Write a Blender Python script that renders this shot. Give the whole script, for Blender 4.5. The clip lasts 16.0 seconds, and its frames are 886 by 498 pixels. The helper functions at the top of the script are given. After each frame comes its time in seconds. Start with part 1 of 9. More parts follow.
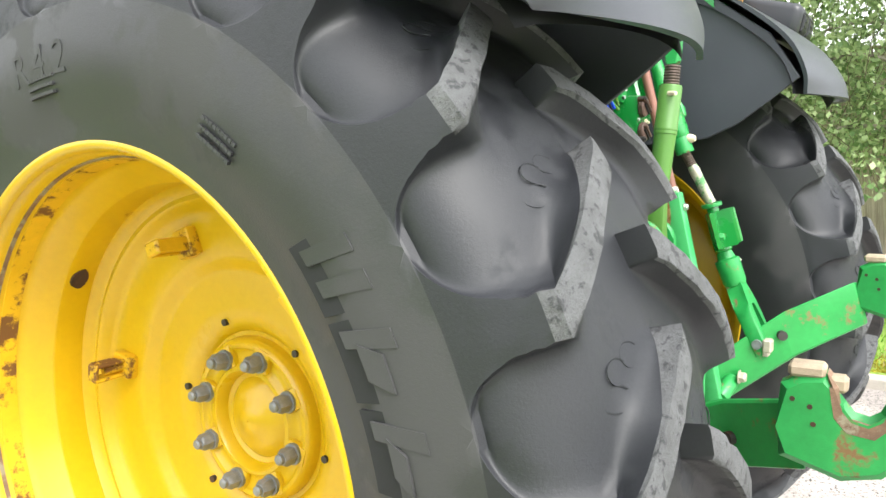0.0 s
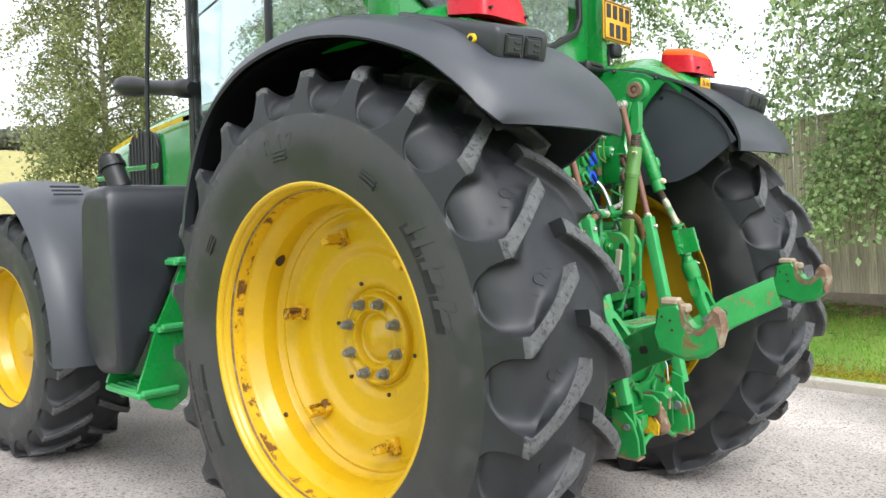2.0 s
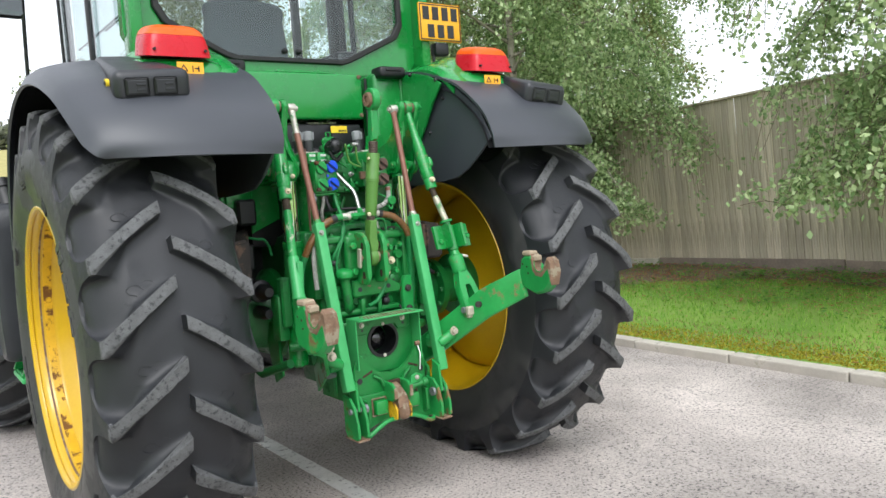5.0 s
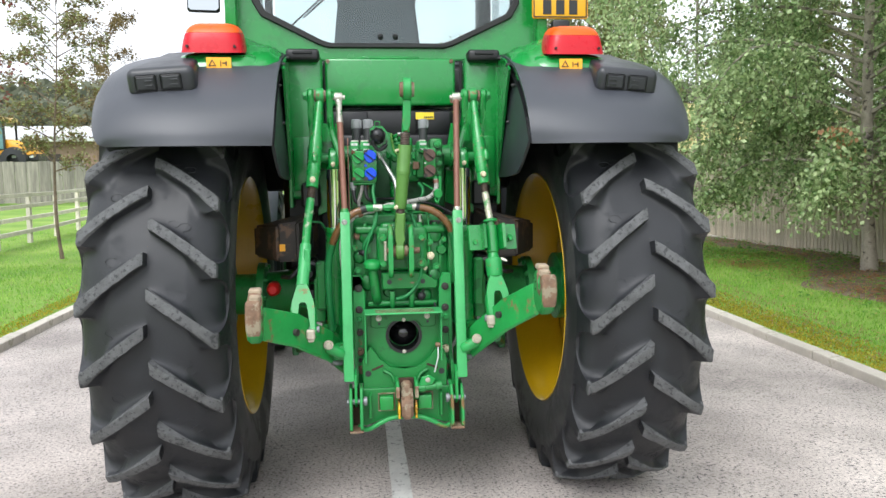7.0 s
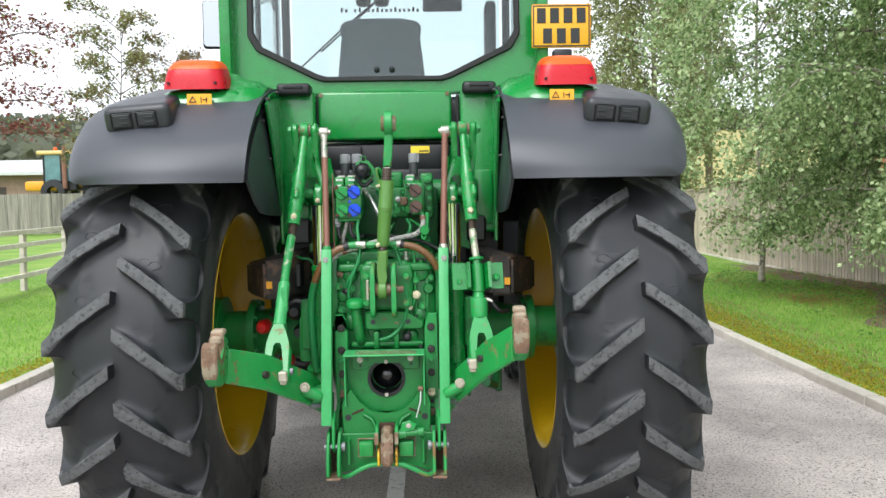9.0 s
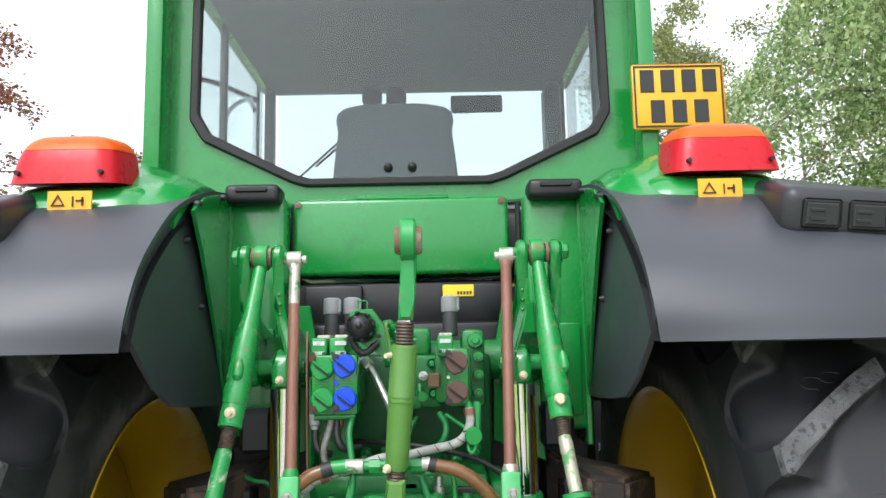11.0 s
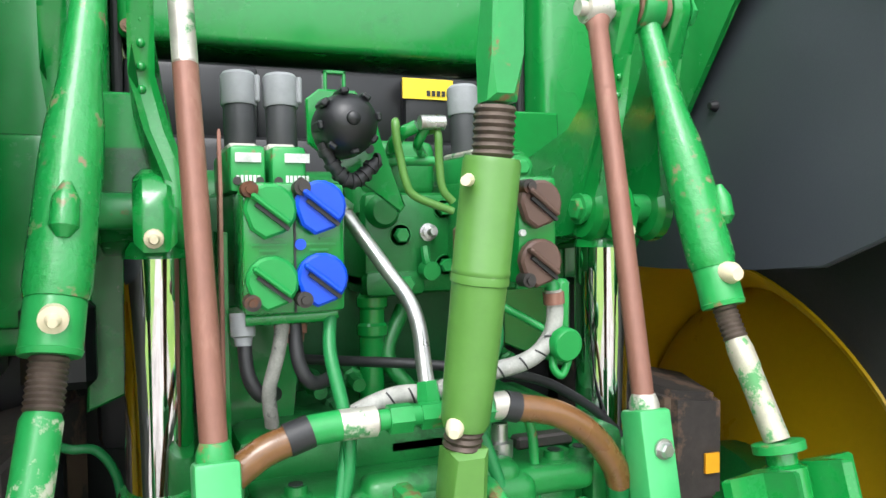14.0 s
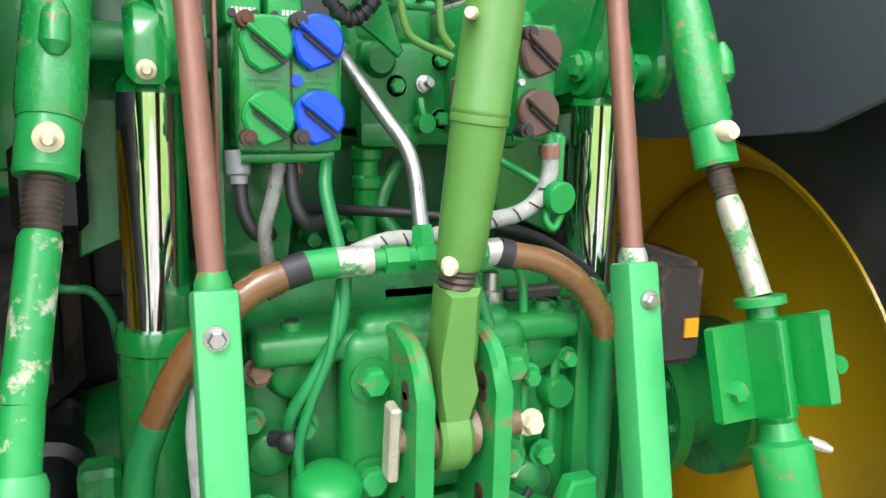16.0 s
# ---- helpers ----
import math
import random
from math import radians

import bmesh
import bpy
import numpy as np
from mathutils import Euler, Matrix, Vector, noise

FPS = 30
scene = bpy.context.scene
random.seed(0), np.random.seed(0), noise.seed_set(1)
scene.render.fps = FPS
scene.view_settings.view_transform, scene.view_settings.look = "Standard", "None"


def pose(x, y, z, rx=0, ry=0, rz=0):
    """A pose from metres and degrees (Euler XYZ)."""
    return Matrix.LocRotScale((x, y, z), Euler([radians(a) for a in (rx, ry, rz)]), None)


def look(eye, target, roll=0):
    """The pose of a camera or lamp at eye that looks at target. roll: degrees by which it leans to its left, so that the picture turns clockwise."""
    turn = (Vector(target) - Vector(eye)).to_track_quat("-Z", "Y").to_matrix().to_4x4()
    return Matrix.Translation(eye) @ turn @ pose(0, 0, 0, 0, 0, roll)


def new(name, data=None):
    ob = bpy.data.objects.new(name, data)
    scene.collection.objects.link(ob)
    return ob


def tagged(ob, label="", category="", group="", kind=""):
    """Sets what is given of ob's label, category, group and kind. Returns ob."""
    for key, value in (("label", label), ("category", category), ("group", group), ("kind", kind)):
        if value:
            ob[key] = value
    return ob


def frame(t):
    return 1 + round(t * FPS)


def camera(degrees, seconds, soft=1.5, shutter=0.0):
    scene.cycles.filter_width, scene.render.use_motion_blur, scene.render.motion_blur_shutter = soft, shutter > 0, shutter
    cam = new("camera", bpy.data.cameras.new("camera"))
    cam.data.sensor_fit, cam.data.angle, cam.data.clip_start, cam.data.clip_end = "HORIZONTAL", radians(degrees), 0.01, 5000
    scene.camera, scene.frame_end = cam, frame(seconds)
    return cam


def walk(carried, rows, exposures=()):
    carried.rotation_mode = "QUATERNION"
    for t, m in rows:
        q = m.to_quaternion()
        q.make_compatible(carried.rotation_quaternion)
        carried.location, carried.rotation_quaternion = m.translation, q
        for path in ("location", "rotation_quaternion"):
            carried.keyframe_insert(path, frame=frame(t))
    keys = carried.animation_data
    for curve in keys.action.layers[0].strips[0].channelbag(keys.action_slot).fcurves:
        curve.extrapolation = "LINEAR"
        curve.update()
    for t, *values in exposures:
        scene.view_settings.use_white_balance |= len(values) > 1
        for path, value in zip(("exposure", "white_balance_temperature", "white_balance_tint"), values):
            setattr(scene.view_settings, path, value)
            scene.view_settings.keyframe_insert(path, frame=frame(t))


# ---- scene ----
cam = camera(60.4, 16.0)
PATH = [
    (0, (-1.947, -1.231, 1.440), (-0.324, -0.085, 1.212), -1.2),
    (0.5, (-2.134, -1.368, 1.438), (-0.609, -0.090, 1.239), -1.3),
    (1, (-2.450, -1.596, 1.420), (-0.950, -0.282, 1.277), -2.1),
    (1.5, (-2.649, -1.839, 1.387), (-1.148, -0.523, 1.260), -1.8),
    (2, (-2.804, -2.104, 1.371), (-1.338, -0.747, 1.277), -1.2),
    (2.5, (-2.917, -2.424, 1.36), (-1.518, -0.996, 1.291), -1.9),
    (3, (-2.911, -2.765, 1.386), (-1.578, -1.275, 1.315), -2.5),
    (3.5, (-2.752, -3.046, 1.374), (-1.424, -1.555, 1.271), -2.9),
    (4, (-2.5, -3.249, 1.397), (-1.147, -1.782, 1.264), -3.4),
    (4.2, (-2.37, -3.28, 1.39), (-1.01, -1.82, 1.249), -3.6),
    (6.3, (-0.639, -3.703, 1.524), (-0.175, -1.765, 1.353), -3.5),
    (6.5, (-0.509, -3.718, 1.515), (-0.127, -1.763, 1.34), -2.9),
    (7, (-0.185, -3.822, 1.516), (0.033, -1.844, 1.308), -0.7),
    (7.5, (-0.036, -4.02, 1.522), (0.115, -2.038, 1.302), -0.9),
    (8, (0.027, -4.129, 1.538), (0.141, -2.143, 1.339), -1.4),
    (8.5, (0.079, -4.023, 1.534), (0.154, -2.031, 1.371), -1.4),
    (9, (0.186, -3.706, 1.54), (0.222, -1.711, 1.41), -0.9),
    (9.5, (0.176, -3.337, 1.526), (0.173, -1.338, 1.445), -0.8),
    (10, (0.13, -2.944, 1.557), (0.115, -0.944, 1.585), -1.2),
    (10.2, (0.119, -2.814, 1.577), (0.112, -0.818, 1.698), -1.2),
    (12.3, (0.0, -1.451, 1.618), (0.053, 0.524, 1.925), -0.7),
    (12.5, (-0.034, -1.377, 1.61), (0.073, 0.608, 1.833), -0.5),
    (13, (-0.173, -1.279, 1.595), (0.218, 0.682, 1.645), -0.4),
    (13.5, (-0.296, -1.247, 1.576), (0.373, 0.638, 1.557), -0.8),
    (14, (-0.305, -1.248, 1.564), (0.431, 0.61, 1.481), -0.5),
    (14.5, (-0.299, -1.243, 1.554), (0.424, 0.617, 1.424), -0.0),
    (15, (-0.308, -1.245, 1.541), (0.433, 0.604, 1.368), 0.1),
    (15.5, (-0.312, -1.248, 1.529), (0.446, 0.588, 1.296), 0.6),
    (16, (-0.321, -1.248, 1.507), (0.448, 0.565, 1.157), 1.3),
]
walk(cam, [(t, look(eye, target, roll)) for t, eye, target, roll in PATH],
     exposures=[(0.0, 1.0, 6500, 10), (0.5, 1.0, 6550, 10), (1.0, 0.72, 6450, 10), (2.0, 0.28, 6300, 10), (3.0, 0.04, 6250, 10), (4.0, -0.04, 6250, 10), (6.5, 0.12, 6250, 10), (8.5, 0.04, 6250, 10), (10.0, 0.12, 6250, 10), (12.5, 0.35, 6300, 10), (14.0, 0.6, 6280, 10), (16.0, 0.6, 6280, 10)])


# ---- world, sun, exposure ----
world = bpy.data.worlds.new("overcast_sky")
scene.world = world
world.use_nodes = True
wn = world.node_tree
wn.nodes.clear()
w_out = wn.nodes.new("ShaderNodeOutputWorld")
w_bg = wn.nodes.new("ShaderNodeBackground")
w_sky = wn.nodes.new("ShaderNodeTexSky")
w_sky.sky_type = "NISHITA"
w_sky.sun_disc = False
w_sky.sun_elevation = radians(48)
w_sky.sun_rotation = radians(200)
w_sky.air_density, w_sky.dust_density, w_sky.ozone_density = 1.0, 6.0, 1.0
w_hsv = wn.nodes.new("ShaderNodeHueSaturation")
w_hsv.inputs["Saturation"].default_value = 0.12
w_hsv.inputs["Value"].default_value = 1.0
w_mix = wn.nodes.new("ShaderNodeMixRGB")          # cloud layer: evens out the clear-sky gradient
w_mix.inputs["Fac"].default_value = 0.62
w_mix.inputs["Color2"].default_value = (8.85, 9.05, 9.45, 1)
w_bg.inputs["Strength"].default_value = 0.21
wn.links.new(w_sky.outputs["Color"], w_hsv.inputs["Color"])
wn.links.new(w_hsv.outputs["Color"], w_mix.inputs["Color1"])
wn.links.new(w_mix.outputs["Color"], w_bg.inputs["Color"])
wn.links.new(w_bg.outputs["Background"], w_out.inputs["Surface"])

sun_data = bpy.data.lights.new("sun", "SUN")
sun_data.energy, sun_data.angle, sun_data.color = 1.6, radians(25), (1.0, 0.97, 0.92)
sun = new("sun", sun_data)
sun.matrix_world = look((-8, -14, 20), (0, 0, 0))


# ---- mesh helpers ----
LEVEL = radians(-2.8)          # the road climbs, so plumb things lean forward of its normal
UP = Vector((0, math.sin(-LEVEL), math.cos(LEVEL)))


def part(name, bm, material, parent=None, label="", smooth=35, kind=""):
    """Links a bmesh as one mesh object, under a thing or part if given."""
    me = bpy.data.meshes.new(name)
    bm.normal_update()
    bm.to_mesh(me)
    bm.free()
    mats = material if isinstance(material, (list, tuple)) else [material]
    for m in mats:
        me.materials.append(m)
    if smooth:
        me.shade_smooth()
        me.set_sharp_from_angle(angle=radians(smooth))
    ob = new(name, me)
    if parent is not None:
        ob.parent = parent
    if label:
        ob["label"] = label
    if kind:
        ob["kind"] = kind
    return ob


def raw(name, verts, faces, material, parent=None, smooth=False):
    me = bpy.data.meshes.new(name)
    me.from_pydata(verts, [], faces)
    mats = material if isinstance(material, (list, tuple)) else [material]
    for m in mats:
        me.materials.append(m)
    if smooth:
        me.shade_smooth()
    ob = new(name, me)
    if parent is not None:
        ob.parent = parent
    return ob


def share(name, me, parent, m):
    """One more object on a mesh that is already there."""
    ob = new(name, me)
    ob.parent = parent
    ob.matrix_basis = m
    return ob


def B():
    return bmesh.new()


def box(bm, c, s, bev=0.0, rot=None, seg=1, mi=0):
    """A box of centre c and size s, its edges rounded by bev."""
    m = Matrix.Translation(c)
    if rot is not None:
        m = m @ rot
    r = bmesh.ops.create_cube(bm, size=1.0, matrix=m @ Matrix.Diagonal((*s, 1)))
    vs = r["verts"]
    fs = set(f for v in vs for f in v.link_faces)
    for f in fs:
        f.material_index = mi
    if bev > 0:
        es = list(set(e for v in vs for e in v.link_edges))
        bmesh.ops.bevel(bm, geom=es, offset=bev, segments=seg, affect="EDGES", profile=0.5)
    return bm


def rod(bm, p0, p1, r0, r1=None, seg=16, cap=True, mi=0):
    """A round bar from p0 to p1."""
    p0, p1 = Vector(p0), Vector(p1)
    r1 = r0 if r1 is None else r1
    d = p1 - p0
    q = d.to_track_quat("Z", "Y").to_matrix()
    rings = []
    for p, r in ((p0, r0), (p1, r1)):
        rings.append([bm.verts.new(p + q @ Vector((r * math.cos(a), r * math.sin(a), 0))) for a in (2 * math.pi * i / seg for i in range(seg))])
    for i in range(seg):
        j = (i + 1) % seg
        f = bm.faces.new((rings[0][i], rings[0][j], rings[1][j], rings[1][i]))
        f.material_index = mi
    if cap:
        bm.faces.new(list(reversed(rings[0]))).material_index = mi
        bm.faces.new(rings[1]).material_index = mi
    return bm


def turned(bm, p0, p1, profile, seg=20, mi=0):
    """A turned solid along p0 to p1; profile holds (fraction of the way, radius)."""
    p0, p1 = Vector(p0), Vector(p1)
    d = p1 - p0
    q = d.to_track_quat("Z", "Y").to_matrix()
    rings = []
    for f, r in profile:
        c = p0 + d * f
        rings.append([bm.verts.new(c + q @ Vector((r * math.cos(a), r * math.sin(a), 0))) for a in (2 * math.pi * i / seg for i in range(seg))])
    for k in range(len(rings) - 1):
        for i in range(seg):
            j = (i + 1) % seg
            bm.faces.new((rings[k][i], rings[k][j], rings[k + 1][j], rings[k + 1][i])).material_index = mi
    bm.faces.new(list(reversed(rings[0]))).material_index = mi
    bm.faces.new(rings[-1]).material_index = mi
    return bm


def smooth_path(pts, n=6):
    """Catmull-Rom points through pts."""
    P = [Vector(p) for p in pts]
    P = [P[0] * 2 - P[1]] + P + [P[-1] * 2 - P[-2]]
    out = []
    for i in range(1, len(P) - 2):
        a, b, c, d = P[i - 1], P[i], P[i + 1], P[i + 2]
        for k in range(n):
            t = k / n
            out.append(0.5 * ((2 * b) + (c - a) * t + (2 * a - 5 * b + 4 * c - d) * t * t + (3 * b - a - 3 * c + d) * t ** 3))
    out.append(P[-2])
    return out


def hose(bm, pts, r, seg=10, n=6, smooth=True, r_end=None, mi=0):
    """A round hose or pipe swept through pts."""
    path = smooth_path(pts, n) if smooth else [Vector(p) for p in pts]
    rings = []
    side = None
    for i, p in enumerate(path):
        d = (path[min(i + 1, len(path) - 1)] - path[max(i - 1, 0)]).normalized()
        if side is None:
            side = d.orthogonal().normalized()
        side = (side - d * side.dot(d)).normalized()
        up = d.cross(side)
        rr = r if r_end is None else r + (r_end - r) * i / (len(path) - 1)
        rings.append([bm.verts.new(p + (side * math.cos(a) + up * math.sin(a)) * rr) for a in (2 * math.pi * k / seg for k in range(seg))])
    for k in range(len(rings) - 1):
        for i in range(seg):
            j = (i + 1) % seg
            bm.faces.new((rings[k][i], rings[k][j], rings[k + 1][j], rings[k + 1][i])).material_index = mi
    bm.faces.new(list(reversed(rings[0]))).material_index = mi
    bm.faces.new(rings[-1]).material_index = mi
    return bm


def plate(bm, outline, depth, m=None, bev=0.0, mi=0):
    """A flat plate: outline in its own x and y, depth along z, laid by the matrix m."""
    m = m or Matrix.Identity(4)
    lo = [bm.verts.new(m @ Vector((x, y, -depth / 2))) for x, y in outline]
    hi = [bm.verts.new(m @ Vector((x, y, depth / 2))) for x, y in outline]
    n = len(lo)
    fs = [bm.faces.new(list(reversed(lo))), bm.faces.new(hi)]
    for i in range(n):
        j = (i + 1) % n
        fs.append(bm.faces.new((lo[i], lo[j], hi[j], hi[i])))
    for f in fs:
        f.material_index = mi
    if bev > 0:
        es = list(set(e for f in fs[:2] for e in f.edges))
        bmesh.ops.bevel(bm, geom=es, offset=bev, segments=1, affect="EDGES")
    return bm


def ring_plate(bm, outer, inner, depth, m):
    n = len(outer)
    vs = []
    for z in (-depth / 2, depth / 2):
        vs.append([bm.verts.new(m @ Vector((x, y, z))) for x, y in outer])
        vs.append([bm.verts.new(m @ Vector((x, y, z))) for x, y in inner])
    o0, i0, o1, i1 = vs
    for k in range(n):
        l = (k + 1) % n
        bm.faces.new((o0[k], i0[k], i0[l], o0[l]))
        bm.faces.new((o1[k], o1[l], i1[l], i1[k]))
        bm.faces.new((o0[k], o0[l], o1[l], o1[k]))
        bm.faces.new((i0[k], i1[k], i1[l], i0[l]))
    bmesh.ops.recalc_face_normals(bm, faces=bm.faces[:])


def lathe_x(bm, profile, seg=64, c=(0, 0, 0), closed=True, mi=0):
    """Turns (x, radius) pairs about the line through c along x."""
    c = Vector(c)
    rings = []
    for x, r in profile:
        rings.append([bm.verts.new(c + Vector((x, -r * math.cos(a), r * math.sin(a)))) for a in (2 * math.pi * i / seg for i in range(seg))])
    n = len(rings)
    for k in range(n if closed else n - 1):
        l = (k + 1) % n
        for i in range(seg):
            j = (i + 1) % seg
            bm.faces.new((rings[k][i], rings[k][j], rings[l][j], rings[l][i])).material_index = mi
    bmesh.ops.recalc_face_normals(bm, faces=bm.faces[:])
    return bm


def ball(bm, c, r, seg=16, sc=(1, 1, 1), mi=0):
    res = bmesh.ops.create_uvsphere(bm, u_segments=seg, v_segments=seg // 2 + 1, radius=r, matrix=Matrix.Translation(c) @ Matrix.Diagonal((*sc, 1)))
    for f in set(f for v in res["verts"] for f in v.link_faces):
        f.material_index = mi
    return bm


def hexbolt(bm, c, d, r=0.014, h=0.012, mi=0):
    """A hexagon head with its washer, at c, facing along d."""
    c, d = Vector(c), Vector(d).normalized()
    rod(bm, c, c + d * 0.003, r * 1.35, seg=14, mi=mi)
    turned(bm, c + d * 0.003, c + d * h, [(0, r), (0.75, r), (1, r * 0.8)], seg=6, mi=mi)
    return bm


YZ = Matrix(((0, 0, 1, 0), (1, 0, 0, 0), (0, 1, 0, 0), (0, 0, 0, 1)))     # outline (y, z), depth along x
XZ = Matrix(((1, 0, 0, 0), (0, 0, -1, 0), (0, 1, 0, 0), (0, 0, 0, 1)))    # outline (x, z), depth along y


def at_x(x):
    return Matrix.Translation((x, 0, 0)) @ YZ


def at_y(y):
    return Matrix.Translation((0, y, 0)) @ XZ


# ---- materials ----
def surface(name, base, rough=0.5, metal=0.0, vary=0.15, scale=6.0, fine=60.0, bump=0.1, tint=None, tint_amount=0.0,
            tint_scale=8.0, tint_edge=0.62, coat=0.0, piece=0.0, rough_vary=0.1, stretch=(1, 1, 1), spec=0.5, depth=0.004, tint_rough=0.85):
    """Paint, plastic, metal or stone: base colour, two scales of variation, fine relief, and patches of a second colour (rust, dirt)."""
    m = bpy.data.materials.new(name)
    m.use_nodes = True
    nt = m.node_tree
    L = nt.links.new
    bs = nt.nodes["Principled BSDF"]
    tc = nt.nodes.new("ShaderNodeTexCoord")
    mp = nt.nodes.new("ShaderNodeMapping")
    mp.inputs["Scale"].default_value = stretch
    L(tc.outputs["Object"], mp.inputs["Vector"])

    def noise_node(sc, detail=4.0, rg=0.6):
        n = nt.nodes.new("ShaderNodeTexNoise")
        n.inputs["Scale"].default_value = sc
        n.inputs["Detail"].default_value = detail
        n.inputs["Roughness"].default_value = rg
        L(mp.outputs["Vector"], n.inputs["Vector"])
        return n.outputs["Fac"]

    def span(src, a, b, lo, hi):
        r = nt.nodes.new("ShaderNodeMapRange")
        r.inputs["From Min"].default_value, r.inputs["From Max"].default_value = a, b
        r.inputs["To Min"].default_value, r.inputs["To Max"].default_value = lo, hi
        L(src, r.inputs["Value"])
        return r.outputs["Result"]

    def times(col, fac):
        v = nt.nodes.new("ShaderNodeVectorMath")
        v.operation = "SCALE"
        L(col, v.inputs[0])
        L(fac, v.inputs["Scale"])
        return v.outputs["Vector"]

    rgb = nt.nodes.new("ShaderNodeRGB")
    rgb.outputs[0].default_value = (*base, 1)
    big, small = noise_node(scale), noise_node(fine, 6.0, 0.7)
    col = times(rgb.outputs[0], span(big, 0.25, 0.75, 1 - vary, 1 + vary))
    col = times(col, span(small, 0.25, 0.75, 1 - vary * 0.6, 1 + vary * 0.6))
    if piece:
        oi = nt.nodes.new("ShaderNodeObjectInfo")
        col = times(col, span(oi.outputs["Random"], 0, 1, 1 - piece, 1 + piece))
    rv = span(big, 0.2, 0.8, max(0.02, rough - rough_vary), min(1, rough + rough_vary))
    if tint is not None:
        tn = noise_node(tint_scale, 8.0, 0.68)
        fac = span(tn, tint_edge, tint_edge + 0.06, 0.0, tint_amount)
        mx = nt.nodes.new("ShaderNodeMixRGB")
        L(fac, mx.inputs["Fac"])
        L(col, mx.inputs["Color1"])
        mx.inputs["Color2"].default_value = (*tint, 1)
        col = mx.outputs["Color"]
        mr = nt.nodes.new("ShaderNodeMix")
        L(fac, mr.inputs[0])
        L(rv, mr.inputs[2])
        mr.inputs[3].default_value = tint_rough
        rv = mr.outputs[0]
    L(col, bs.inputs["Base Color"])
    L(rv, bs.inputs["Roughness"])
    bs.inputs["Metallic"].default_value = metal
    bs.inputs["Specular IOR Level"].default_value = spec
    bs.inputs["Coat Weight"].default_value = coat
    bs.inputs["Coat Roughness"].default_value = 0.12
    if bump:
        bp = nt.nodes.new("ShaderNodeBump")
        bp.inputs["Strength"].default_value = bump
        bp.inputs["Distance"].default_value = depth
        L(small, bp.inputs["Height"])
        L(bp.outputs["Normal"], bs.inputs["Normal"])
    return m


RUST = (0.16, 0.055, 0.02)
green = surface("green_paint", (0.008, 0.225, 0.038), 0.24, vary=0.10, scale=3, bump=0.02, coat=0.5, tint=(0.02, 0.16, 0.045), tint_amount=0.4, tint_scale=5, tint_edge=0.55)
green_cast = surface("green_casting", (0.009, 0.175, 0.033), 0.38, vary=0.16, scale=9, fine=140, bump=0.25, coat=0.15, tint=(0.012, 0.05, 0.02), tint_amount=0.55, tint_scale=9, tint_edge=0.57)
green_worn = surface("worn_green_paint", (0.018, 0.27, 0.060), 0.36, vary=0.14, scale=7, bump=0.08, coat=0.1, tint=(0.24, 0.11, 0.06), tint_amount=0.85, tint_scale=24, tint_edge=0.595)
green_chipped = surface("chipped_green_paint", (0.016, 0.25, 0.055), 0.42, vary=0.18, scale=9, bump=0.18, tint=(0.20, 0.085, 0.04), tint_amount=0.9, tint_scale=9, tint_edge=0.555)
green_faded = surface("faded_green_paint", (0.05, 0.36, 0.11), 0.4, vary=0.12, scale=8, bump=0.06, tint=RUST, tint_amount=0.7, tint_scale=20, tint_edge=0.66)
olive = surface("olive_green_paint", (0.085, 0.215, 0.040), 0.38, vary=0.1, scale=6, bump=0.06, coat=0.1, tint=(0.4, 0.45, 0.3), tint_amount=0.5, tint_scale=30, tint_edge=0.7)
# darker copy of green_cast: shade on the deep castings is in the colour
shaded_green = surface("shadowed_green_casting", (0.008, 0.10, 0.025), 0.45, vary=0.2, scale=8, bump=0.25)
yellow = surface("yellow_wheel_paint", (0.58, 0.36, 0.004), 0.33, vary=0.07, scale=4, bump=0.03, coat=0.2, tint=(0.30, 0.13, 0.02), tint_amount=0.75, tint_scale=7, tint_edge=0.69)
yellow_rusty = surface("rust_stained_yellow_paint", (0.64, 0.38, 0.01), 0.42, vary=0.12, scale=10, bump=0.1, tint=(0.12, 0.045, 0.012), tint_amount=0.95, tint_scale=13, tint_edge=0.52)
rubber = surface("tyre_rubber", (0.0148, 0.0160, 0.0192), 0.50, spec=0.5, vary=0.22, scale=5, fine=220, bump=0.16, tint=(0.026, 0.028, 0.032), tint_amount=0.5, tint_scale=9, tint_edge=0.53, rough_vary=0.10)
# lighter than rubber: dust, plus the sky's sheen put into the colour
sidewall = surface("dusty_sheen_sidewall", (0.0265, 0.0270, 0.0285), 0.44, spec=0.6, vary=0.22, scale=4, fine=220, bump=0.12, tint=(0.046, 0.045, 0.044), tint_amount=0.55, tint_scale=4, tint_edge=0.50, rough_vary=0.10)
rubber_worn = surface("scuffed_tread_rubber", (0.105, 0.107, 0.110), 0.8, vary=0.35, scale=18, fine=120, bump=0.9, depth=0.006, rough_vary=0.08, tint=(0.020, 0.021, 0.023), tint_amount=0.75, tint_scale=60, tint_edge=0.54)
fender_grey = surface("grey_moulded_plastic", (0.047, 0.051, 0.062), 0.40, vary=0.06, scale=3, fine=420, bump=0.12, rough_vary=0.06)
arch_black = surface("black_arch_fill", (0.012, 0.013, 0.016), 0.6, vary=0.15, scale=4, fine=300, bump=0.1)
skirt_black = surface("black_inner_guard", (0.043, 0.047, 0.058), 0.42, vary=0.10, scale=4, fine=300, bump=0.08)
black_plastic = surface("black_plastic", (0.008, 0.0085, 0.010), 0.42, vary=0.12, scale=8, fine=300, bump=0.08)
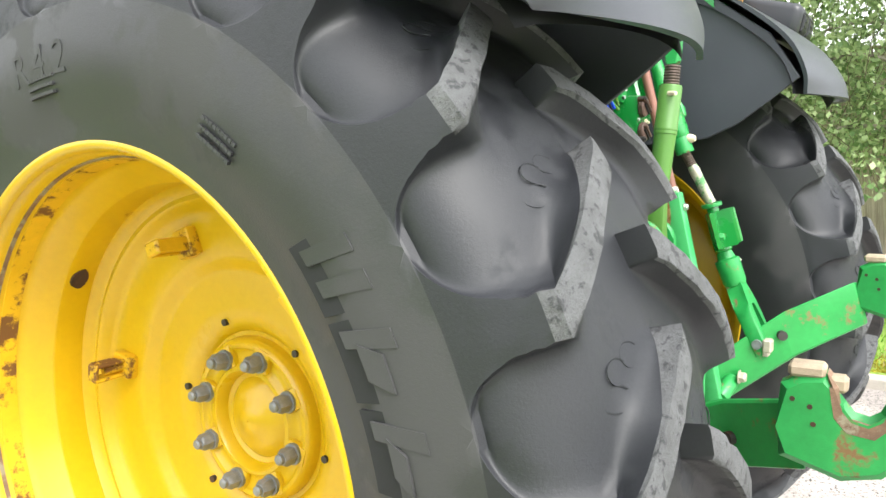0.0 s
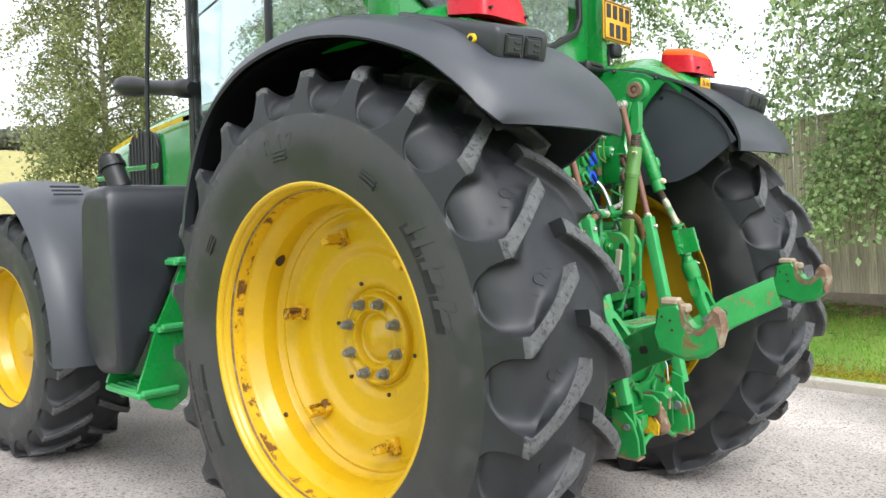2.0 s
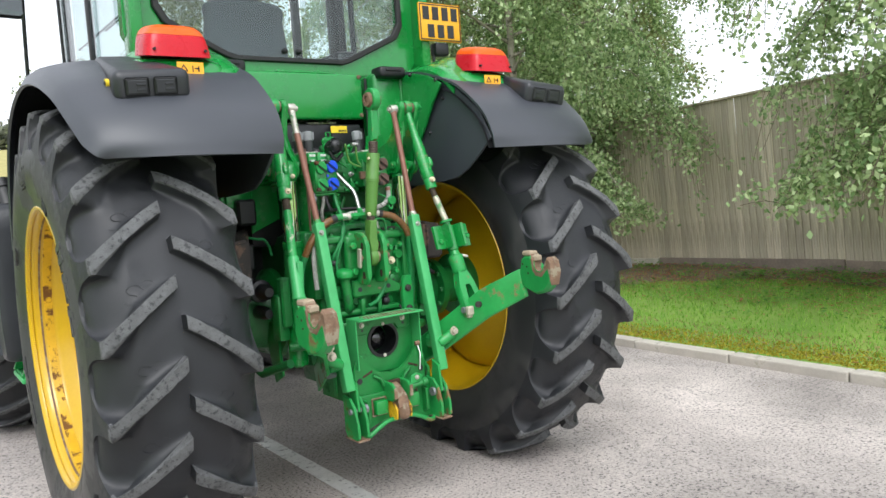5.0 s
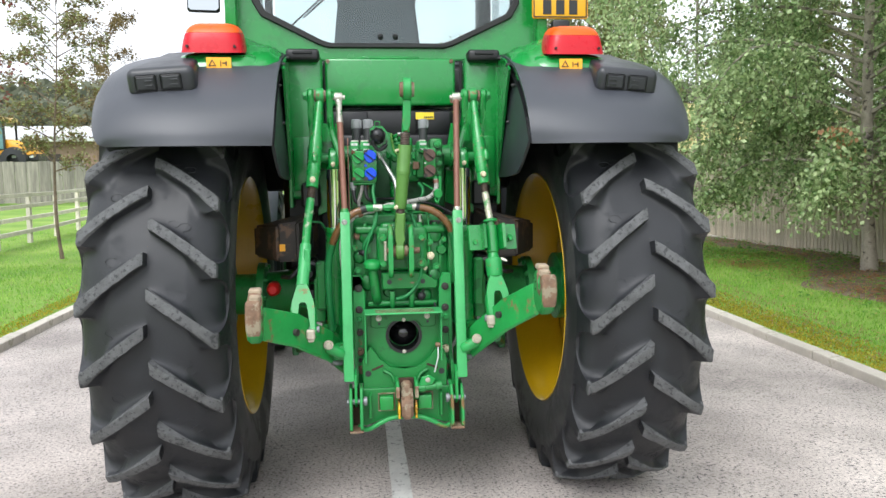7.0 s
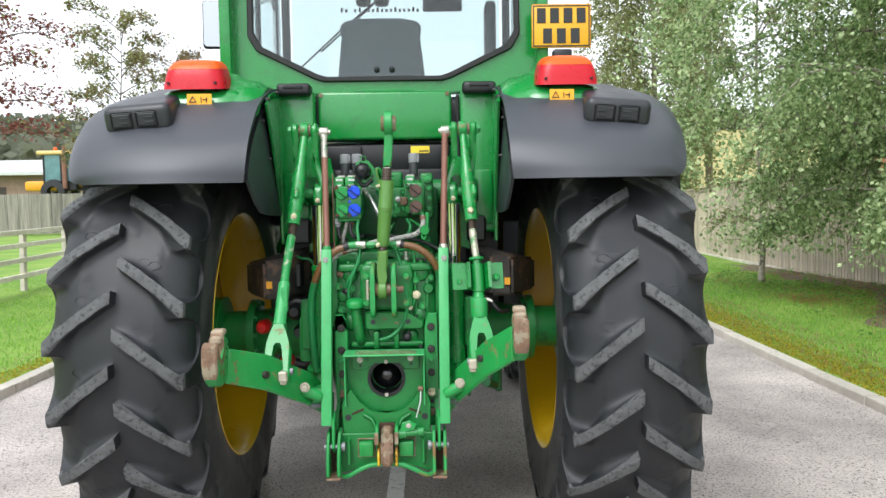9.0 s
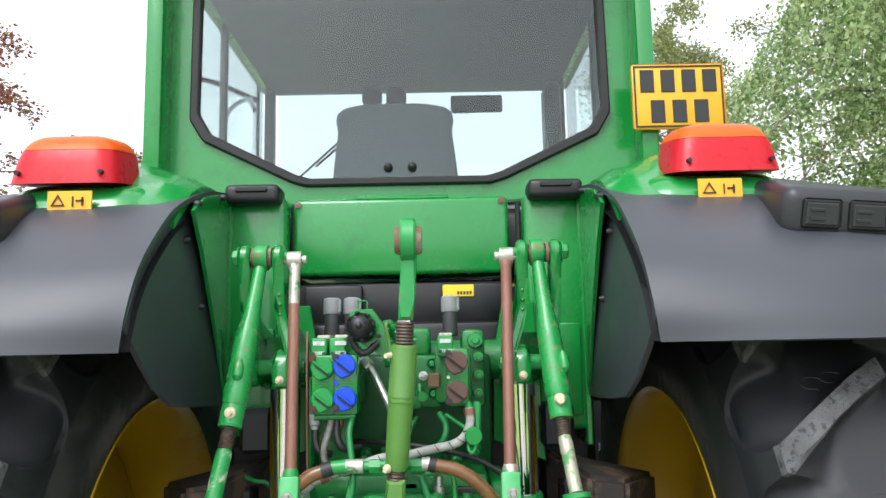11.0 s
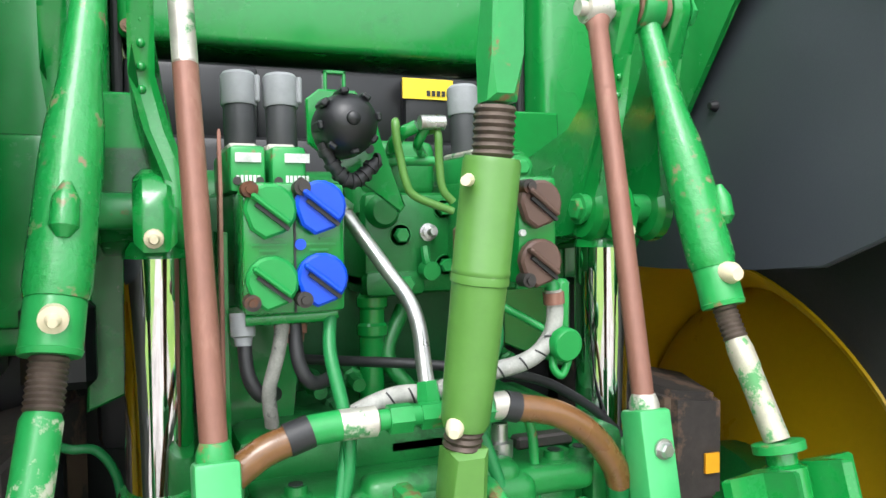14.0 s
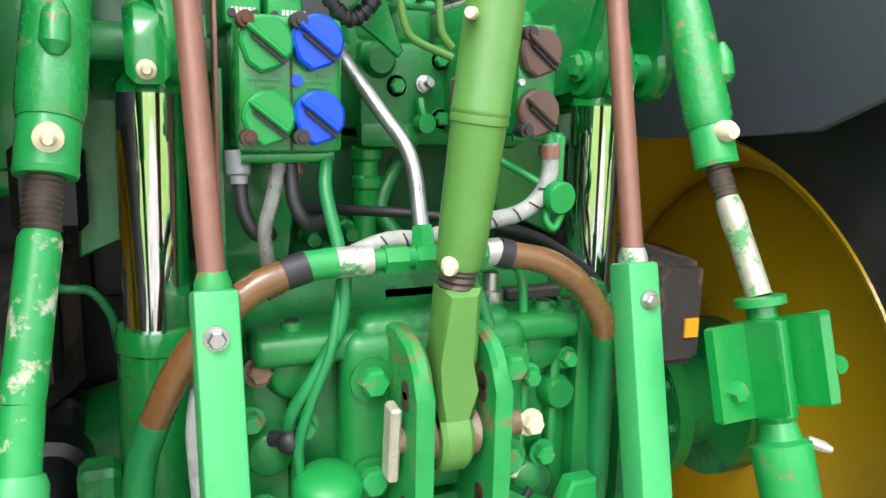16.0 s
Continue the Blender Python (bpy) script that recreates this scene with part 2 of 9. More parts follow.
lamp_black = surface("dark_lamp_housing", (0.024, 0.026, 0.031), 0.4, vary=0.1, scale=6, fine=300, bump=0.08)
gloss_black = surface("glossy_black_cap", (0.006, 0.006, 0.007), 0.10, vary=0.05, bump=0.0, coat=0.5)
mark_black = surface("matt_sidewall_plate", (0.017, 0.0175, 0.019), 0.6, vary=0.2, scale=20, bump=0.1, spec=0.3)
black_rubber = surface("black_rubber_seal", (0.012, 0.012, 0.013), 0.6, vary=0.1, bump=0.05)
dusty_box = surface("dusty_dark_bracket", (0.040, 0.034, 0.030), 0.75, vary=0.3, scale=12, bump=0.3, tint=(0.17, 0.105, 0.07), tint_amount=0.75, tint_scale=9, tint_edge=0.52)
dark_steel = surface("dark_dirty_steel", (0.05, 0.045, 0.042), 0.6, metal=0.4, vary=0.25, scale=10, bump=0.3, tint=RUST, tint_amount=0.7, tint_scale=12, tint_edge=0.56)
steel = surface("zinc_plated_steel", (0.52, 0.52, 0.50), 0.32, metal=0.9, vary=0.12, scale=30, bump=0.05, tint=(0.25, 0.18, 0.10), tint_amount=0.4, tint_scale=40, tint_edge=0.6)
grey_bolt = surface("grey_wheel_stud", (0.24, 0.25, 0.26), 0.5, metal=0.5, vary=0.2, scale=60, bump=0.15)
chrome = surface("chromed_piston_rod", (0.80, 0.80, 0.80), 0.06, metal=1.0, vary=0.03, scale=20, bump=0.0, rough_vary=0.03)
rust_rod = surface("brown_rusted_rod", (0.23, 0.105, 0.075), 0.5, metal=0.2, vary=0.18, scale=14, fine=150, bump=0.15, stretch=(1, 1, 0.25), tint=(0.34, 0.20, 0.15), tint_amount=0.5, tint_scale=14, tint_edge=0.55)
worn_silver = surface("rubbed_bare_metal", (0.55, 0.52, 0.46), 0.4, metal=0.55, vary=0.2, scale=25, bump=0.1, tint=(0.03, 0.25, 0.07), tint_amount=0.9, tint_scale=22, tint_edge=0.56)
rusty = surface("rusty_bare_steel", (0.19, 0.115, 0.072), 0.75, metal=0.1, vary=0.35, scale=22, bump=0.5, tint=(0.30, 0.27, 0.19), tint_amount=0.8, tint_scale=18, tint_edge=0.52)
flaked_green = surface("flaked_green_paint", (0.018, 0.27, 0.060), 0.36, vary=0.14, scale=7, bump=0.08, tint=(0.50, 0.47, 0.38), tint_amount=0.85, tint_scale=26, tint_edge=0.56)
flaked_bare = surface("rubbed_bare_rod", (0.46, 0.43, 0.34), 0.42, metal=0.35, vary=0.25, scale=25, bump=0.12, tint=(0.05, 0.30, 0.09), tint_amount=0.85, tint_scale=30, tint_edge=0.52)
rusty_pale = surface("pale_scuffed_rust", (0.34, 0.27, 0.19), 0.7, metal=0.1, vary=0.25, scale=22, bump=0.4, tint=(0.05, 0.26, 0.08), tint_amount=0.8, tint_scale=30, tint_edge=0.60)
bare_block = surface("scuffed_bare_steel", (0.52, 0.47, 0.38), 0.45, metal=0.35, vary=0.15, scale=40, bump=0.1, tint=(0.22, 0.12, 0.06), tint_amount=0.7, tint_scale=40, tint_edge=0.6)
green_arm = surface("scuffed_arm_paint", (0.020, 0.28, 0.060), 0.36, vary=0.14, scale=7, bump=0.08, coat=0.1, tint=(0.22, 0.13, 0.06), tint_amount=0.85, tint_scale=11, tint_edge=0.575)
# dark rust, also the colour of shaded slots and gaps on the hitch
rust_and_shade = surface("dark_rust_and_shade", (0.045, 0.022, 0.012), 0.85, vary=0.4, scale=30, bump=0.4)
pale_pin = surface("pale_grease_cap", (0.66, 0.58, 0.40), 0.45, vary=0.15, scale=40, bump=0.05)
thread_mat = surface("greasy_thread", (0.10, 0.075, 0.06), 0.5, metal=0.5, vary=0.3, scale=50, bump=0.2)
cap_blue = surface("blue_plastic_cap", (0.005, 0.065, 0.62), 0.38, vary=0.06, bump=0.03)
cap_brown = surface("brown_plastic_cap", (0.105, 0.058, 0.045), 0.45, vary=0.08, bump=0.04)
cap_green = surface("green_plastic_cap", (0.012, 0.25, 0.05), 0.4, vary=0.06, bump=0.03)
red_lens = surface("red_lamp_lens", (0.50, 0.008, 0.018), 0.30, vary=0.06, scale=20, fine=120, bump=0.06, spec=0.3)
amber_lens = surface("amber_lamp_lens", (0.75, 0.10, 0.006), 0.35, vary=0.06, scale=20, fine=120, bump=0.06, spec=0.3)
red_plastic = surface("red_plastic", (0.62, 0.012, 0.012), 0.4, vary=0.08, bump=0.02)
plate_yellow = surface("yellow_plate_sheet", (0.80, 0.40, 0.015), 0.35, vary=0.05, bump=0.02)
sticker_yellow = surface("yellow_sticker", (0.86, 0.62, 0.03), 0.4, vary=0.05, bump=0.0)
sticker_amber = surface("orange_sticker", (0.90, 0.42, 0.02), 0.4, vary=0.05, bump=0.0)
ink = surface("black_print", (0.02, 0.02, 0.022), 0.5, vary=0.05, bump=0.0)
white_paint = surface("white_label", (0.55, 0.58, 0.55), 0.45, vary=0.3, scale=60, bump=0.02)
hose_black = surface("black_rubber_hose", (0.018, 0.018, 0.020), 0.5, vary=0.15, bump=0.15)
hose_brown = surface("brown_plastic_sleeve", (0.155, 0.070, 0.022), 0.3, vary=0.25, scale=18, bump=0.08, coat=0.3)
hose_green = surface("green_painted_hose", (0.012, 0.19, 0.05), 0.42, vary=0.15, scale=20, bump=0.15)
braid_dark = surface("dirty_braided_hose", (0.20, 0.20, 0.18), 0.6, vary=0.35, scale=60, fine=420, bump=0.5, tint=(0.04, 0.04, 0.04), tint_amount=0.9, tint_scale=45, tint_edge=0.55)
braid = surface("white_braided_hose", (0.40, 0.40, 0.37), 0.55, vary=0.25, scale=60, fine=420, bump=0.5, tint=(0.05, 0.05, 0.05), tint_amount=0.9, tint_scale=45, tint_edge=0.64)
green_hammered = surface("rough_forged_green_paint", (0.012, 0.26, 0.050), 0.27, vary=0.10, scale=9, fine=95, bump=0.5, depth=0.0035, coat=0.4, tint=(0.28, 0.17, 0.11), tint_amount=0.9, tint_scale=27, tint_edge=0.575)
solenoid_dark = surface("dark_solenoid_coil", (0.045, 0.047, 0.05), 0.5, vary=0.12, scale=30, bump=0.05)
solenoid = surface("grey_solenoid_body", (0.25, 0.26, 0.27), 0.45, vary=0.12, scale=30, bump=0.05)
seat_cloth = surface("dark_seat_cloth", (0.085, 0.100, 0.112), 0.85, vary=0.06, scale=5, fine=9, bump=0.0)
cab_trim = surface("grey_cab_trim", (0.07, 0.072, 0.075), 0.6, vary=0.1, bump=0.05)
stripe_yellow = surface("yellow_bonnet_stripe", (0.88, 0.62, 0.02), 0.3, vary=0.05, bump=0.0, coat=0.3)
concrete = surface("kerb_concrete", (0.46, 0.425, 0.37), 0.9, vary=0.16, scale=5, fine=90, bump=0.4, piece=0.10, tint=(0.20, 0.20, 0.13), tint_amount=0.6, tint_scale=6, tint_edge=0.58)
asphalt = surface("worn_grey_asphalt", (0.445, 0.400, 0.370), 0.9, vary=0.6, scale=0.6, fine=62, bump=1.0, depth=0.012, tint=(0.060, 0.057, 0.056), tint_amount=0.95, tint_scale=66, tint_edge=0.545)
line_white = surface("worn_white_road_paint", (0.68, 0.67, 0.64), 0.8, vary=0.15, scale=8, fine=140, bump=0.6, tint=(0.27, 0.26, 0.25), tint_amount=0.9, tint_scale=24, tint_edge=0.56)
fence_wood = surface("weathered_grey_board", (0.49, 0.43, 0.335), 0.88, vary=0.32, scale=4, fine=30, bump=0.5, stretch=(7, 7, 0.45), piece=0.20, tint=(0.25, 0.21, 0.155), tint_amount=0.65, tint_scale=5, tint_edge=0.53)
foot_wood = surface("brown_weathered_board", (0.23, 0.185, 0.15), 0.9, vary=0.25, scale=5, fine=40, bump=0.4, piece=0.12)
# darker than the near fence: weathered, with its shade in the colour too
far_board = surface("shaded_far_board", (0.22, 0.205, 0.175), 0.9, vary=0.5, scale=2, fine=9, bump=0.3, piece=0.18, stretch=(3, 3, 0.2))
rail_wood = surface("pale_sawn_rail", (0.58, 0.54, 0.46), 0.85, vary=0.2, scale=5, fine=40, bump=0.4, piece=0.12, stretch=(1, 1, 1))
bark = surface("birch_bark", (0.34, 0.30, 0.25), 0.85, vary=0.3, scale=8, fine=30, bump=0.6, tint=(0.06, 0.05, 0.04), tint_amount=0.9, tint_scale=9, tint_edge=0.55)
bark_brown = surface("brown_bark", (0.16, 0.12, 0.085), 0.9, vary=0.3, scale=10, fine=40, bump=0.6)
soil = surface("bare_brown_soil", (0.17, 0.13, 0.085), 0.95, vary=0.35, scale=6, fine=60, bump=0.8)
sign_green = surface("green_sign_board", (0.01, 0.26, 0.19), 0.45, vary=0.06, bump=0.02)
machine_yellow = surface("machine_yellow_paint", (0.72, 0.33, 0.02), 0.45, vary=0.12, bump=0.04)
roof_cream = surface("cream_yellow_paint", (0.72, 0.50, 0.20), 0.5, vary=0.1, bump=0.03)
machine_glass = surface("blue_green_tinted_glass", (0.10, 0.22, 0.23), 0.12, vary=0.25, scale=1.5, bump=0.0, coat=0.5)
roof_sheet = surface("pale_metal_roof", (0.55, 0.56, 0.56), 0.6, vary=0.1, scale=2, bump=0.05)
brick_wall = surface("far_brown_wall", (0.24, 0.17, 0.13), 0.9, vary=0.2, scale=2, bump=0.2)


def grass_mat(name, a, b, c):
    m = bpy.data.materials.new(name)
    m.use_nodes = True
    nt = m.node_tree
    L = nt.links.new
    bs = nt.nodes["Principled BSDF"]
    tc = nt.nodes.new("ShaderNodeTexCoord")
    n1 = nt.nodes.new("ShaderNodeTexNoise")
    n1.inputs["Scale"].default_value, n1.inputs["Detail"].default_value = 0.7, 6
    n2 = nt.nodes.new("ShaderNodeTexNoise")
    n2.inputs["Scale"].default_value, n2.inputs["Detail"].default_value = 30, 5
    L(tc.outputs["Object"], n1.inputs["Vector"])
    L(tc.outputs["Object"], n2.inputs["Vector"])
    r1 = nt.nodes.new("ShaderNodeValToRGB")
    r1.color_ramp.elements[0].position, r1.color_ramp.elements[1].position = 0.36, 0.66
    r1.color_ramp.elements[0].color, r1.color_ramp.elements[1].color = (*a, 1), (*b, 1)
    L(n1.outputs["Fac"], r1.inputs["Fac"])
    mx = nt.nodes.new("ShaderNodeMixRGB")
    r2 = nt.nodes.new("ShaderNodeMapRange")
    r2.inputs["From Min"].default_value, r2.inputs["From Max"].default_value = 0.45, 0.75
    L(n2.outputs["Fac"], r2.inputs["Value"])
    L(r2.outputs["Result"], mx.inputs["Fac"])
    L(r1.outputs["Color"], mx.inputs["Color1"])
    mx.inputs["Color2"].default_value = (*c, 1)
    L(mx.outputs["Color"], bs.inputs["Base Color"])
    bs.inputs["Roughness"].default_value = 0.9
    bs.inputs["Specular IOR Level"].default_value = 0.2
    bp = nt.nodes.new("ShaderNodeBump")
    bp.inputs["Strength"].default_value, bp.inputs["Distance"].default_value = 0.8, 0.03
    L(n2.outputs["Fac"], bp.inputs["Height"])
    L(bp.outputs["Normal"], bs.inputs["Normal"])
    return m


grass = grass_mat("mown_grass", (0.12, 0.27, 0.035), (0.25, 0.38, 0.075), (0.22, 0.25, 0.08))

stubble = grass_mat("pale_stubble_field", (0.30, 0.27, 0.10), (0.42, 0.37, 0.16), (0.36, 0.34, 0.13))


def leaf_mat(name, a, b, gloss=0.45, through_=0.5):
    """Leaves: each one its own shade between a and b, letting some light through."""
    m = bpy.data.materials.new(name)
    m.use_nodes = True
    nt = m.node_tree
    L = nt.links.new
    bs = nt.nodes["Principled BSDF"]
    ge = nt.nodes.new("ShaderNodeNewGeometry")
    rp = nt.nodes.new("ShaderNodeValToRGB")
    rp.color_ramp.elements[0].color, rp.color_ramp.elements[1].color = (*a, 1), (*b, 1)
    L(ge.outputs["Random Per Island"], rp.inputs["Fac"])
    L(rp.outputs["Color"], bs.inputs["Base Color"])
    bs.inputs["Roughness"].default_value = gloss
    bs.inputs["Specular IOR Level"].default_value = 0.35
    tr = nt.nodes.new("ShaderNodeBsdfTranslucent")
    L(rp.outputs["Color"], tr.inputs["Color"])
    ms = nt.nodes.new("ShaderNodeMixShader")
    ms.inputs["Fac"].default_value = through_
    L(bs.outputs["BSDF"], ms.inputs[1])
    L(tr.outputs["BSDF"], ms.inputs[2])
    L(ms.outputs["Shader"], nt.nodes["Material Output"].inputs["Surface"])
    return m


leaf_birch = leaf_mat("birch_leaf", (0.14, 0.245, 0.085), (0.64, 0.75, 0.42), 0.45, 0.42)
leaf_woods = leaf_mat("far_wood_leaf", (0.10, 0.115, 0.075), (0.25, 0.27, 0.19), 0.7)
leaf_olive = leaf_mat("olive_leaf", (0.15, 0.19, 0.07), (0.42, 0.43, 0.20))
leaf_red = leaf_mat("autumn_leaf", (0.20, 0.055, 0.05), (0.32, 0.13, 0.10))
leaf_bronze = leaf_mat("bronze_leaf", (0.13, 0.10, 0.05), (0.30, 0.22, 0.10))
leaf_dead = leaf_mat("dead_birch_leaf", (0.42, 0.20, 0.10), (0.72, 0.42, 0.26))
leaf_brown = leaf_mat("dry_leaf", (0.26, 0.09, 0.035), (0.40, 0.22, 0.10))
blade_mat = leaf_mat("grass_blade", (0.13, 0.35, 0.035), (0.38, 0.58, 0.11), 0.6)
moss_mat = leaf_mat("yellow_moss", (0.26, 0.24, 0.02), (0.52, 0.44, 0.05), 0.8)
dry_mat = leaf_mat("dry_grass", (0.24, 0.17, 0.08), (0.46, 0.36, 0.18), 0.8)
weed_mat = leaf_mat("verge_weed_leaf", (0.07, 0.20, 0.03), (0.22, 0.40, 0.08), 0.5)

glass = bpy.data.materials.new("cab_glass")
glass.use_nodes = True
gn = glass.node_tree
gn.nodes.clear()
g_out = gn.nodes.new("ShaderNodeOutputMaterial")
g_tr = gn.nodes.new("ShaderNodeBsdfTransparent")
g_tr.inputs["Color"].default_value = (0.86, 0.91, 0.905, 1)
g_gl = gn.nodes.new("ShaderNodeBsdfGlossy")
g_gl.inputs["Roughness"].default_value = 0.02
g_lw = gn.nodes.new("ShaderNodeLayerWeight")
g_lw.inputs["Blend"].default_value = 0.5
g_pw = gn.nodes.new("ShaderNodeMath")
g_pw.operation, g_pw.inputs[1].default_value = "POWER", 4.0
g_fr = gn.nodes.new("ShaderNodeMath")
g_fr.operation, g_fr.inputs[1].default_value, g_fr.inputs[2].default_value = "MULTIPLY_ADD", 0.6, 0.045
gn.links.new(g_lw.outputs["Facing"], g_pw.inputs[0])
gn.links.new(g_pw.outputs["Value"], g_fr.inputs[0])
g_mx = gn.nodes.new("ShaderNodeMixShader")
gn.links.new(g_fr.outputs["Value"], g_mx.inputs["Fac"])
gn.links.new(g_tr.outputs["BSDF"], g_mx.inputs[1])
gn.links.new(g_gl.outputs["BSDF"], g_mx.inputs[2])
gn.links.new(g_mx.outputs["Shader"], g_out.inputs["Surface"])
mirror_mat = surface("mirror_glass", (0.42, 0.45, 0.47), 0.03, metal=1.0, vary=0.0, bump=0.0, rough_vary=0.0)

# ---- ground, road, kerbs ----
ROAD_L, ROAD_R = -3.35, 3.42


def smoothstep(a, b, v):
    t = max(0.0, min(1.0, (v - a) / (b - a)))
    return t * t * (3 - 2 * t)


def ground_z(x, y):
    """Height of the grass beside and beyond the road."""
    if ROAD_L - 0.02 < x < ROAD_R + 0.02 and y < 47:
        return -0.08
    z = 0.04
    if x > ROAD_R:
        z += 0.09 * smoothstep(3.6, 7.0, x) * (1 - smoothstep(2, 12, y)) - 0.05 * smoothstep(6, 14, y)
    z += 0.03 * noise.noise(Vector((x * 0.35, y * 0.35, 0)))
    z += 1.6 * smoothstep(36, 44, y) * (1 - smoothstep(-12, -8, x))
    z += 27 * smoothstep(75, 330, y) + 4 * smoothstep(70, 200, y) * noise.noise(Vector((x * 0.008, y * 0.008, 3)))
    z += 16 * smoothstep(60, 200, abs(x)) * (1 - smoothstep(60, 300, y)) * (0.4 if x > 0 else 1)
    return z


gx = [-1500, -900, -500, -300, -200, -140, -100, -75, -55, -40, -30, -24, -19, -15, -12, -10, -8.5, -7.5, -6.5, -5.5, -4.8, -4.2, -3.8, -3.58, -3.47, -3.36,
      3.43, 3.54, 3.65, 3.9, 4.4, 5, 5.7, 6.4, 7, 7.5, 8.5, 10, 12, 15, 19, 24, 30, 40, 55, 75, 100, 140, 200, 300, 500, 900, 1500]
gy = [-1200, -500, -200, -100, -60, -40, -30, -22, -17, -13, -10] + [-8 + 1.0 * i for i in range(26)] + [19, 21, 23.5, 26, 29, 32, 36, 40, 44, 46.9, 47.1, 50, 55, 60, 66, 74, 84, 96, 110, 130, 155, 185, 220, 260, 310, 380, 500, 800, 1500]
gv = [(x, y, ground_z(x, y)) for y in gy for x in gx]
gf = []
for j in range(len(gy) - 1):
    for i in range(len(gx) - 1):
        a = j * len(gx) + i
        gf.append((a, a + 1, a + 1 + len(gx), a + len(gx)))
ground = tagged(raw("ground", gv, gf, [grass, stubble], smooth=True), "mown green grass verge running out to fields", "ground", kind="structure")
for p in ground.data.polygons:
    p.material_index = 1 if p.center.y > 74 else 0

bm = B()
ny, nx = 60, 14
g = [[bm.verts.new((ROAD_L + (ROAD_R - ROAD_L) * i / nx, -40 + 87 * j / ny, -0.045 * (abs(i / nx - 0.5) * 2) ** 2)) for i in range(nx + 1)] for j in range(ny + 1)]
for j in range(ny):
    for i in range(nx):
        bm.faces.new((g[j][i], g[j][i + 1], g[j + 1][i + 1], g[j + 1][i]))
tagged(part("road", bm, asphalt, None), "light grey worn asphalt road surface", "road", kind="structure")
bm = B()
rr = random.Random(5)
y = -30.0
while y < 44:
    y1 = min(44, y + rr.uniform(0.5, 0.9))
    j0, j1 = rr.uniform(-0.006, 0.006), rr.uniform(-0.006, 0.006)
    box(bm, (-0.012 + j0, (y + y1) / 2, 0.002), (0.095 + 2 * j1, y1 - y - 0.004, 0.005))
    y = y1
tagged(part("road_line", bm, line_white, None, smooth=0), "worn white painted centre line on the road", "road marking", kind="structure")

kerb_l = tagged(new("kerb_1"), "row of pale concrete kerb stones along the verge", "kerb", kind="structure")
kerb_r = tagged(new("kerb_2"), "row of pale concrete kerb stones edged with moss", "kerb", kind="structure")
bm = B()
box(bm, (0, 0, 0), (0.125, 0.905, 0.20), 0.010, seg=2)
km = bpy.data.meshes.new("kerb_stone")
bm.to_mesh(km)
bm.free()
km.materials.append(concrete)
rr = random.Random(7)
for owner, x in ((kerb_l, ROAD_L - 0.0625), (kerb_r, ROAD_R + 0.0625)):
    for i in range(62):
        y = -9.6 + 0.915 * i
        share("kerb_stone", km, owner, pose(x + rr.uniform(-0.006, 0.006), y, -0.07 + rr.uniform(-0.006, 0.006), rr.uniform(-0.3, 0.3), rr.uniform(-1, 1), rr.uniform(-0.4, 0.4)))
kerb_end = tagged(new("kerb_3"), "pale concrete kerb across the end of the road", "kerb", kind="structure")
for i in range(8):
    share("kerb_stone", km, kerb_end, pose(ROAD_L + 0.45 + 0.915 * i, 47.0, -0.05, 0, 0, 90))

# grass blades, moss and litter on the verges
rr = np.random.RandomState(3)


def soil_edge(y):
    return 6.75 - 1.55 * math.exp(-((y - 4.3) / 2.0) ** 2) + 0.45 * noise.noise(Vector((0.3, y * 0.9, 2))) + 0.22 * noise.noise(Vector((0.7, y * 3.1, 5)))


def blades(name, n, boxes, hmin, hmax, wid, material, label, lean=0.5, lie=0.0):
    V, F = [], []
    for (x0, x1, y0, y1, share_) in boxes:
        k = int(n * share_)
        xs, ys = rr.uniform(x0, x1, k), rr.uniform(y0, y1, k)
        for x, y in zip(xs, ys):
            if 5 < x and x > soil_edge(y) - 0.15 + rr.uniform(-0.3, 0.5) ** 2 and rr.uniform(0, 1) < 0.72:
                continue
            h = rr.uniform(hmin, hmax)
            a = rr.uniform(0, 6.283)
            dx, dy = math.cos(a) * wid, math.sin(a) * wid
            lx, ly = rr.uniform(-lean, lean) * h, rr.uniform(-lean, lean) * h
            z = ground_z(x, y) - 0.004
            i = len(V)
            V += [(x - dx, y - dy, z), (x + dx, y + dy, z), (x + lx, y + ly, z + h)]
            F.append((i, i + 1, i + 2))
    return tagged(raw(name, V, F, material), label, "grass", kind="stuff")


blades("grass_blades", 60000, ((3.92, 7.3, -1.5, 9, 0.42), (3.62, 4.0, -1.5, 9, 0.015), (3.75, 7.3, 9, 20, 0.2), (-6.5, -3.55, 1, 9, 0.2), (-9, -3.55, 9, 20, 0.15)), 0.022, 0.06, 0.006, blade_mat, "short green grass blades on the verges")
blades("verge_moss", 26000, ((3.54, 3.80, -2, 10, 0.50), (3.75, 4.05, -2, 9, 0.3), (-3.7, -3.48, 0, 10, 0.25)), 0.008, 0.024, 0.014, moss_mat, "yellow moss along the kerb", 1.0)
blades("dry_grass", 9000, ((3.65, 4.35, -2, 9, 0.5), (5.0, 7.2, -2, 10, 0.4), (-3.9, -3.5, 0, 9, 0.1)), 0.012, 0.04, 0.007, dry_mat, "dry straw-coloured grass among the moss", 1.6)


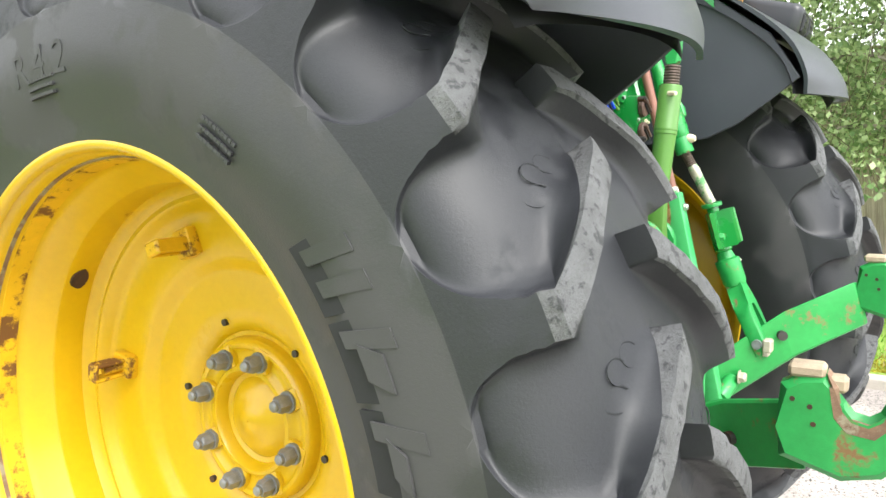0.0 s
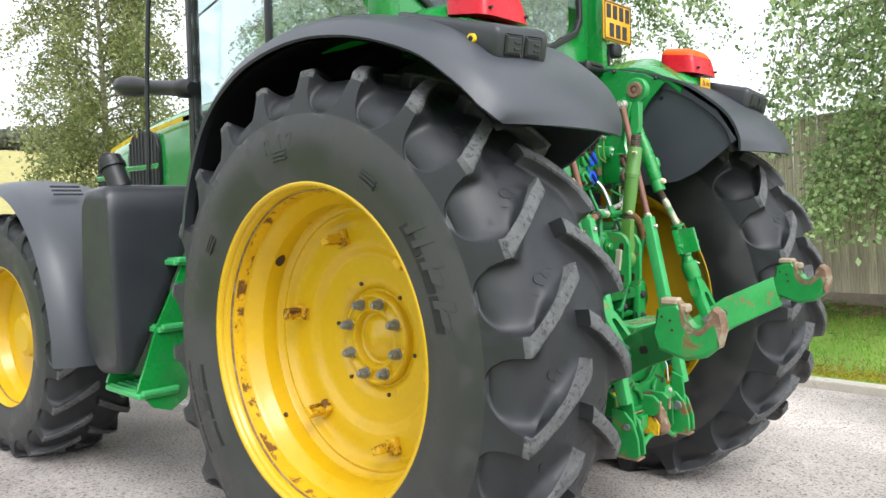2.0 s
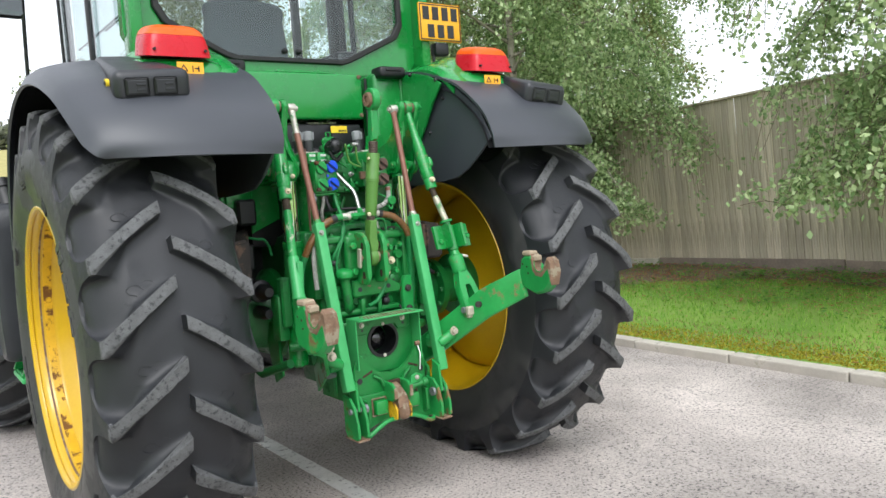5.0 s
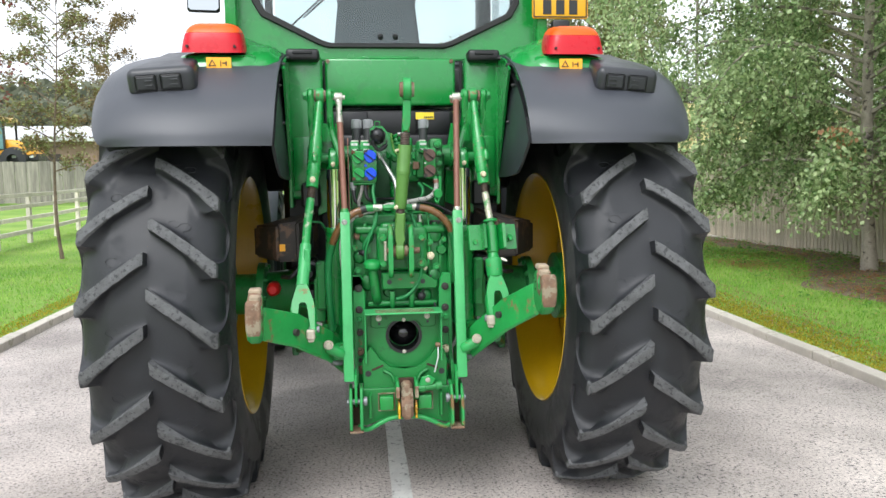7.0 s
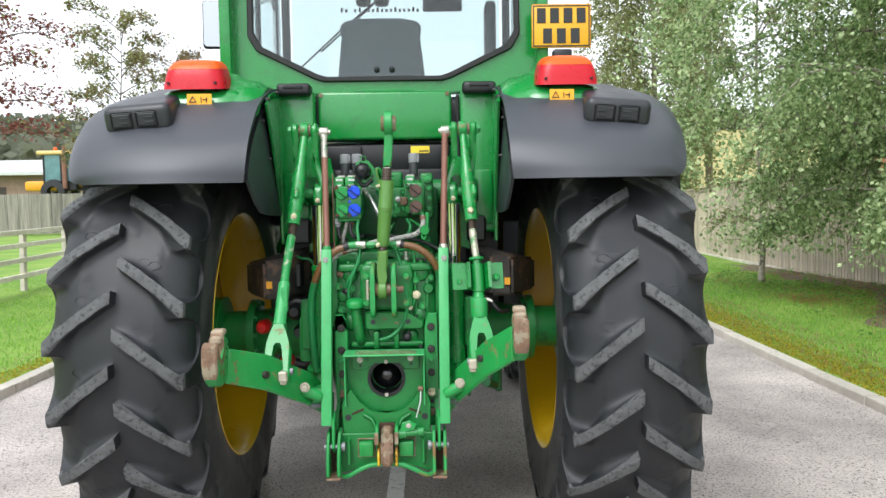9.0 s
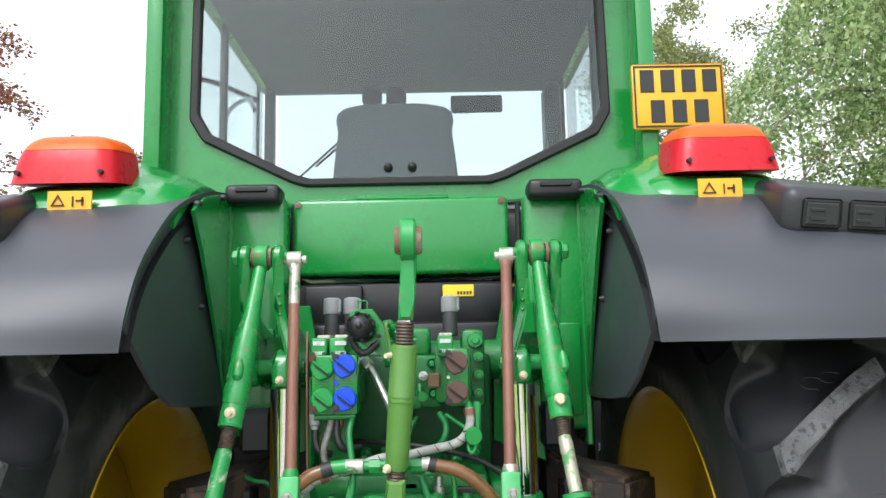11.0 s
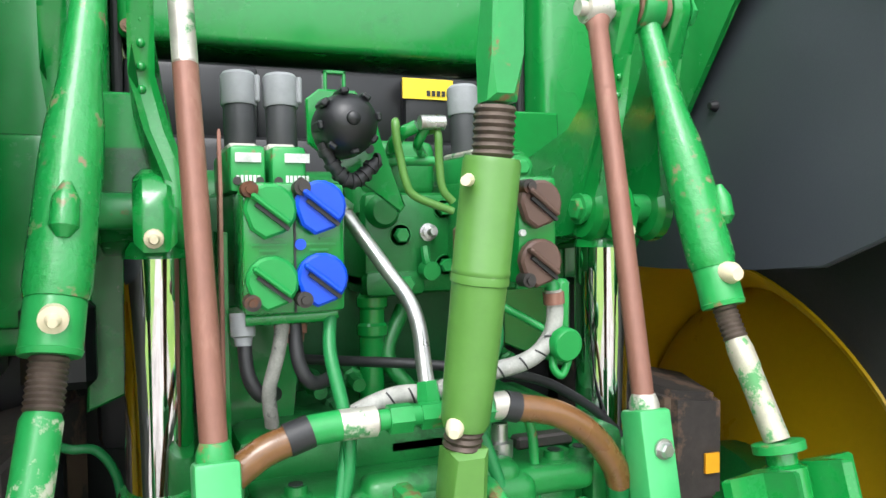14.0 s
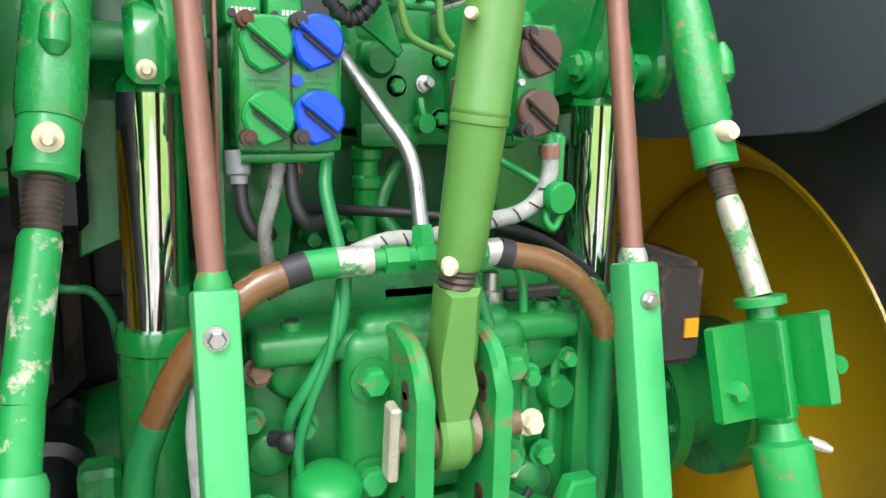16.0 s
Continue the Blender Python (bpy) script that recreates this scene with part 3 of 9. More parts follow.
def flakes(name, pts, size, material, label, category, flat=True):
    V, F = [], []
    for (x, y, z) in pts:
        a = rr.uniform(0, 6.283)
        l, w = size * rr.uniform(0.6, 1.3), size * rr.uniform(0.35, 0.7)
        t = rr.uniform(-0.5, 0.5) if flat else rr.uniform(-1.5, 1.5)
        ca, sa = math.cos(a), math.sin(a)
        i = len(V)
        for u, v in ((-l, 0), (0, -w), (l, 0), (0, w)):
            V.append((x + u * ca - v * sa, y + u * sa + v * ca, z + abs(u) * t * 0.5 + 0.003))
        F.append((i, i + 1, i + 2, i + 3))
    return tagged(raw(name, V, F, material), label, category, kind="stuff")


pts = []
for k in range(4200):
    x, y = 7.35 - 2.2 * rr.uniform(0, 1) ** 1.6, rr.uniform(-2, 11)
    pts.append((x, y, ground_z(x, y) + 0.03))
for k in range(260):
    x, y = rr.uniform(3.5, 5.4), rr.uniform(-2, 12)
    pts.append((x, y, ground_z(x, y) + 0.03))
for cx, cy, r_ in ((6.3, 2.6, 0.9), (6.1, 5.2, 0.8), (5.6, 3.9, 0.6), (6.6, 0.8, 0.8), (6.5, 7.4, 0.9), (5.4, 6.6, 0.5)):
    for k in range(420):
        x, y = min(7.35, cx + r_ * rr.normal(0, 0.45)), cy + r_ * rr.normal(0, 0.6)
        pts.append((x, y, ground_z(x, y) + 0.032))
flakes("fallen_leaves", pts, 0.028, leaf_brown, "scattered brown fallen leaves under the trees", "leaf litter")
pts = [(rr.uniform(1.4, 3.35), rr.uniform(-1, 9), -0.02) for k in range(80)] + [(rr.uniform(-3.3, -1.5), rr.uniform(0, 9), -0.02) for k in range(40)]
flakes("road_litter", pts, 0.013, bark_brown, "tiny dark leaf scraps on the asphalt", "leaf litter")
# low broad-leaved weeds in tufts towards the fence
pts = []
for k in range(260):
    cx, cy, n_ = rr.uniform(4.6, 7.3), rr.uniform(-2, 11), rr.randint(8, 30)
    if cx < 5.4 and rr.uniform(0, 1) < 0.7:
        continue
    for j in range(n_):
        x, y = cx + rr.normal(0, 0.09), cy + rr.normal(0, 0.11)
        pts.append((min(x, 7.35), y, ground_z(x, y) + rr.uniform(0.03, 0.09)))
flakes("verge_weeds", pts, 0.030, weed_mat, "low broad-leaved weeds in the grass near the fence", "weeds", False)
# strip of bare soil under the fence
V, F = [], []
ns = 90
for k in range(ns + 1):
    y = -3 + 16.0 * k / ns
    e = soil_edge(y)
    for q in range(5):
        x = e + (7.40 - e) * q / 4
        V.append((x, y, ground_z(x, y) + (0.002 if q == 0 else 0.012 + 0.012 * noise.noise(Vector((x * 4, y * 4, 1))))))
for k in range(ns):
    for q in range(4):
        a = 5 * k + q
        F.append((a, a + 1, a + 6, a + 5))
tagged(raw("soil_strip", V, F, soil), "bare brown soil below the fence and trees", "soil", kind="structure")

# ---- right-hand board fence ----
fence = tagged(new("board_fence"), "tall weathered grey close-board wooden fence behind the verge", "fence")
FX = 7.42
bm = B()
plate(bm, [(-0.0525, 0), (0.0525, 0), (0.0525, 0.020), (-0.0525, 0.008)], 1.0, Matrix(((0, 1, 0, 0), (1, 0, 0, 0), (0, 0, 1, 0.5), (0, 0, 0, 1))))
bmesh.ops.recalc_face_normals(bm, faces=bm.faces[:])
fm = bpy.data.meshes.new("fence_board")
bm.to_mesh(fm)
bm.free()
fm.materials.append(fence_wood)
rq = random.Random(11)


def fence_base(y):
    return 0.26 - 0.25 * smoothstep(1.0, 10.0, y)


def fence_top(y):
    return 2.52 - 0.049 * y + 0.0


for i in range(290):
    y = -7.0 + 0.1 * i
    z0, z1 = fence_base(y) + 0.03, fence_top(y) + rq.uniform(-0.006, 0.006)
    m = Matrix.Translation((FX, y, z0)) @ Matrix.Rotation(LEVEL, 4, "X") @ Matrix.Rotation(radians(rq.uniform(-0.4, 0.4)), 4, "X") @ Matrix.Rotation(math.pi, 4, "Z") @ Matrix.Diagonal((1, 1, z1 - z0, 1))
    share("fence_board", fm, fence, m)
for i in range(11):
    bm = B()
    y0, y1 = -7.05 + 2.7 * i, -7.05 + 2.7 * (i + 1) - 0.02
    ym = (y0 + y1) / 2
    zb = fence_base(ym)
    box(bm, (FX - 0.03, ym, zb - 0.05), (0.035, y1 - y0, 0.16), 0.004, Matrix.Rotation(math.atan2(fence_base(y1) - fence_base(y0), y1 - y0), 4, "X"))
    part("gravel_board", bm, rail_wood if y0 > 3.5 else foot_wood, fence, "pale timber gravel board along the fence foot" if y0 > 3.5 else "brown weathered gravel board along the fence foot", 0)
bm = B()
box(bm, (FX - 0.01, 7.5, fence_top(7.5) + 0.012), (0.09, 29.1, 0.028), 0.004, Matrix.Rotation(LEVEL, 4, "X"))
part("capping_rail", bm, fence_wood, fence, smooth=0)
for i in range(11):
    bm = B()
    y = -7.0 + 2.7 * i
    h = fence_top(y) - fence_base(y)
    box(bm, (FX + 0.09, y, fence_base(y) + h / 2 - 0.05), (0.10, 0.10, h), 0.006, Matrix.Rotation(LEVEL, 4, "X"))
    part("fence_post", bm, fence_wood, fence, smooth=0)

# ---- left-hand post and rail fence ----
railing = tagged(new("rail_fence"), "pale timber post and rail fence across the grass", "fence")
for i in range(9):
    y = 4.4 + 1.85 * i
    x = -6.9 - 0.075 * (y - 8)
    z = ground_z(x, y)
    bm = B()
    box(bm, (x, y, z + 0.53), (0.085, 0.11, 1.10), 0.008, Matrix.Rotation(LEVEL, 4, "X"))
    part("post", bm, rail_wood, railing, smooth=0)
for h in (0.28, 0.56, 0.82, 1.05):
    for i in range(4):
        y0, y1 = 4.4 + 3.7 * i, 4.4 + 3.7 * (i + 1)
        x0, x1 = -6.9 - 0.075 * (y0 - 8) + 0.06, -6.9 - 0.075 * (y1 - 8) + 0.06
        z0, z1 = ground_z(x0, y0) + h, ground_z(x1, y1) + h
        bm = B()
        hose(bm, [(x0, y0, z0), (x1, y1, z1)], 0.055, seg=4, smooth=False)
        part("rail", bm, rail_wood, railing, smooth=0)

# far close-board fence and buildings on the left
far_fence = tagged(new("far_fence"), "distant grey board fence beyond the paddock", "fence")
for i in range(60):
    x = -46 + 0.55 * i
    bm = B()
    box(bm, (x, 35, 1.12 + 0.012 * (i % 3)), (0.53, 0.04, 2.0), 0.0)
    part("fence_panel", bm, far_board, far_fence, smooth=0)

barn = tagged(new("low_barn"), "long low building with a pale metal roof in the distance", "building")
bm = B()
box(bm, (-48, 82, 2.4), (44, 12, 5.0))
part("wall", bm, brick_wall, barn, smooth=0)
bm = B()
plate(bm, [(-7, 4.7), (7, 4.7), (7, 5.0), (0, 6.6), (-7, 5.0)], 46, Matrix.Translation((-48, 82, 0)) @ YZ)
part("roof", bm, roof_sheet, barn, smooth=0)
for i in range(6):
    bm = B()
    box(bm, (-66 + 7 * i, 75.98, 2.2), (3.2, 0.12, 2.6))
    part("window", bm, dark_steel, barn, smooth=0)


# ---- trees ----
def tree(name, base, height, spread, leaves, leaf_size, leaf_m, bark_m, seed, label, droop=0.6, trunk_r=0.09, bare=0.18, lean=(0, 0), limbs=26, low=None, category="tree", colour2=None, mix=0.0, fluff=1.0):
    """A tapered trunk with limbs, hanging twigs and a crown of single leaves."""
    q = np.random.RandomState(seed)
    base = Vector(base)
    owner = tagged(new(name), label, category, group={"birch_tree": "birch trees", "broad_tree": "broad-leaved trees", "sapling": "saplings"}.get(name, ""))
    bm = B()
    tp = [base + UP * (height * f) + Vector((lean[0] * f + 0.06 * math.sin(5 * f + seed), lean[1] * f + 0.06 * math.cos(4 * f + seed), 0)) * (1 if f > 0 else 0) for f in (0, 0.12, 0.25, 0.4, 0.55, 0.7, 0.85, 1.0)]
    path = smooth_path(tp, 3)
    rings = []
    for i, p in enumerate(path):
        f = i / (len(path) - 1)
        r = trunk_r * (1 - 0.9 * f) * (1.25 if i == 0 else 1)
        rings.append([bm.verts.new(p + Vector((r * math.cos(a), r * math.sin(a), 0))) for a in (2 * math.pi * k / 9 for k in range(9))])
    for a, b in zip(rings, rings[1:]):
        for k in range(9):
            l = (k + 1) % 9
            bm.faces.new((a[k], a[l], b[l], b[k]))
    limb_bm = B()
    twigs = []
    for k in range(limbs):
        f = bare + (0.97 - bare) * (k + q.uniform(0, 0.9)) / limbs
        i = min(int(f * (len(path) - 1)), len(path) - 2)
        p0 = path[i].lerp(path[i + 1], f * (len(path) - 1) - i)
        a = k * 2.4 + q.uniform(-0.5, 0.5)
        shape = math.sin(math.pi * min(1, 0.22 + 0.78 * (1 - f))) ** 0.7
        ln = spread * (0.35 + 0.75 * shape) * q.uniform(0.7, 1.15)
        d = Vector((math.cos(a), math.sin(a), 0))
        up = q.uniform(0.25, 0.7) * (0.6 + 0.8 * f)
        pts = [p0, p0 + d * ln * 0.35 + Vector((0, 0, ln * 0.35 * up)), p0 + d * ln * 0.7 + Vector((0, 0, ln * 0.55 * up - 0.1 * droop * ln)), p0 + d * ln + Vector((0, 0, ln * (0.5 * up - 0.45 * droop)))]
        hose(limb_bm, pts, trunk_r * 0.32 * (1 - 0.6 * f) + 0.006, seg=5, n=3, r_end=0.004)
        sp = smooth_path(pts, 8)
        for t in range(5, len(sp)):
            for _ in range(3):
                b = sp[t] + Vector(q.normal(0, 0.05, 3))
                e = Vector((q.normal(0, 0.35), q.normal(0, 0.35), 0))
                drop = (0.25 + 0.9 * droop * q.uniform(0.2, 1.0)) * min(1.3, spread * 0.55)
                tip = b + (d * 0.35 + e) * drop * 0.6 + Vector((0, 0, -drop * droop + (1 - droop) * drop * 0.5))
                if low is not None and tip.z < base.z + low:
                    tip.z = base.z + low + q.uniform(0, 0.3)
                twigs.append((b, tip))
    part("trunk", bm, bark_m, owner, smooth=40)
    part("limb_mass", limb_bm, bark_m, owner, smooth=40, kind="stuff")
    # fine twigs
    bm = B()
    for b, tip in twigs[::3]:
        hose(bm, [b, (b + tip) / 2 + Vector((0, 0, 0.05)), tip], 0.0035, seg=3, n=2)
    part("twig_mass", bm, bark_brown, owner, smooth=0, kind="stuff")
    idx = q.randint(0, len(twigs), leaves)
    tt = q.uniform(0.0, 1.05, leaves)
    A = np.array([list(b) for b, _ in twigs])[idx]
    T = np.array([list(t) for _, t in twigs])[idx]
    P = A + (T - A) * tt[:, None] + q.normal(0, 0.055 * fluff * max(1.0, spread * 0.4), (leaves, 3))
    P[:, 2] += 0.12 * np.sin(tt * math.pi)
    if low is not None:
        P[:, 2] = np.maximum(P[:, 2], base.z + low * q.uniform(0.9, 1.1, leaves))
    ln = leaf_size * q.uniform(0.6, 1.25, leaves)
    az, el, rl = q.uniform(0, 6.283, leaves), q.normal(-0.7 * droop, 0.55, leaves), q.uniform(-1.2, 1.2, leaves)
    D = np.stack([np.cos(az) * np.cos(el), np.sin(az) * np.cos(el), np.sin(el)], 1)
    S = np.stack([-np.sin(az), np.cos(az), np.zeros(leaves)], 1)
    N = np.cross(D, S)
    S = S * np.cos(rl)[:, None] + N * np.sin(rl)[:, None]
    V = np.empty((leaves, 4, 3))
    V[:, 0] = P
    V[:, 1] = P + D * (ln * 0.5)[:, None] + S * (ln * 0.34)[:, None]
    V[:, 2] = P + D * ln[:, None]
    V[:, 3] = P + D * (ln * 0.5)[:, None] - S * (ln * 0.34)[:, None]
    F = np.arange(leaves * 4).reshape(-1, 4)
    mats = [leaf_m] if colour2 is None else [leaf_m, colour2]
    ob = raw("crown", V.reshape(-1, 3).tolist(), F.tolist(), mats, owner)
    if colour2 is not None:
        ob.data.polygons.foreach_set("material_index", (q.uniform(0, 1, leaves) < mix).astype(np.int32))
    return owner


verge_birch = tree("birch_tree", (6.6, 5.6, 0.1), 8.5, 2.9, 185000, 0.069, leaf_birch, bark, 4, "weeping birch tree with pale trunk standing on the verge", 0.85, 0.095, 0.16, limbs=70, low=0.62)
q = np.random.RandomState(19)
V, F = [], []
for k in range(110):
    p = Vector((5.6 + q.normal(0, 0.10), 4.9 + q.normal(0, 0.10), 1.98 - 0.5 * q.uniform(0, 1) ** 1.3))
    d = Vector((q.normal(0, 0.5), q.normal(0, 0.5), -1)).normalized() * q.uniform(0.05, 0.085)
    w = d.orthogonal().normalized()
    w = (Matrix.Rotation(q.uniform(0, 6.283), 3, d) @ w) * d.length * 0.36
    i = len(V)
    V += [tuple(p), tuple(p + d * 0.5 + w), tuple(p + d), tuple(p + d * 0.5 - w)]
    F.append((i, i + 1, i + 2, i + 3))
tagged(raw("dead_spray", V, F, leaf_dead, verge_birch), "spray of dead brown leaves", kind="stuff")
tree("birch_tree", (6.45, -1.0, 0.2), 8.0, 2.3, 110000, 0.067, leaf_birch, bark, 9, "weeping birch tree hanging in front of the board fence", 0.85, 0.10, 0.18, limbs=66, low=0.75)
tree("young_birch", (5.75, 8.9, 0.08), 6.5, 1.2, 9000, 0.06, leaf_olive, bark, 15, "slender young birch with thin olive foliage", 0.5, 0.05, 0.12, limbs=26, low=0.7)
tree("birch_tree", (11.2, 12.6, 0.0), 10.5, 2.9, 48000, 0.10, leaf_olive, bark, 21, "tall birch tree behind the board fence", 0.7, 0.13, 0.12, limbs=60, fluff=2.5)
tree("birch_tree", (10.6, 7.4, 0.1), 9.0, 1.9, 42000, 0.095, leaf_olive, bark, 24, "birch tree behind the board fence", 0.75, 0.12, 0.14, limbs=56, fluff=2.5)
tree("birch_tree", (8.0, 22.5, 0.0), 12.5, 2.4, 62000, 0.125, leaf_olive, bark, 31, "tall birch tree beside the road ahead", 0.75, 0.16, 0.06, limbs=80, fluff=3.5)
tree("broad_tree", (9.6, 53.0, ground_z(9.6, 53.0)), 10.8, 3.3, 80000, 0.24, leaf_olive, bark_brown, 35, "dense round tree far along the road ahead", 0.55, 0.2, 0.03, limbs=80, fluff=4.0)
tree("sapling", (-5.22, 9.7, 0.08), 4.75, 0.85, 8000, 0.060, leaf_olive, bark_brown, 41, "thin staked sapling losing its leaves", 0.12, 0.032, 0.34, limbs=26, colour2=leaf_bronze, mix=0.45, fluff=0.55)
tree("sapling", (-5.75, 14.5, 0.05), 5.0, 0.95, 6000, 0.065, leaf_bronze, bark_brown, 44, "thin sapling with bronze autumn leaves", 0.1, 0.03, 0.36, limbs=22, fluff=0.55)
tree("red_tree", (-5.75, 6.0, 0.08), 5.6, 1.1, 9000, 0.06, leaf_red, bark_brown, 47, "small tree with dark red leaves on the grass", 0.2, 0.045, 0.42, limbs=24, colour2=leaf_olive, mix=0.15)

# far woods on the hillside: many small clumps
q = np.random.RandomState(77)
V, F = [], []
for k in range(5200):
    x = q.uniform(-230, -6) if k % 5 else q.uniform(-20, 160)
    y = q.uniform(120, 235)
    if x > -6:
        y = q.uniform(290, 330)
    z = ground_z(x, y)
    h = q.uniform(4, 9)
    for c in range(9):
        a, r = q.uniform(0, 6.283), q.uniform(0.3, 2.6)
        px, py, pz = x + r * math.cos(a), y + r * math.sin(a), z + h * q.uniform(0.15, 1.0)
        s_ = q.uniform(0.8, 1.9)
        u = Vector(q.normal(0, 1, 3)).normalized() * s_
        w = u.orthogonal().normalized() * s_ * 0.8
        i = len(V)
        V += [(px - u.x, py - u.y, pz - u.z), (px - w.x, py - w.y, pz - w.z), (px + u.x, py + u.y, pz + u.z), (px + w.x, py + w.y, pz + w.z)]
        F.append((i, i + 1, i + 2, i + 3))
tagged(raw("far_woods", V, F, leaf_woods), "dark wooded hillside in the distance", "woods", kind="stuff")

# utility pole with its wires
bm = B()
pole = tagged(new("utility_pole"), "tall wooden utility pole behind the fence", "pole")
turned(bm, (11.6, 27, -0.2), Vector((11.6, 27, -0.2)) + UP * 9.2, [(0, 0.16), (0.6, 0.13), (1, 0.11)], 12)
part("shaft", bm, bark_brown, pole, smooth=40)
bm = B()
box(bm, (11.6, 27.3, 8.4), (1.7, 0.12, 0.14), 0.01)
for e in (-0.75, 0, 0.75):
    turned(bm, (11.6 + e, 27.3, 8.46), (11.6 + e, 27.3, 8.68), [(0, 0.03), (0.4, 0.06), (0.6, 0.04), (1, 0.05)], 10)
part("crossarm", bm, bark_brown, pole, smooth=35)
for e, yy in ((-0.75, 95), (0.75, 95)):
    bm = B()
    hose(bm, [(11.6 + e, 27.3, 8.68), (2 + e, 60, 7.9), (-9 + e, yy, 9.6)], 0.014, seg=4)
    part("wire", bm, hose_black, pole, smooth=0)

# green sign on a post
sign = tagged(new("green_sign"), "small green sign board on a green post in the grass", "sign")
zb = ground_z(-4.75, 12)
bm = B()
box(bm, (-4.75, 12, zb + 1.05), (0.42, 0.03, 0.30), 0.006)
part("board", bm, sign_green, sign, smooth=0)
bm = B()
rod(bm, (-4.75, 12.03, zb), (-4.75, 12.03, zb + 1.25), 0.03)
part("post", bm, sign_green, sign, smooth=40)
bm = B()
for z_, w in ((1.13, 0.26), (1.05, 0.32), (0.97, 0.22)):
    box(bm, (-4.75, 11.983, zb + z_), (w, 0.004, 0.03))
part("sign_lines", bm, white_paint, sign, "pale unreadable lines of print", 0)

# yellow machine parked behind the far fence
mc = tagged(new("yellow_machine"), "large yellow farm machine with a glazed cab parked beyond the fence", "vehicle")
mx, my, mz = -22.4, 46.0, 2.5
machine_xz = Matrix(((1, 0, 0, mx), (0, 0, -1, my), (0, 1, 0, mz), (0, 0, 0, 1)))       # outline (x, z) round the machine, depth along y
bm = B()
plate(bm, [(0.35, 0.20), (0.35, 1.16), (0.9, 1.17), (1.7, 1.08), (2.35, 0.84), (2.78, 0.50), (2.86, 0.20), (2.4, 0.10), (1.5, 0.22)], 1.5, machine_xz, 0.12)
part("bonnet", bm, machine_yellow, mc, "yellow sloping bonnet", 45)
bm = B()
plate(bm, [(1.22, -0.18), (1.30, 0.24), (2.2, 0.20), (2.92, 0.26), (2.94, -0.16)], 1.56, machine_xz, 0.04)
part("grille", bm, black_plastic, mc, "black front grille", 30)
for dx in (1.55, 2.55):
    bm = B()
    box(bm, (mx + dx, my - 0.79, mz + 0.10), (0.24, 0.04, 0.16), 0.02)
    part("headlight", bm, white_paint, mc, "pale headlight", 30)
bm = B()
plate(bm, [(0.45, 0.72), (0.95, 0.78), (1.25, 0.55), (0.50, 0.42)], 1.53, machine_xz, 0.02)
part("side_vent", bm, black_plastic, mc, "dark side vent", 20)
bm = B()
box(bm, (mx - 1.5, my, mz + 0.28), (3.0, 1.7, 0.62), 0.15, seg=2)
part("body", bm, machine_yellow, mc, smooth=40)
bm = B()
box(bm, (mx - 0.35, my + 0.02, mz + 0.45), (1.3, 1.76, 0.95), 0.05)
part("cab_base", bm, black_plastic, mc, smooth=30)
bm = B()
turned(bm, (mx - 0.34, my - 1.02, mz + 0.1), (mx - 0.34, my - 1.02, mz + 2.78), [(0, 0.15), (0.72, 0.15), (0.74, 0.09), (0.95, 0.09), (1, 0.10)], 14)
part("exhaust", bm, rust_rod, mc, "brown exhaust stack", 40)
bm = B()
box(bm, (mx - 0.45, my, mz + 2.37), (3.25, 2.1, 0.26), 0.10, seg=3)
part("cab_roof", bm, roof_cream, mc, "pale yellow cab roof", 40)
for dx in (-1.70, -0.62, 0.36, 1.08):
    for dy in (-0.86, 0.86):
        bm = B()
        box(bm, (mx + dx, my + dy, mz + 1.35), (0.10, 0.10, 1.85))
        part("cab_pillar", bm, black_plastic, mc, smooth=0)
for x0, x1 in ((-1.64, -0.68), (-0.56, 0.30), (0.42, 1.02)):
    bm = B()
    box(bm, (mx + (x0 + x1) / 2, my - 0.86, mz + 1.40), (x1 - x0, 0.02, 1.66))
    part("cab_window", bm, machine_glass, mc, "blue-green cab window", 0)
for dx in (-1.1, 0.62):
    bm = B()
    turned(bm, (mx + dx, my - 0.5, mz + 2.48), (mx + dx, my - 0.5, mz + 2.74), [(0, 0.13), (0.7, 0.12), (1, 0.05)], 10)
    part("beacon", bm, amber_lens, mc, "orange beacon", 40)
for dx in (-1.1, 1.6):
    for dy in (-0.9, 0.9):
        bm = B()
        lathe_x(bm, [(-0.25, 0.35), (-0.22, 0.75), (0, 0.8), (0.22, 0.75), (0.25, 0.35), (0, 0.3)], 24)
        bmesh.ops.rotate(bm, verts=bm.verts[:], cent=(0, 0, 0), matrix=Matrix.Rotation(radians(90), 3, "Z"))
        bmesh.ops.translate(bm, verts=bm.verts[:], vec=(mx + dx, my + dy, mz - 0.1))
        part("wheel", bm, rubber, mc, smooth=35)

# ---- the tractor ----
tractor = tagged(new("tractor"), "green and yellow farm tractor parked on the asphalt road", "tractor")


def lettering(name, body, size, extrude, m, material, parent, label=""):
    cu = bpy.data.curves.new(name, "FONT")
    cu.body, cu.size, cu.extrude = body, size, extrude
    cu.align_x, cu.align_y = "CENTER", "CENTER"
    tmp = bpy.data.objects.new(name, cu)
    scene.collection.objects.link(tmp)
    dg = bpy.context.evaluated_depsgraph_get()
    me = bpy.data.meshes.new_from_object(tmp.evaluated_get(dg))
    bpy.data.objects.remove(tmp)
    me.transform(m)
    me.materials.clear()
    me.materials.append(material)
    ob = new(name, me)
    ob.parent = parent
    if label:
        ob["label"] = label
    return ob


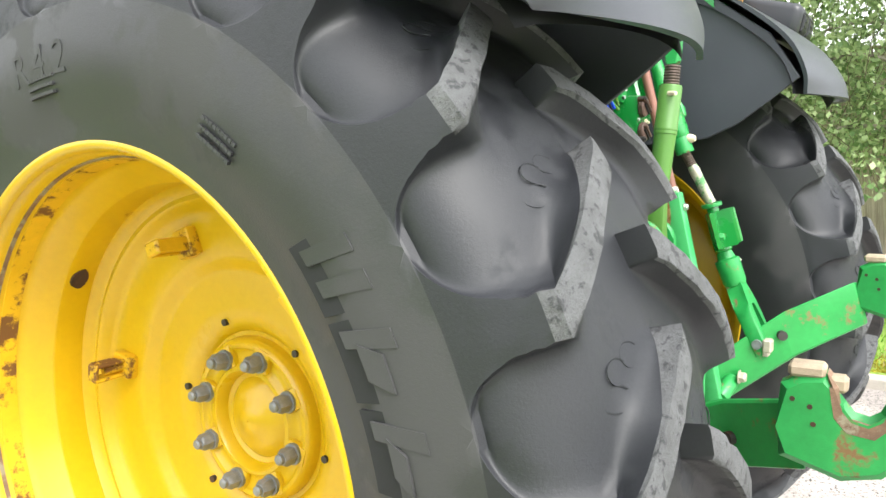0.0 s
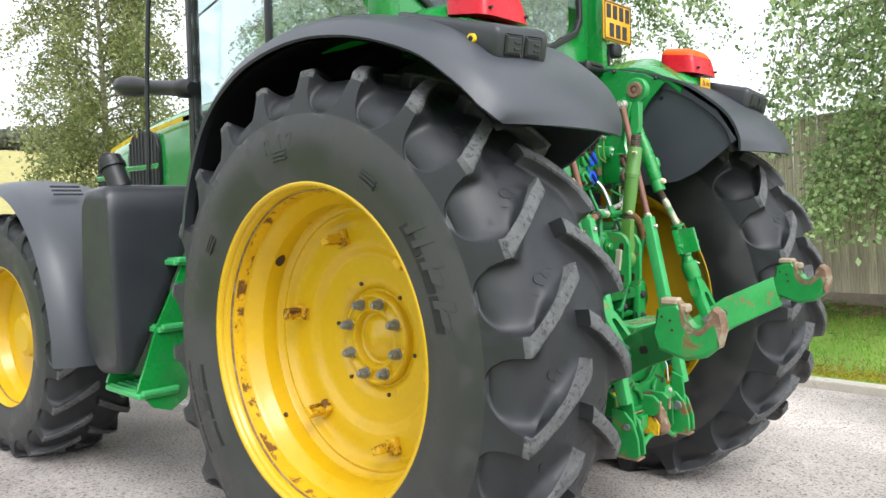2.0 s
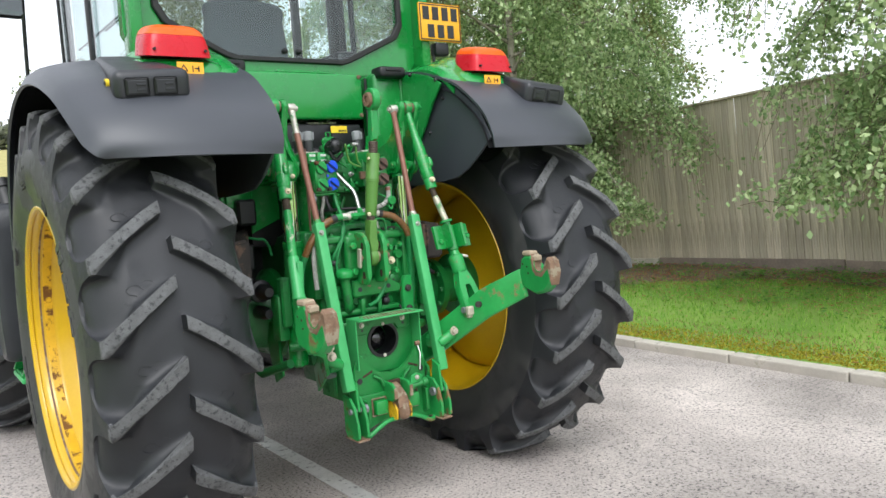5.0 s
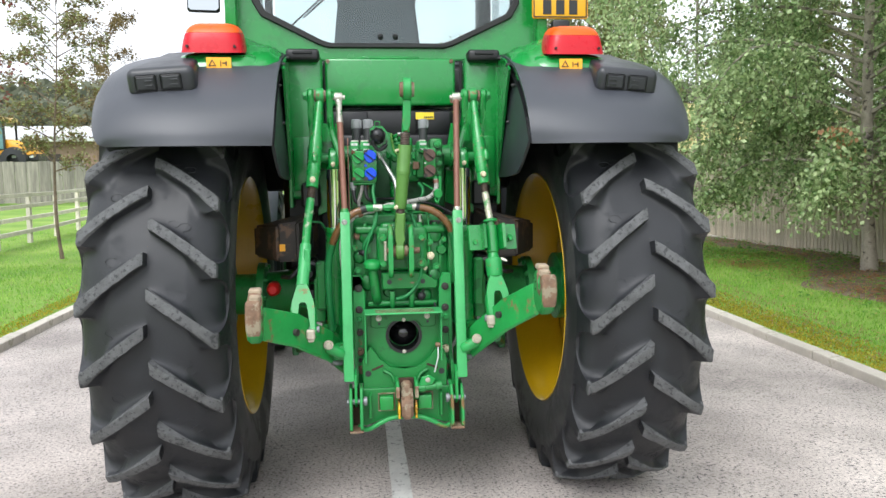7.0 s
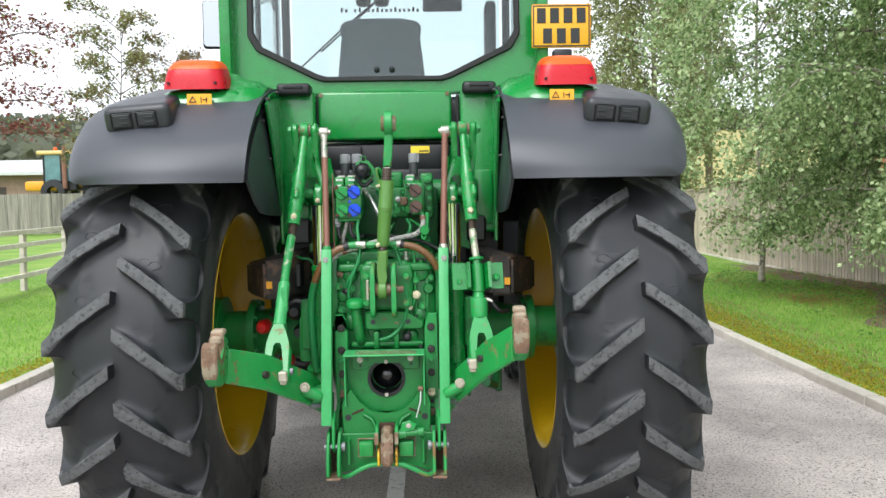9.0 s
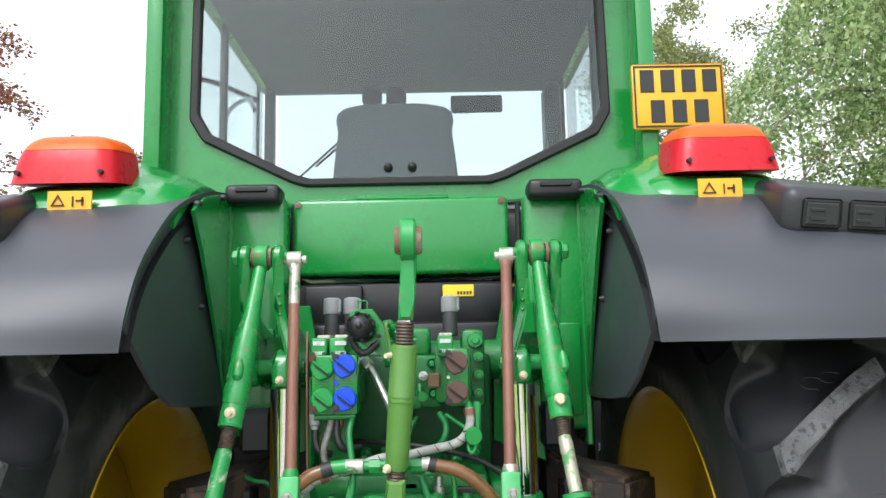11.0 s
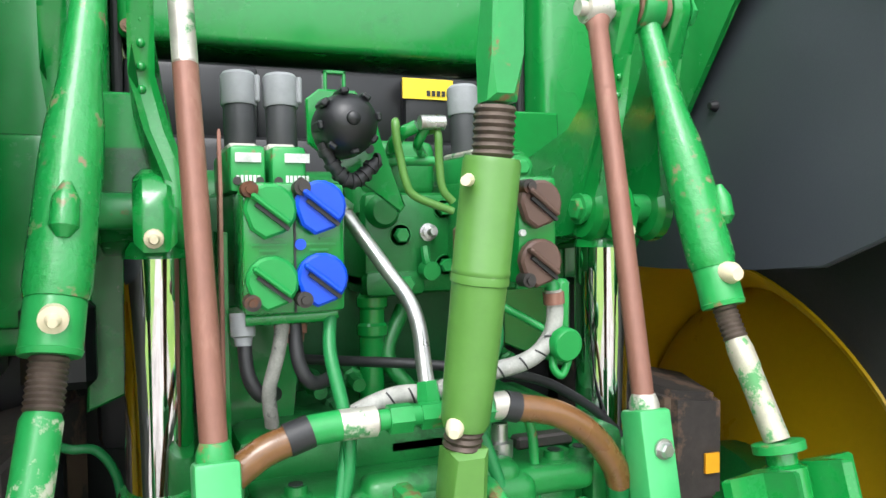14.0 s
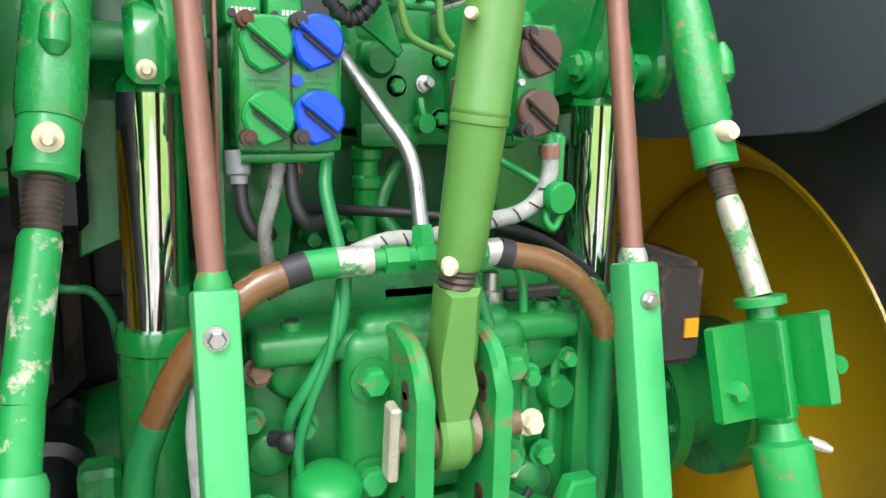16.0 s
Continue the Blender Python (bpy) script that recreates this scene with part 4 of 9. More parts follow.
def tyre_mesh(s, xc, zc, hw, R, Rr, lugs, deep, sweep, phase, floor_z, yc=0.0):
    """A lugged tractor tyre. s: side of the outer face; lugs sweep back from the middle to the shoulders."""
    k = R / 0.965
    HALF = 0.086
    # columns of one pitch: distance from the lug's middle, depth from its top (0) to the groove's floor (1);
    # the leading flank is steep, the trailing one runs out in a wide fillet
    steep = [(0.090, 0.18), (0.097, 0.50), (0.108, 0.75), (0.126, 0.89), (0.165, 0.965), (0.225, 0.99), (0.30, 1.0), (0.39, 1.0)]
    fillet = [(0.091, 0.15), (0.102, 0.38), (0.120, 0.58), (0.148, 0.75), (0.188, 0.87), (0.240, 0.94), (0.305, 0.98), (0.40, 1.0)]
    cols = [(-d, m) for d, m in reversed(steep)] + [(HALF * q, 0.0) for q in (-1, -0.68, -0.34, 0, 0.34, 0.68, 1)] + fillet + [(0.5, 1.0)]
    nc = len(cols)
    # rows: x and r of the lug top, x and r of the groove floor, spread of the lug, lug standing
    rows = [(0.0, 0, 0.0, -deep, 0.0, 0), (0.008, 0, 0.008, -deep, 0.0, 0), (0.022, -0.006, 0.022, -deep, 0.0, 1)]
    bend = deep + 0.003

    def floor_arc(c):
        """Floor of a groove rolling over the shoulder: share of the turn to x and r."""
        return 0.5 + 0.52 * math.sin(c) ** 1.5, -bend - (0.173 - bend) * (1 - math.cos(c))

    c0 = math.acos(1 - (0.064 - bend) / (0.173 - bend))
    for i in range(1, 13):
        w = 0.022 + 0.913 * i / 12
        tr = -0.037 * w ** 3.6
        fx, fr = (w, -deep - 0.003 * w * 2) if w <= 0.5 else floor_arc(c0 * ((w - 0.5) / 0.435) ** 0.8)
        rows.append((w, tr, fx, fr, 0.05 * w ** 3, 1))
    n_side = 18
    for i in range(1, n_side + 1):
        t = math.sin(math.pi / 2 * i / n_side)
        tx, tr = 0.935 + 0.085 * t ** 0.8, -0.037 - 0.136 * t
        fr = tr - 0.027 * (1 - t)
        fx, fr = (tx, tr) if i == n_side else floor_arc(math.acos(1 - (-fr - bend) / (0.173 - bend)))
        rows.append((tx, tr, fx - 0.055 * t * t * min(1.0, (1 - t) / 0.06), fr, 0.05 + 0.935 * (1 - math.sqrt(max(0.0, 1 - t * t))) ** 1.1, 1))
    span_r = R - Rr
    n_plain = 14
    for i in range(1, n_plain + 1):
        f = i / n_plain
        r_ = -0.173 - (span_r / k - 0.178) * f
        x_ = 1.02 + 0.034 * math.sin(math.pi * min(1.0, f * 1.15)) - 0.075 * max(0.0, f - 0.35) ** 1.6 * 1.55
        rows.append((x_, r_, x_, r_, 0.985 * (1 - min(1.0, f / 0.8)) ** 2, 2))
    verts, faces, mats, marks = [], [], [], []
    for half in (1, -1):
        grid = []
        for ri, (tx, tr, fx, fr, sp, stand) in enumerate(rows):
            w = min(1.0, tx)
            shear = sweep * (0.90 * w + 0.10 * w * w) - radians(2.2) * min(1.0, max(0.0, -tr - 0.037) / 0.136)
            ring = []
            for p in range(lugs):
                for ci, (d, m) in enumerate(cols):
                    ad = abs(d)
                    if ad <= HALF:
                        nd = d * (HALF + (0.486 - HALF) * sp) / HALF
                    else:
                        nd = math.copysign(0.5 - (0.5 - ad) * (1 - 0.987 * sp), d)
                    if stand == 0:
                        m = 1.0
                    elif ad > HALF + 0.004 and w < 0.5:      # the lug's nose stands free near the middle of the tread
                        m = 1 - (1 - m) * (max(0.0, w - 0.02) / 0.48) ** 0.7
                    elif stand == 1 and HALF * 0.98 < ad < HALF + 0.02 and ri < 22:
                        jag = noise.noise(Vector((p * 3.1 + d * 9, ri * 1.7, half * 5)))
                        m += (0.06 if ad < HALF + 0.003 else 0.03) * (jag + 0.4)
                        nd += 0.012 * noise.noise(Vector((p * 2.3, ri * 2.1, half * 7 + d)))
                    th = 2 * math.pi * (p + 0.14 + nd + (0.5 if half == -1 else 0)) / lugs - shear + phase
                    x, r = half * (tx + (fx - tx) * m) * hw, R + (tr + (fr - tr) * m) * k
                    y, z = -r * math.cos(th), max(r * math.sin(th), floor_z - zc + 0.002)
                    ring.append(len(verts))
                    verts.append((xc + x, yc + y, zc + z))
            grid.append(ring)
        for p in range(lugs):
            for ri, ci in ((6, nc - 4), (8, nc - 3), (10, nc - 3)):
                at_ = lambda r_, c_: Vector(verts[grid[r_][p * nc + c_]])
                e1, e2 = (at_(ri, ci + 1) - at_(ri, ci - 1)).normalized(), (at_(ri + 1, ci) - at_(ri - 1, ci)).normalized()
                marks.append((at_(ri, ci), e1, (e2 - e1 * e2.dot(e1)).normalized()))
        n = len(grid[0])
        for a in range(len(grid) - 1):
            ra, rb = grid[a], grid[a + 1]
            for i in range(n):
                j = (i + 1) % n
                q = (ra[i], ra[j], rb[j], rb[i])
                faces.append(q if half == 1 else tuple(reversed(q)))
                li = i % nc
                mats.append(1 if 2 <= a <= 14 and 7 <= li <= 14 else (2 if a >= 30 else 0))
    return verts, faces, mats, marks


def wheel(name, s, xc, yc, zc, hw, R, Rr, rim_out, rim_in, lugs, deep, phase, floor_z, parent, rear=True):
    """A wheel: yellow rim with its disc, studs and tyre. s: -1 left, 1 right."""
    k = Rr / 0.56
    C = (0, yc, zc)

    def pf(pts):
        return [(s * x, r * k) for x, r in pts]

    o, i_ = rim_out, rim_in
    bm = B()
    lathe_x(bm, pf([(o, 0.552), (o + 0.006, 0.562), (o - 0.004, 0.570), (o - 0.02, 0.566), (o - 0.03, 0.548), (o - 0.10, 0.540), (o - 0.15, 0.500), (i_ + 0.17, 0.500), (i_ + 0.10, 0.535),
                    (i_ + 0.03, 0.548), (i_ + 0.02, 0.566), (i_ + 0.004, 0.570), (i_ - 0.006, 0.562), (i_, 0.552), (i_ + 0.025, 0.535), (i_ + 0.09, 0.522), (i_ + 0.165, 0.486),
                    (o - 0.155, 0.486), (o - 0.148, 0.488), (o - 0.105, 0.520), (o - 0.092, 0.527), (o - 0.03, 0.535), (o - 0.012, 0.540)]), 96, C)
    rim = part(name, bm, yellow, parent, "yellow steel wheel with rust stains", 40)
    bm = B()
    lathe_x(bm, pf([(o - 0.004, 0.541), (o + 0.008, 0.544), (o + 0.015, 0.551), (o + 0.013, 0.560), (o + 0.004, 0.566), (o - 0.006, 0.562)]), 96, C)
    part("rim_lip", bm, yellow, rim, smooth=60)
    bm = B()
    lathe_x(bm, pf([(o - 0.034, 0.5345), (o - 0.042, 0.5335), (o - 0.042, 0.5315), (o - 0.034, 0.5325)]), 96, C)
    part("rust_line", bm, rusty, rim, "rust line round the rim", 0)
    if rear:
        bm = B()
        lathe_x(bm, pf([(1.010, 0.488), (0.992, 0.478), (0.985, 0.466), (0.987, 0.456), (0.981, 0.448), (0.966, 0.440), (0.956, 0.425), (0.952, 0.385), (0.950, 0.345), (0.943, 0.328), (0.930, 0.315), (0.925, 0.300),
                        (0.925, 0.235), (0.921, 0.205), (0.912, 0.190), (0.900, 0.180), (0.890, 0.020), (0.870, 0.020), (0.875, 0.190), (0.900, 0.225), (0.905, 0.300), (0.930, 0.345), (0.935, 0.430), (0.960, 0.470), (0.985, 0.492)]), 96, C)
        part("wheel_disc", bm, yellow, rim, smooth=40)
        bm = B()
        lathe_x(bm, pf([(o - 0.088, 0.5285), (o - 0.052, 0.5325), (o - 0.052, 0.5305), (o - 0.088, 0.5265)]), 96, C)
        part("rust_streaked_seat", bm, yellow_rusty, rim, "rust-streaked bead seat of the rim", 40)
        bm = B()
        lathe_x(bm, pf([(0.88, 0.172), (0.915, 0.170), (0.926, 0.165), (0.930, 0.158), (0.928, 0.150), (0.922, 0.146), (0.918, 0.138), (0.921, 0.120), (0.930, 0.112), (0.931, 0.104), (0.922, 0.098), (0.905, 0.094), (0.900, 0.084),
                        (0.912, 0.072), (0.922, 0.055), (0.926, 0.034), (0.932, 0.028), (0.934, 0.002), (0.87, 0.002)]), 64, C)
        hub = part("hub", bm, yellow, rim, smooth=40)
        for a in range(8):
            th = radians(45 * a + 27)
            lug = B()
            box(lug, (s * 0.922, yc - 0.140 * math.cos(th), zc + 0.140 * math.sin(th)), (0.022, 0.052, 0.046), 0.008, Matrix.Rotation(-th, 4, "X"), 2)
            part("hub_lug", lug, yellow, hub, smooth=40)
        for a in range(8):
            th = radians(45 * a + 27)
            y, z = yc - 0.1375 * math.cos(th), zc + 0.1375 * math.sin(th)
            bm = B()
            rod(bm, (s * 0.930, y, z), (s * 0.938, y, z), 0.022, seg=16)
            turned(bm, (s * 0.938, y, z), (s * 0.966, y, z), [(0, 0.0185), (0.75, 0.0185), (1, 0.0145)], 6)
            turned(bm, (s * 0.966, y, z), (s * 0.976, y, z), [(0, 0.011), (0.7, 0.011), (1, 0.008)], 10)
            part("wheel_stud", bm, grey_bolt, rim, smooth=30)
        for a in range(6):
            th = radians(60 * a + 49)
            turn_ = Matrix.Rotation(-th, 4, "X")
            m = Matrix.Translation((0, yc, zc)) @ turn_
            bm = B()
            # a bent strap on a rusty footing, with the clamping bolt through it
            box(bm, m @ Vector((s * 0.962, -0.392, 0)), (0.030, 0.062, 0.056), 0.008, turn_, 2)
            for e in (-1, 1):
                box(bm, m @ Vector((s * 1.005, -0.388, 0.017 * e)), (0.085, 0.030, 0.009), 0.003, turn_)
            box(bm, m @ Vector((s * 1.044, -0.388, 0)), (0.012, 0.030, 0.042), 0.004, turn_)
            rod(bm, m @ Vector((s * 0.97, -0.388, 0)), m @ Vector((s * 1.020, -0.388, 0)), 0.011, seg=10)
            part("rim_bracket", bm, yellow_rusty, rim, "rusty yellow rim adjusting bracket", 30)
            bm = B()
            y, z = yc - 0.212 * math.cos(th), zc + 0.212 * math.sin(th)
            rod(bm, (s * 0.915, y, z), (s * 0.9275, y, z), 0.0075, seg=12)
            part("disc_hole", bm, dark_steel, rim, "dark rust-edged hole", 0)
        for th, x, w, h in ((145, 1.045, 0.026, 0.020), (220, 1.060, 0.010, 0.009)):
            t = radians(th)
            m = Matrix.Translation((0, yc, zc)) @ Matrix.Rotation(-t, 4, "X")
            bm = B()
            plate(bm, [(w * math.cos(v) * (1 + 0.12 * math.sin(3 * v)), h * math.sin(v)) for v in (2 * math.pi * k_ / 14 for k_ in range(14))], 0.010, m @ Matrix.Translation((s * x, -0.486 * k, 0)) @ Matrix.Rotation(radians(90), 4, "Y") @ Matrix.Rotation(radians(90), 4, "X"))
            part("barrel_hole", bm, rust_and_shade, rim, "dark rust-edged hole in the wheel barrel", 0)
    else:
        bm = B()
        e = rim_out - 0.155
        lathe_x(bm, pf([(e, 0.487), (e - 0.012, 0.44), (e - 0.03, 0.38), (e - 0.06, 0.31), (e - 0.075, 0.25), (e - 0.075, 0.01), (e - 0.10, 0.01), (e - 0.10, 0.26), (e - 0.085, 0.33), (e - 0.05, 0.40), (e - 0.03, 0.47)]), 64, C)
        part("wheel_disc", bm, yellow, rim, smooth=40)
        bm = B()
        turned(bm, (s * (e - 0.08), yc, zc), (s * (e + 0.07), yc, zc), [(0, 0.15), (0.5, 0.145), (0.85, 0.13), (1, 0.10)], 32)
        part("hub", bm, yellow, rim, smooth=30)
        for a in range(8):
            th = radians(45 * a)
            y, z = yc - 0.19 * math.cos(th), zc + 0.19 * math.sin(th)
            bm = B()
            hexbolt(bm, (s * (e - 0.075), y, z), (s, 0, 0), 0.014, 0.02)
            part("wheel_stud", bm, grey_bolt, rim, smooth=30)
    v, f, mi, marks = tyre_mesh(s, s * xc, zc, hw, R, Rr * 0.99, lugs, deep, radians(12.2), phase, floor_z, yc)
    ty = raw("tyre", v, f, [rubber, rubber_worn, sidewall], rim)
    for p, m in zip(ty.data.polygons, mi):
        p.material_index = m
    ty.data.shade_smooth()
    ty.data.set_sharp_from_angle(angle=radians(55))
    if rear:
        # shallow oval marks moulded into the floor of each groove
        bm = B()
        for p, e1, e2 in marks:
            hose(bm, [p + e1 * 0.016 * math.cos(a) + e2 * 0.024 * math.sin(a) for a in (radians(-60 + 25 * j) for j in range(11))], 0.0013, seg=4, smooth=False)
        part("groove_relief", bm, rubber, rim, "faint oval marks moulded between the lugs", 0, kind="stuff")
    ty["label"] = "black deep-lugged rubber tractor tyre, scuffed on the lug tops"
    return rim, ty


AX = 0.912
for s in (-1, 1):
    rim, ty = wheel("rear_wheel", s, 0.975, -0.010, AX, 0.272, 0.972, 0.576, 1.224, 0.715, 22, 0.050, radians(7.4 if s == -1 else 15.6), 0.0, tractor)
    # bead line and moulded marks on the outer sidewall
    bm = B()
    lathe_x(bm, [(s * 1.236, 0.622), (s * 1.2405, 0.625), (s * 1.2405, 0.628), (s * 1.236, 0.631)], 96, (0, 0, AX))
    part("bead_line", bm, rubber, rim, smooth=0)
    for start in (40, 220):
        for n in range(3):
            bm = B()
            a0 = radians(start - 10.0 * n)
            lo, hi = 0.652, 0.762

            def curved(bm, r0, r1, a, b, lift, skew=-0.035):
                n_ = 6
                ring = []
                for q in range(n_ + 1):
                    t = a + (b - a) * q / n_
                    for r, sk in ((r0, 0), (r1, skew)):
                        for up in (-0.012, lift):
                            x = s * (0.975 + 0.272 * (1.05 - 0.9 * abs(r - 0.70) ** 1.4) + up)
                            ring.append(bm.verts.new((x, -r * math.cos(t + sk), AX + r * math.sin(t + sk))))
                for q in range(n_):
                    i0, i1 = 4 * q, 4 * q + 4
                    for (c, d) in ((1, 3), (3, 2), (2, 0), (0, 1)):
                        bm.faces.new((ring[i0 + c], ring[i0 + d], ring[i1 + d], ring[i1 + c]))
                bm.faces.new((ring[0], ring[1], ring[3], ring[2]))
                bm.faces.new((ring[-4], ring[-2], ring[-1], ring[-3]))

            curved(bm, lo, hi, a0, a0 - radians(9.2), 0.0022)
            part("moulded_plate", bm, mark_black, rim, "raised maker's plate on the sidewall", 0)
            bm = B()
            curved(bm, lo + 0.016, hi - 0.016, a0 - radians(1.4), a0 - radians(3.4), 0.0048)
            if n == 0:
                curved(bm, lo + 0.016, hi - 0.016, a0 - radians(5.4), a0 - radians(7.4), 0.0048)
            elif n == 1:
                curved(bm, lo + 0.035, hi - 0.040, a0 - radians(3.4), a0 - radians(7.4), 0.0048)
            else:
                curved(bm, lo + 0.036, lo + 0.060, a0 - radians(3.4), a0 - radians(7.4), 0.0048)
            bmesh.ops.recalc_face_normals(bm, faces=bm.faces[:])
            part("moulded_mark", bm, sidewall, rim, "raised maker's mark on the sidewall", 0)
    # lines of small moulded print, too fine to read
    for (deg, r0) in ((60, 0.66), (100, 0.66), (150, 0.64), (300, 0.66)):
        for ln in range(3):
            bm = B()
            for q in range(9):
                a = radians(deg - 0.75 * q)
                r = r0 + 0.014 * ln
                box(bm, (s * (0.975 + 0.272 * 1.047), -r * math.cos(a), AX + r * math.sin(a)), (0.006, 0.0055, 0.008), 0, Matrix.Rotation(-a, 4, "X"))
            part("moulded_print", bm, sidewall, rim, smooth=0, kind="stuff")
    if s == -1:
        for k_, ch in enumerate("R42"):
            t = radians(102 - 5.2 * k_)
            m = Matrix.Translation((-1.259, -0.712 * math.cos(t), AX + 0.712 * math.sin(t))) @ Matrix.Rotation(radians(90) - t, 4, "X") @ Matrix(((0, 0, -1, 0), (-1, 0, 0, 0), (0, 1, 0, 0), (0, 0, 0, 1)))
            lettering("size_mark", ch, 0.080, 0.003, m, sidewall, rim)

FW = (2.82, 0.70)
for s in (-1, 1):
    pivot = Matrix.Translation((s * 1.06, FW[0], 0)) @ Matrix.Rotation(radians(3.2), 4, "Z") @ Matrix.Translation((-s * 1.06, -FW[0], 0))
    rim, ty = wheel("front_wheel", s, 1.075, FW[0], FW[1], 0.245, 0.735, 0.415, 1.295, 0.86, 20, 0.040, 0.1, 0.0, tractor, rear=False)
    rim.matrix_basis = pivot

# -- rear mudguards --
EDGE = [(0.80, 1.38), (0.745, 1.58), (0.60, 1.83), (0.36, 1.985), (0.05, 2.045), (-0.25, 2.02), (-0.52, 1.935), (-0.68, 1.835), (-0.775, 1.75), (-0.825, 1.67), (-0.835, 1.615)]


def edge_point(t):
    P = smooth_path([(0, y, z) for y, z in EDGE], 8)
    f = t * (len(P) - 1)
    i = min(int(f), len(P) - 2)
    return P[i].lerp(P[i + 1], f - i)


for s in (-1, 1):
    bm = B()
    na, nb = 48, 18
    g = []
    for i in range(na + 1):
        t = i / na
        p = edge_point(t)
        x_out = 1.245 - 0.115 * max(0.0, (t - 0.45) / 0.55) ** 1.6
        x_in = 0.50 + 0.012 * max(0.0, (t - 0.74) / 0.26) ** 2
        row = []
        for j in range(nb + 1):
            b = j / nb
            x = x_in + (x_out - x_in) * (1 - (1 - b) ** 1.15)
            lip = -0.03 * max(0.0, (b - 0.90) / 0.10) ** 2
            drop = 0.022 - 0.078 * b ** 5
            fall = 1 if t < 0.80 else (1 - t) / 0.20
            tail = max(0.0, (t - 0.62) / 0.38)
            back = 0.085 * math.sin(math.pi * min(1, 0.08 + b * 0.9)) * tail
            row.append(bm.verts.new((s * x, p.y - back + 0.05 * tail, p.z + lip * fall + drop * fall)))
        g.append(row)
    for i in range(na):
        for j in range(nb):
            bm.faces.new((g[i][j], g[i][j + 1], g[i + 1][j + 1], g[i + 1][j]))
    shell = [[v.co.copy() for v in row] for row in g]
    bmesh.ops.recalc_face_normals(bm, faces=bm.faces[:])
    bmesh.ops.solidify(bm, geom=bm.faces[:], thickness=0.012)
    guard = part("mudguard", bm, fender_grey, tractor, "dark grey moulded plastic rear mudguard", 50)
    # black sheet added under the shell: keeps the arch dark, hides the green above
    bm = B()
    fill_rows = []
    for row in shell[1:-3]:
        pts_ = []
        for v in row[:-1]:
            inward = Vector((0, -v.y, AX - v.z)).normalized() * 0.055
            pts_.append(bm.verts.new(v + inward))
        fill_rows.append(pts_)
    for a, b in zip(fill_rows, fill_rows[1:]):
        for j in range(len(a) - 1):
            bm.faces.new((a[j], a[j + 1], b[j + 1], b[j]))
    bmesh.ops.solidify(bm, geom=bm.faces[:], thickness=0.006)
    part("mudguard_liner", bm, arch_black, guard, "black sheet added under the mudguard to keep the arch dark", 50)
    # inner skirt
    bm = B()
    sk = [(-0.785, 1.665), (-0.70, 1.60), (-0.61, 1.535), (-0.52, 1.495), (-0.40, 1.485), (-0.20, 1.475), (0.05, 1.475), (0.45, 1.50), (0.62, 1.60), (0.50, 1.88), (0.2, 1.99), (-0.2, 2.03), (-0.50, 1.95), (-0.70, 1.80)]
    plate(bm, sk, 0.012, at_x(s * 0.524), 0.003)
    for v in bm.verts:
        v.co.x -= s * 0.012 * max(0, min(1, (1.9 - v.co.z) / 0.5))
    part("mudguard_skirt", bm, skirt_black, guard, smooth=40)
    for (y, z) in ((-0.435, 1.885), (-0.315, 1.730)):
        bm = B()
        turned(bm, (s * 0.525, y, z), (s * 0.502, y, z), [(0, 0.010), (0.6, 0.009), (1, 0.005)], 12)
        part("screw", bm, black_plastic, guard, smooth=30)

    # green shoulder between mudguard and cab
    bm = B()
    n1, n2 = 16, 20
    g = []
    for i in range(n1 + 1):
        a = i / n1
        row = []
        for j in range(n2 + 1):
            b = j / n2
            y = -0.535 + b * 0.74
            x = 0.508 + a * 0.455 - 0.06 * (1 - b) * a
            rise = min(1.0, b / 0.42)
            z = 1.945 + 0.135 * (1 - (1 - rise) ** 2.2)
            z -= 0.075 * a ** 3 + 0.03 * max(0, 0.12 - a) / 0.12
            z += 0.050 * math.exp(-((x - 0.775) / 0.150) ** 4) * max(0.0, min(1.0, (y + 0.50) / 0.20)) * max(0.0, min(1.0, (0.12 - y) / 0.30))
            row.append(bm.verts.new((s * x, y, z)))
        g.append(row)
    for i in range(n1):
        for j in range(n2):
            bm.faces.new((g[i][j], g[i + 1][j], g[i + 1][j + 1], g[i][j + 1]))
    bmesh.ops.recalc_face_normals(bm, faces=bm.faces[:])
    r = bmesh.ops.extrude_face_region(bm, geom=bm.faces[:])
    for v in [e for e in r["geom"] if isinstance(e, bmesh.types.BMVert)]:
        v.co.z -= 0.022
    bmesh.ops.recalc_face_normals(bm, faces=bm.faces[:])
    shoulder = part("cab_shoulder", bm, green, tractor, "glossy green shoulder panel over the mudguard", 45)
    # inner green side panel
    bm = B()
    plate(bm, [(-0.465, 1.950), (-0.375, 1.866), (-0.285, 1.745), (-0.200, 1.632), (-0.12, 1.50), (-0.02, 1.49), (-0.02, 2.045), (-0.22, 2.040), (-0.36, 2.005), (-0.45, 1.960)], 0.010, at_x(s * 0.50), 0.002)
    for v in bm.verts:
        v.co.x += s * (0.045 * (v.co.y + 0.25))
    part("inner_wing_panel", bm, green, tractor, smooth=30)
    for (y, z) in ((-0.42, 1.975), (-0.20, 2.035)):
        bm = B()
        turned(bm, (s * 0.50, y, z), (s * 0.482, y, z), [(0, 0.010), (0.7, 0.009), (1, 0.005)], 10)
        part("panel_screw", bm, black_plastic, shoulder, smooth=30)

    # tail lamp: one boxed lens, amber over red, let into the shoulder

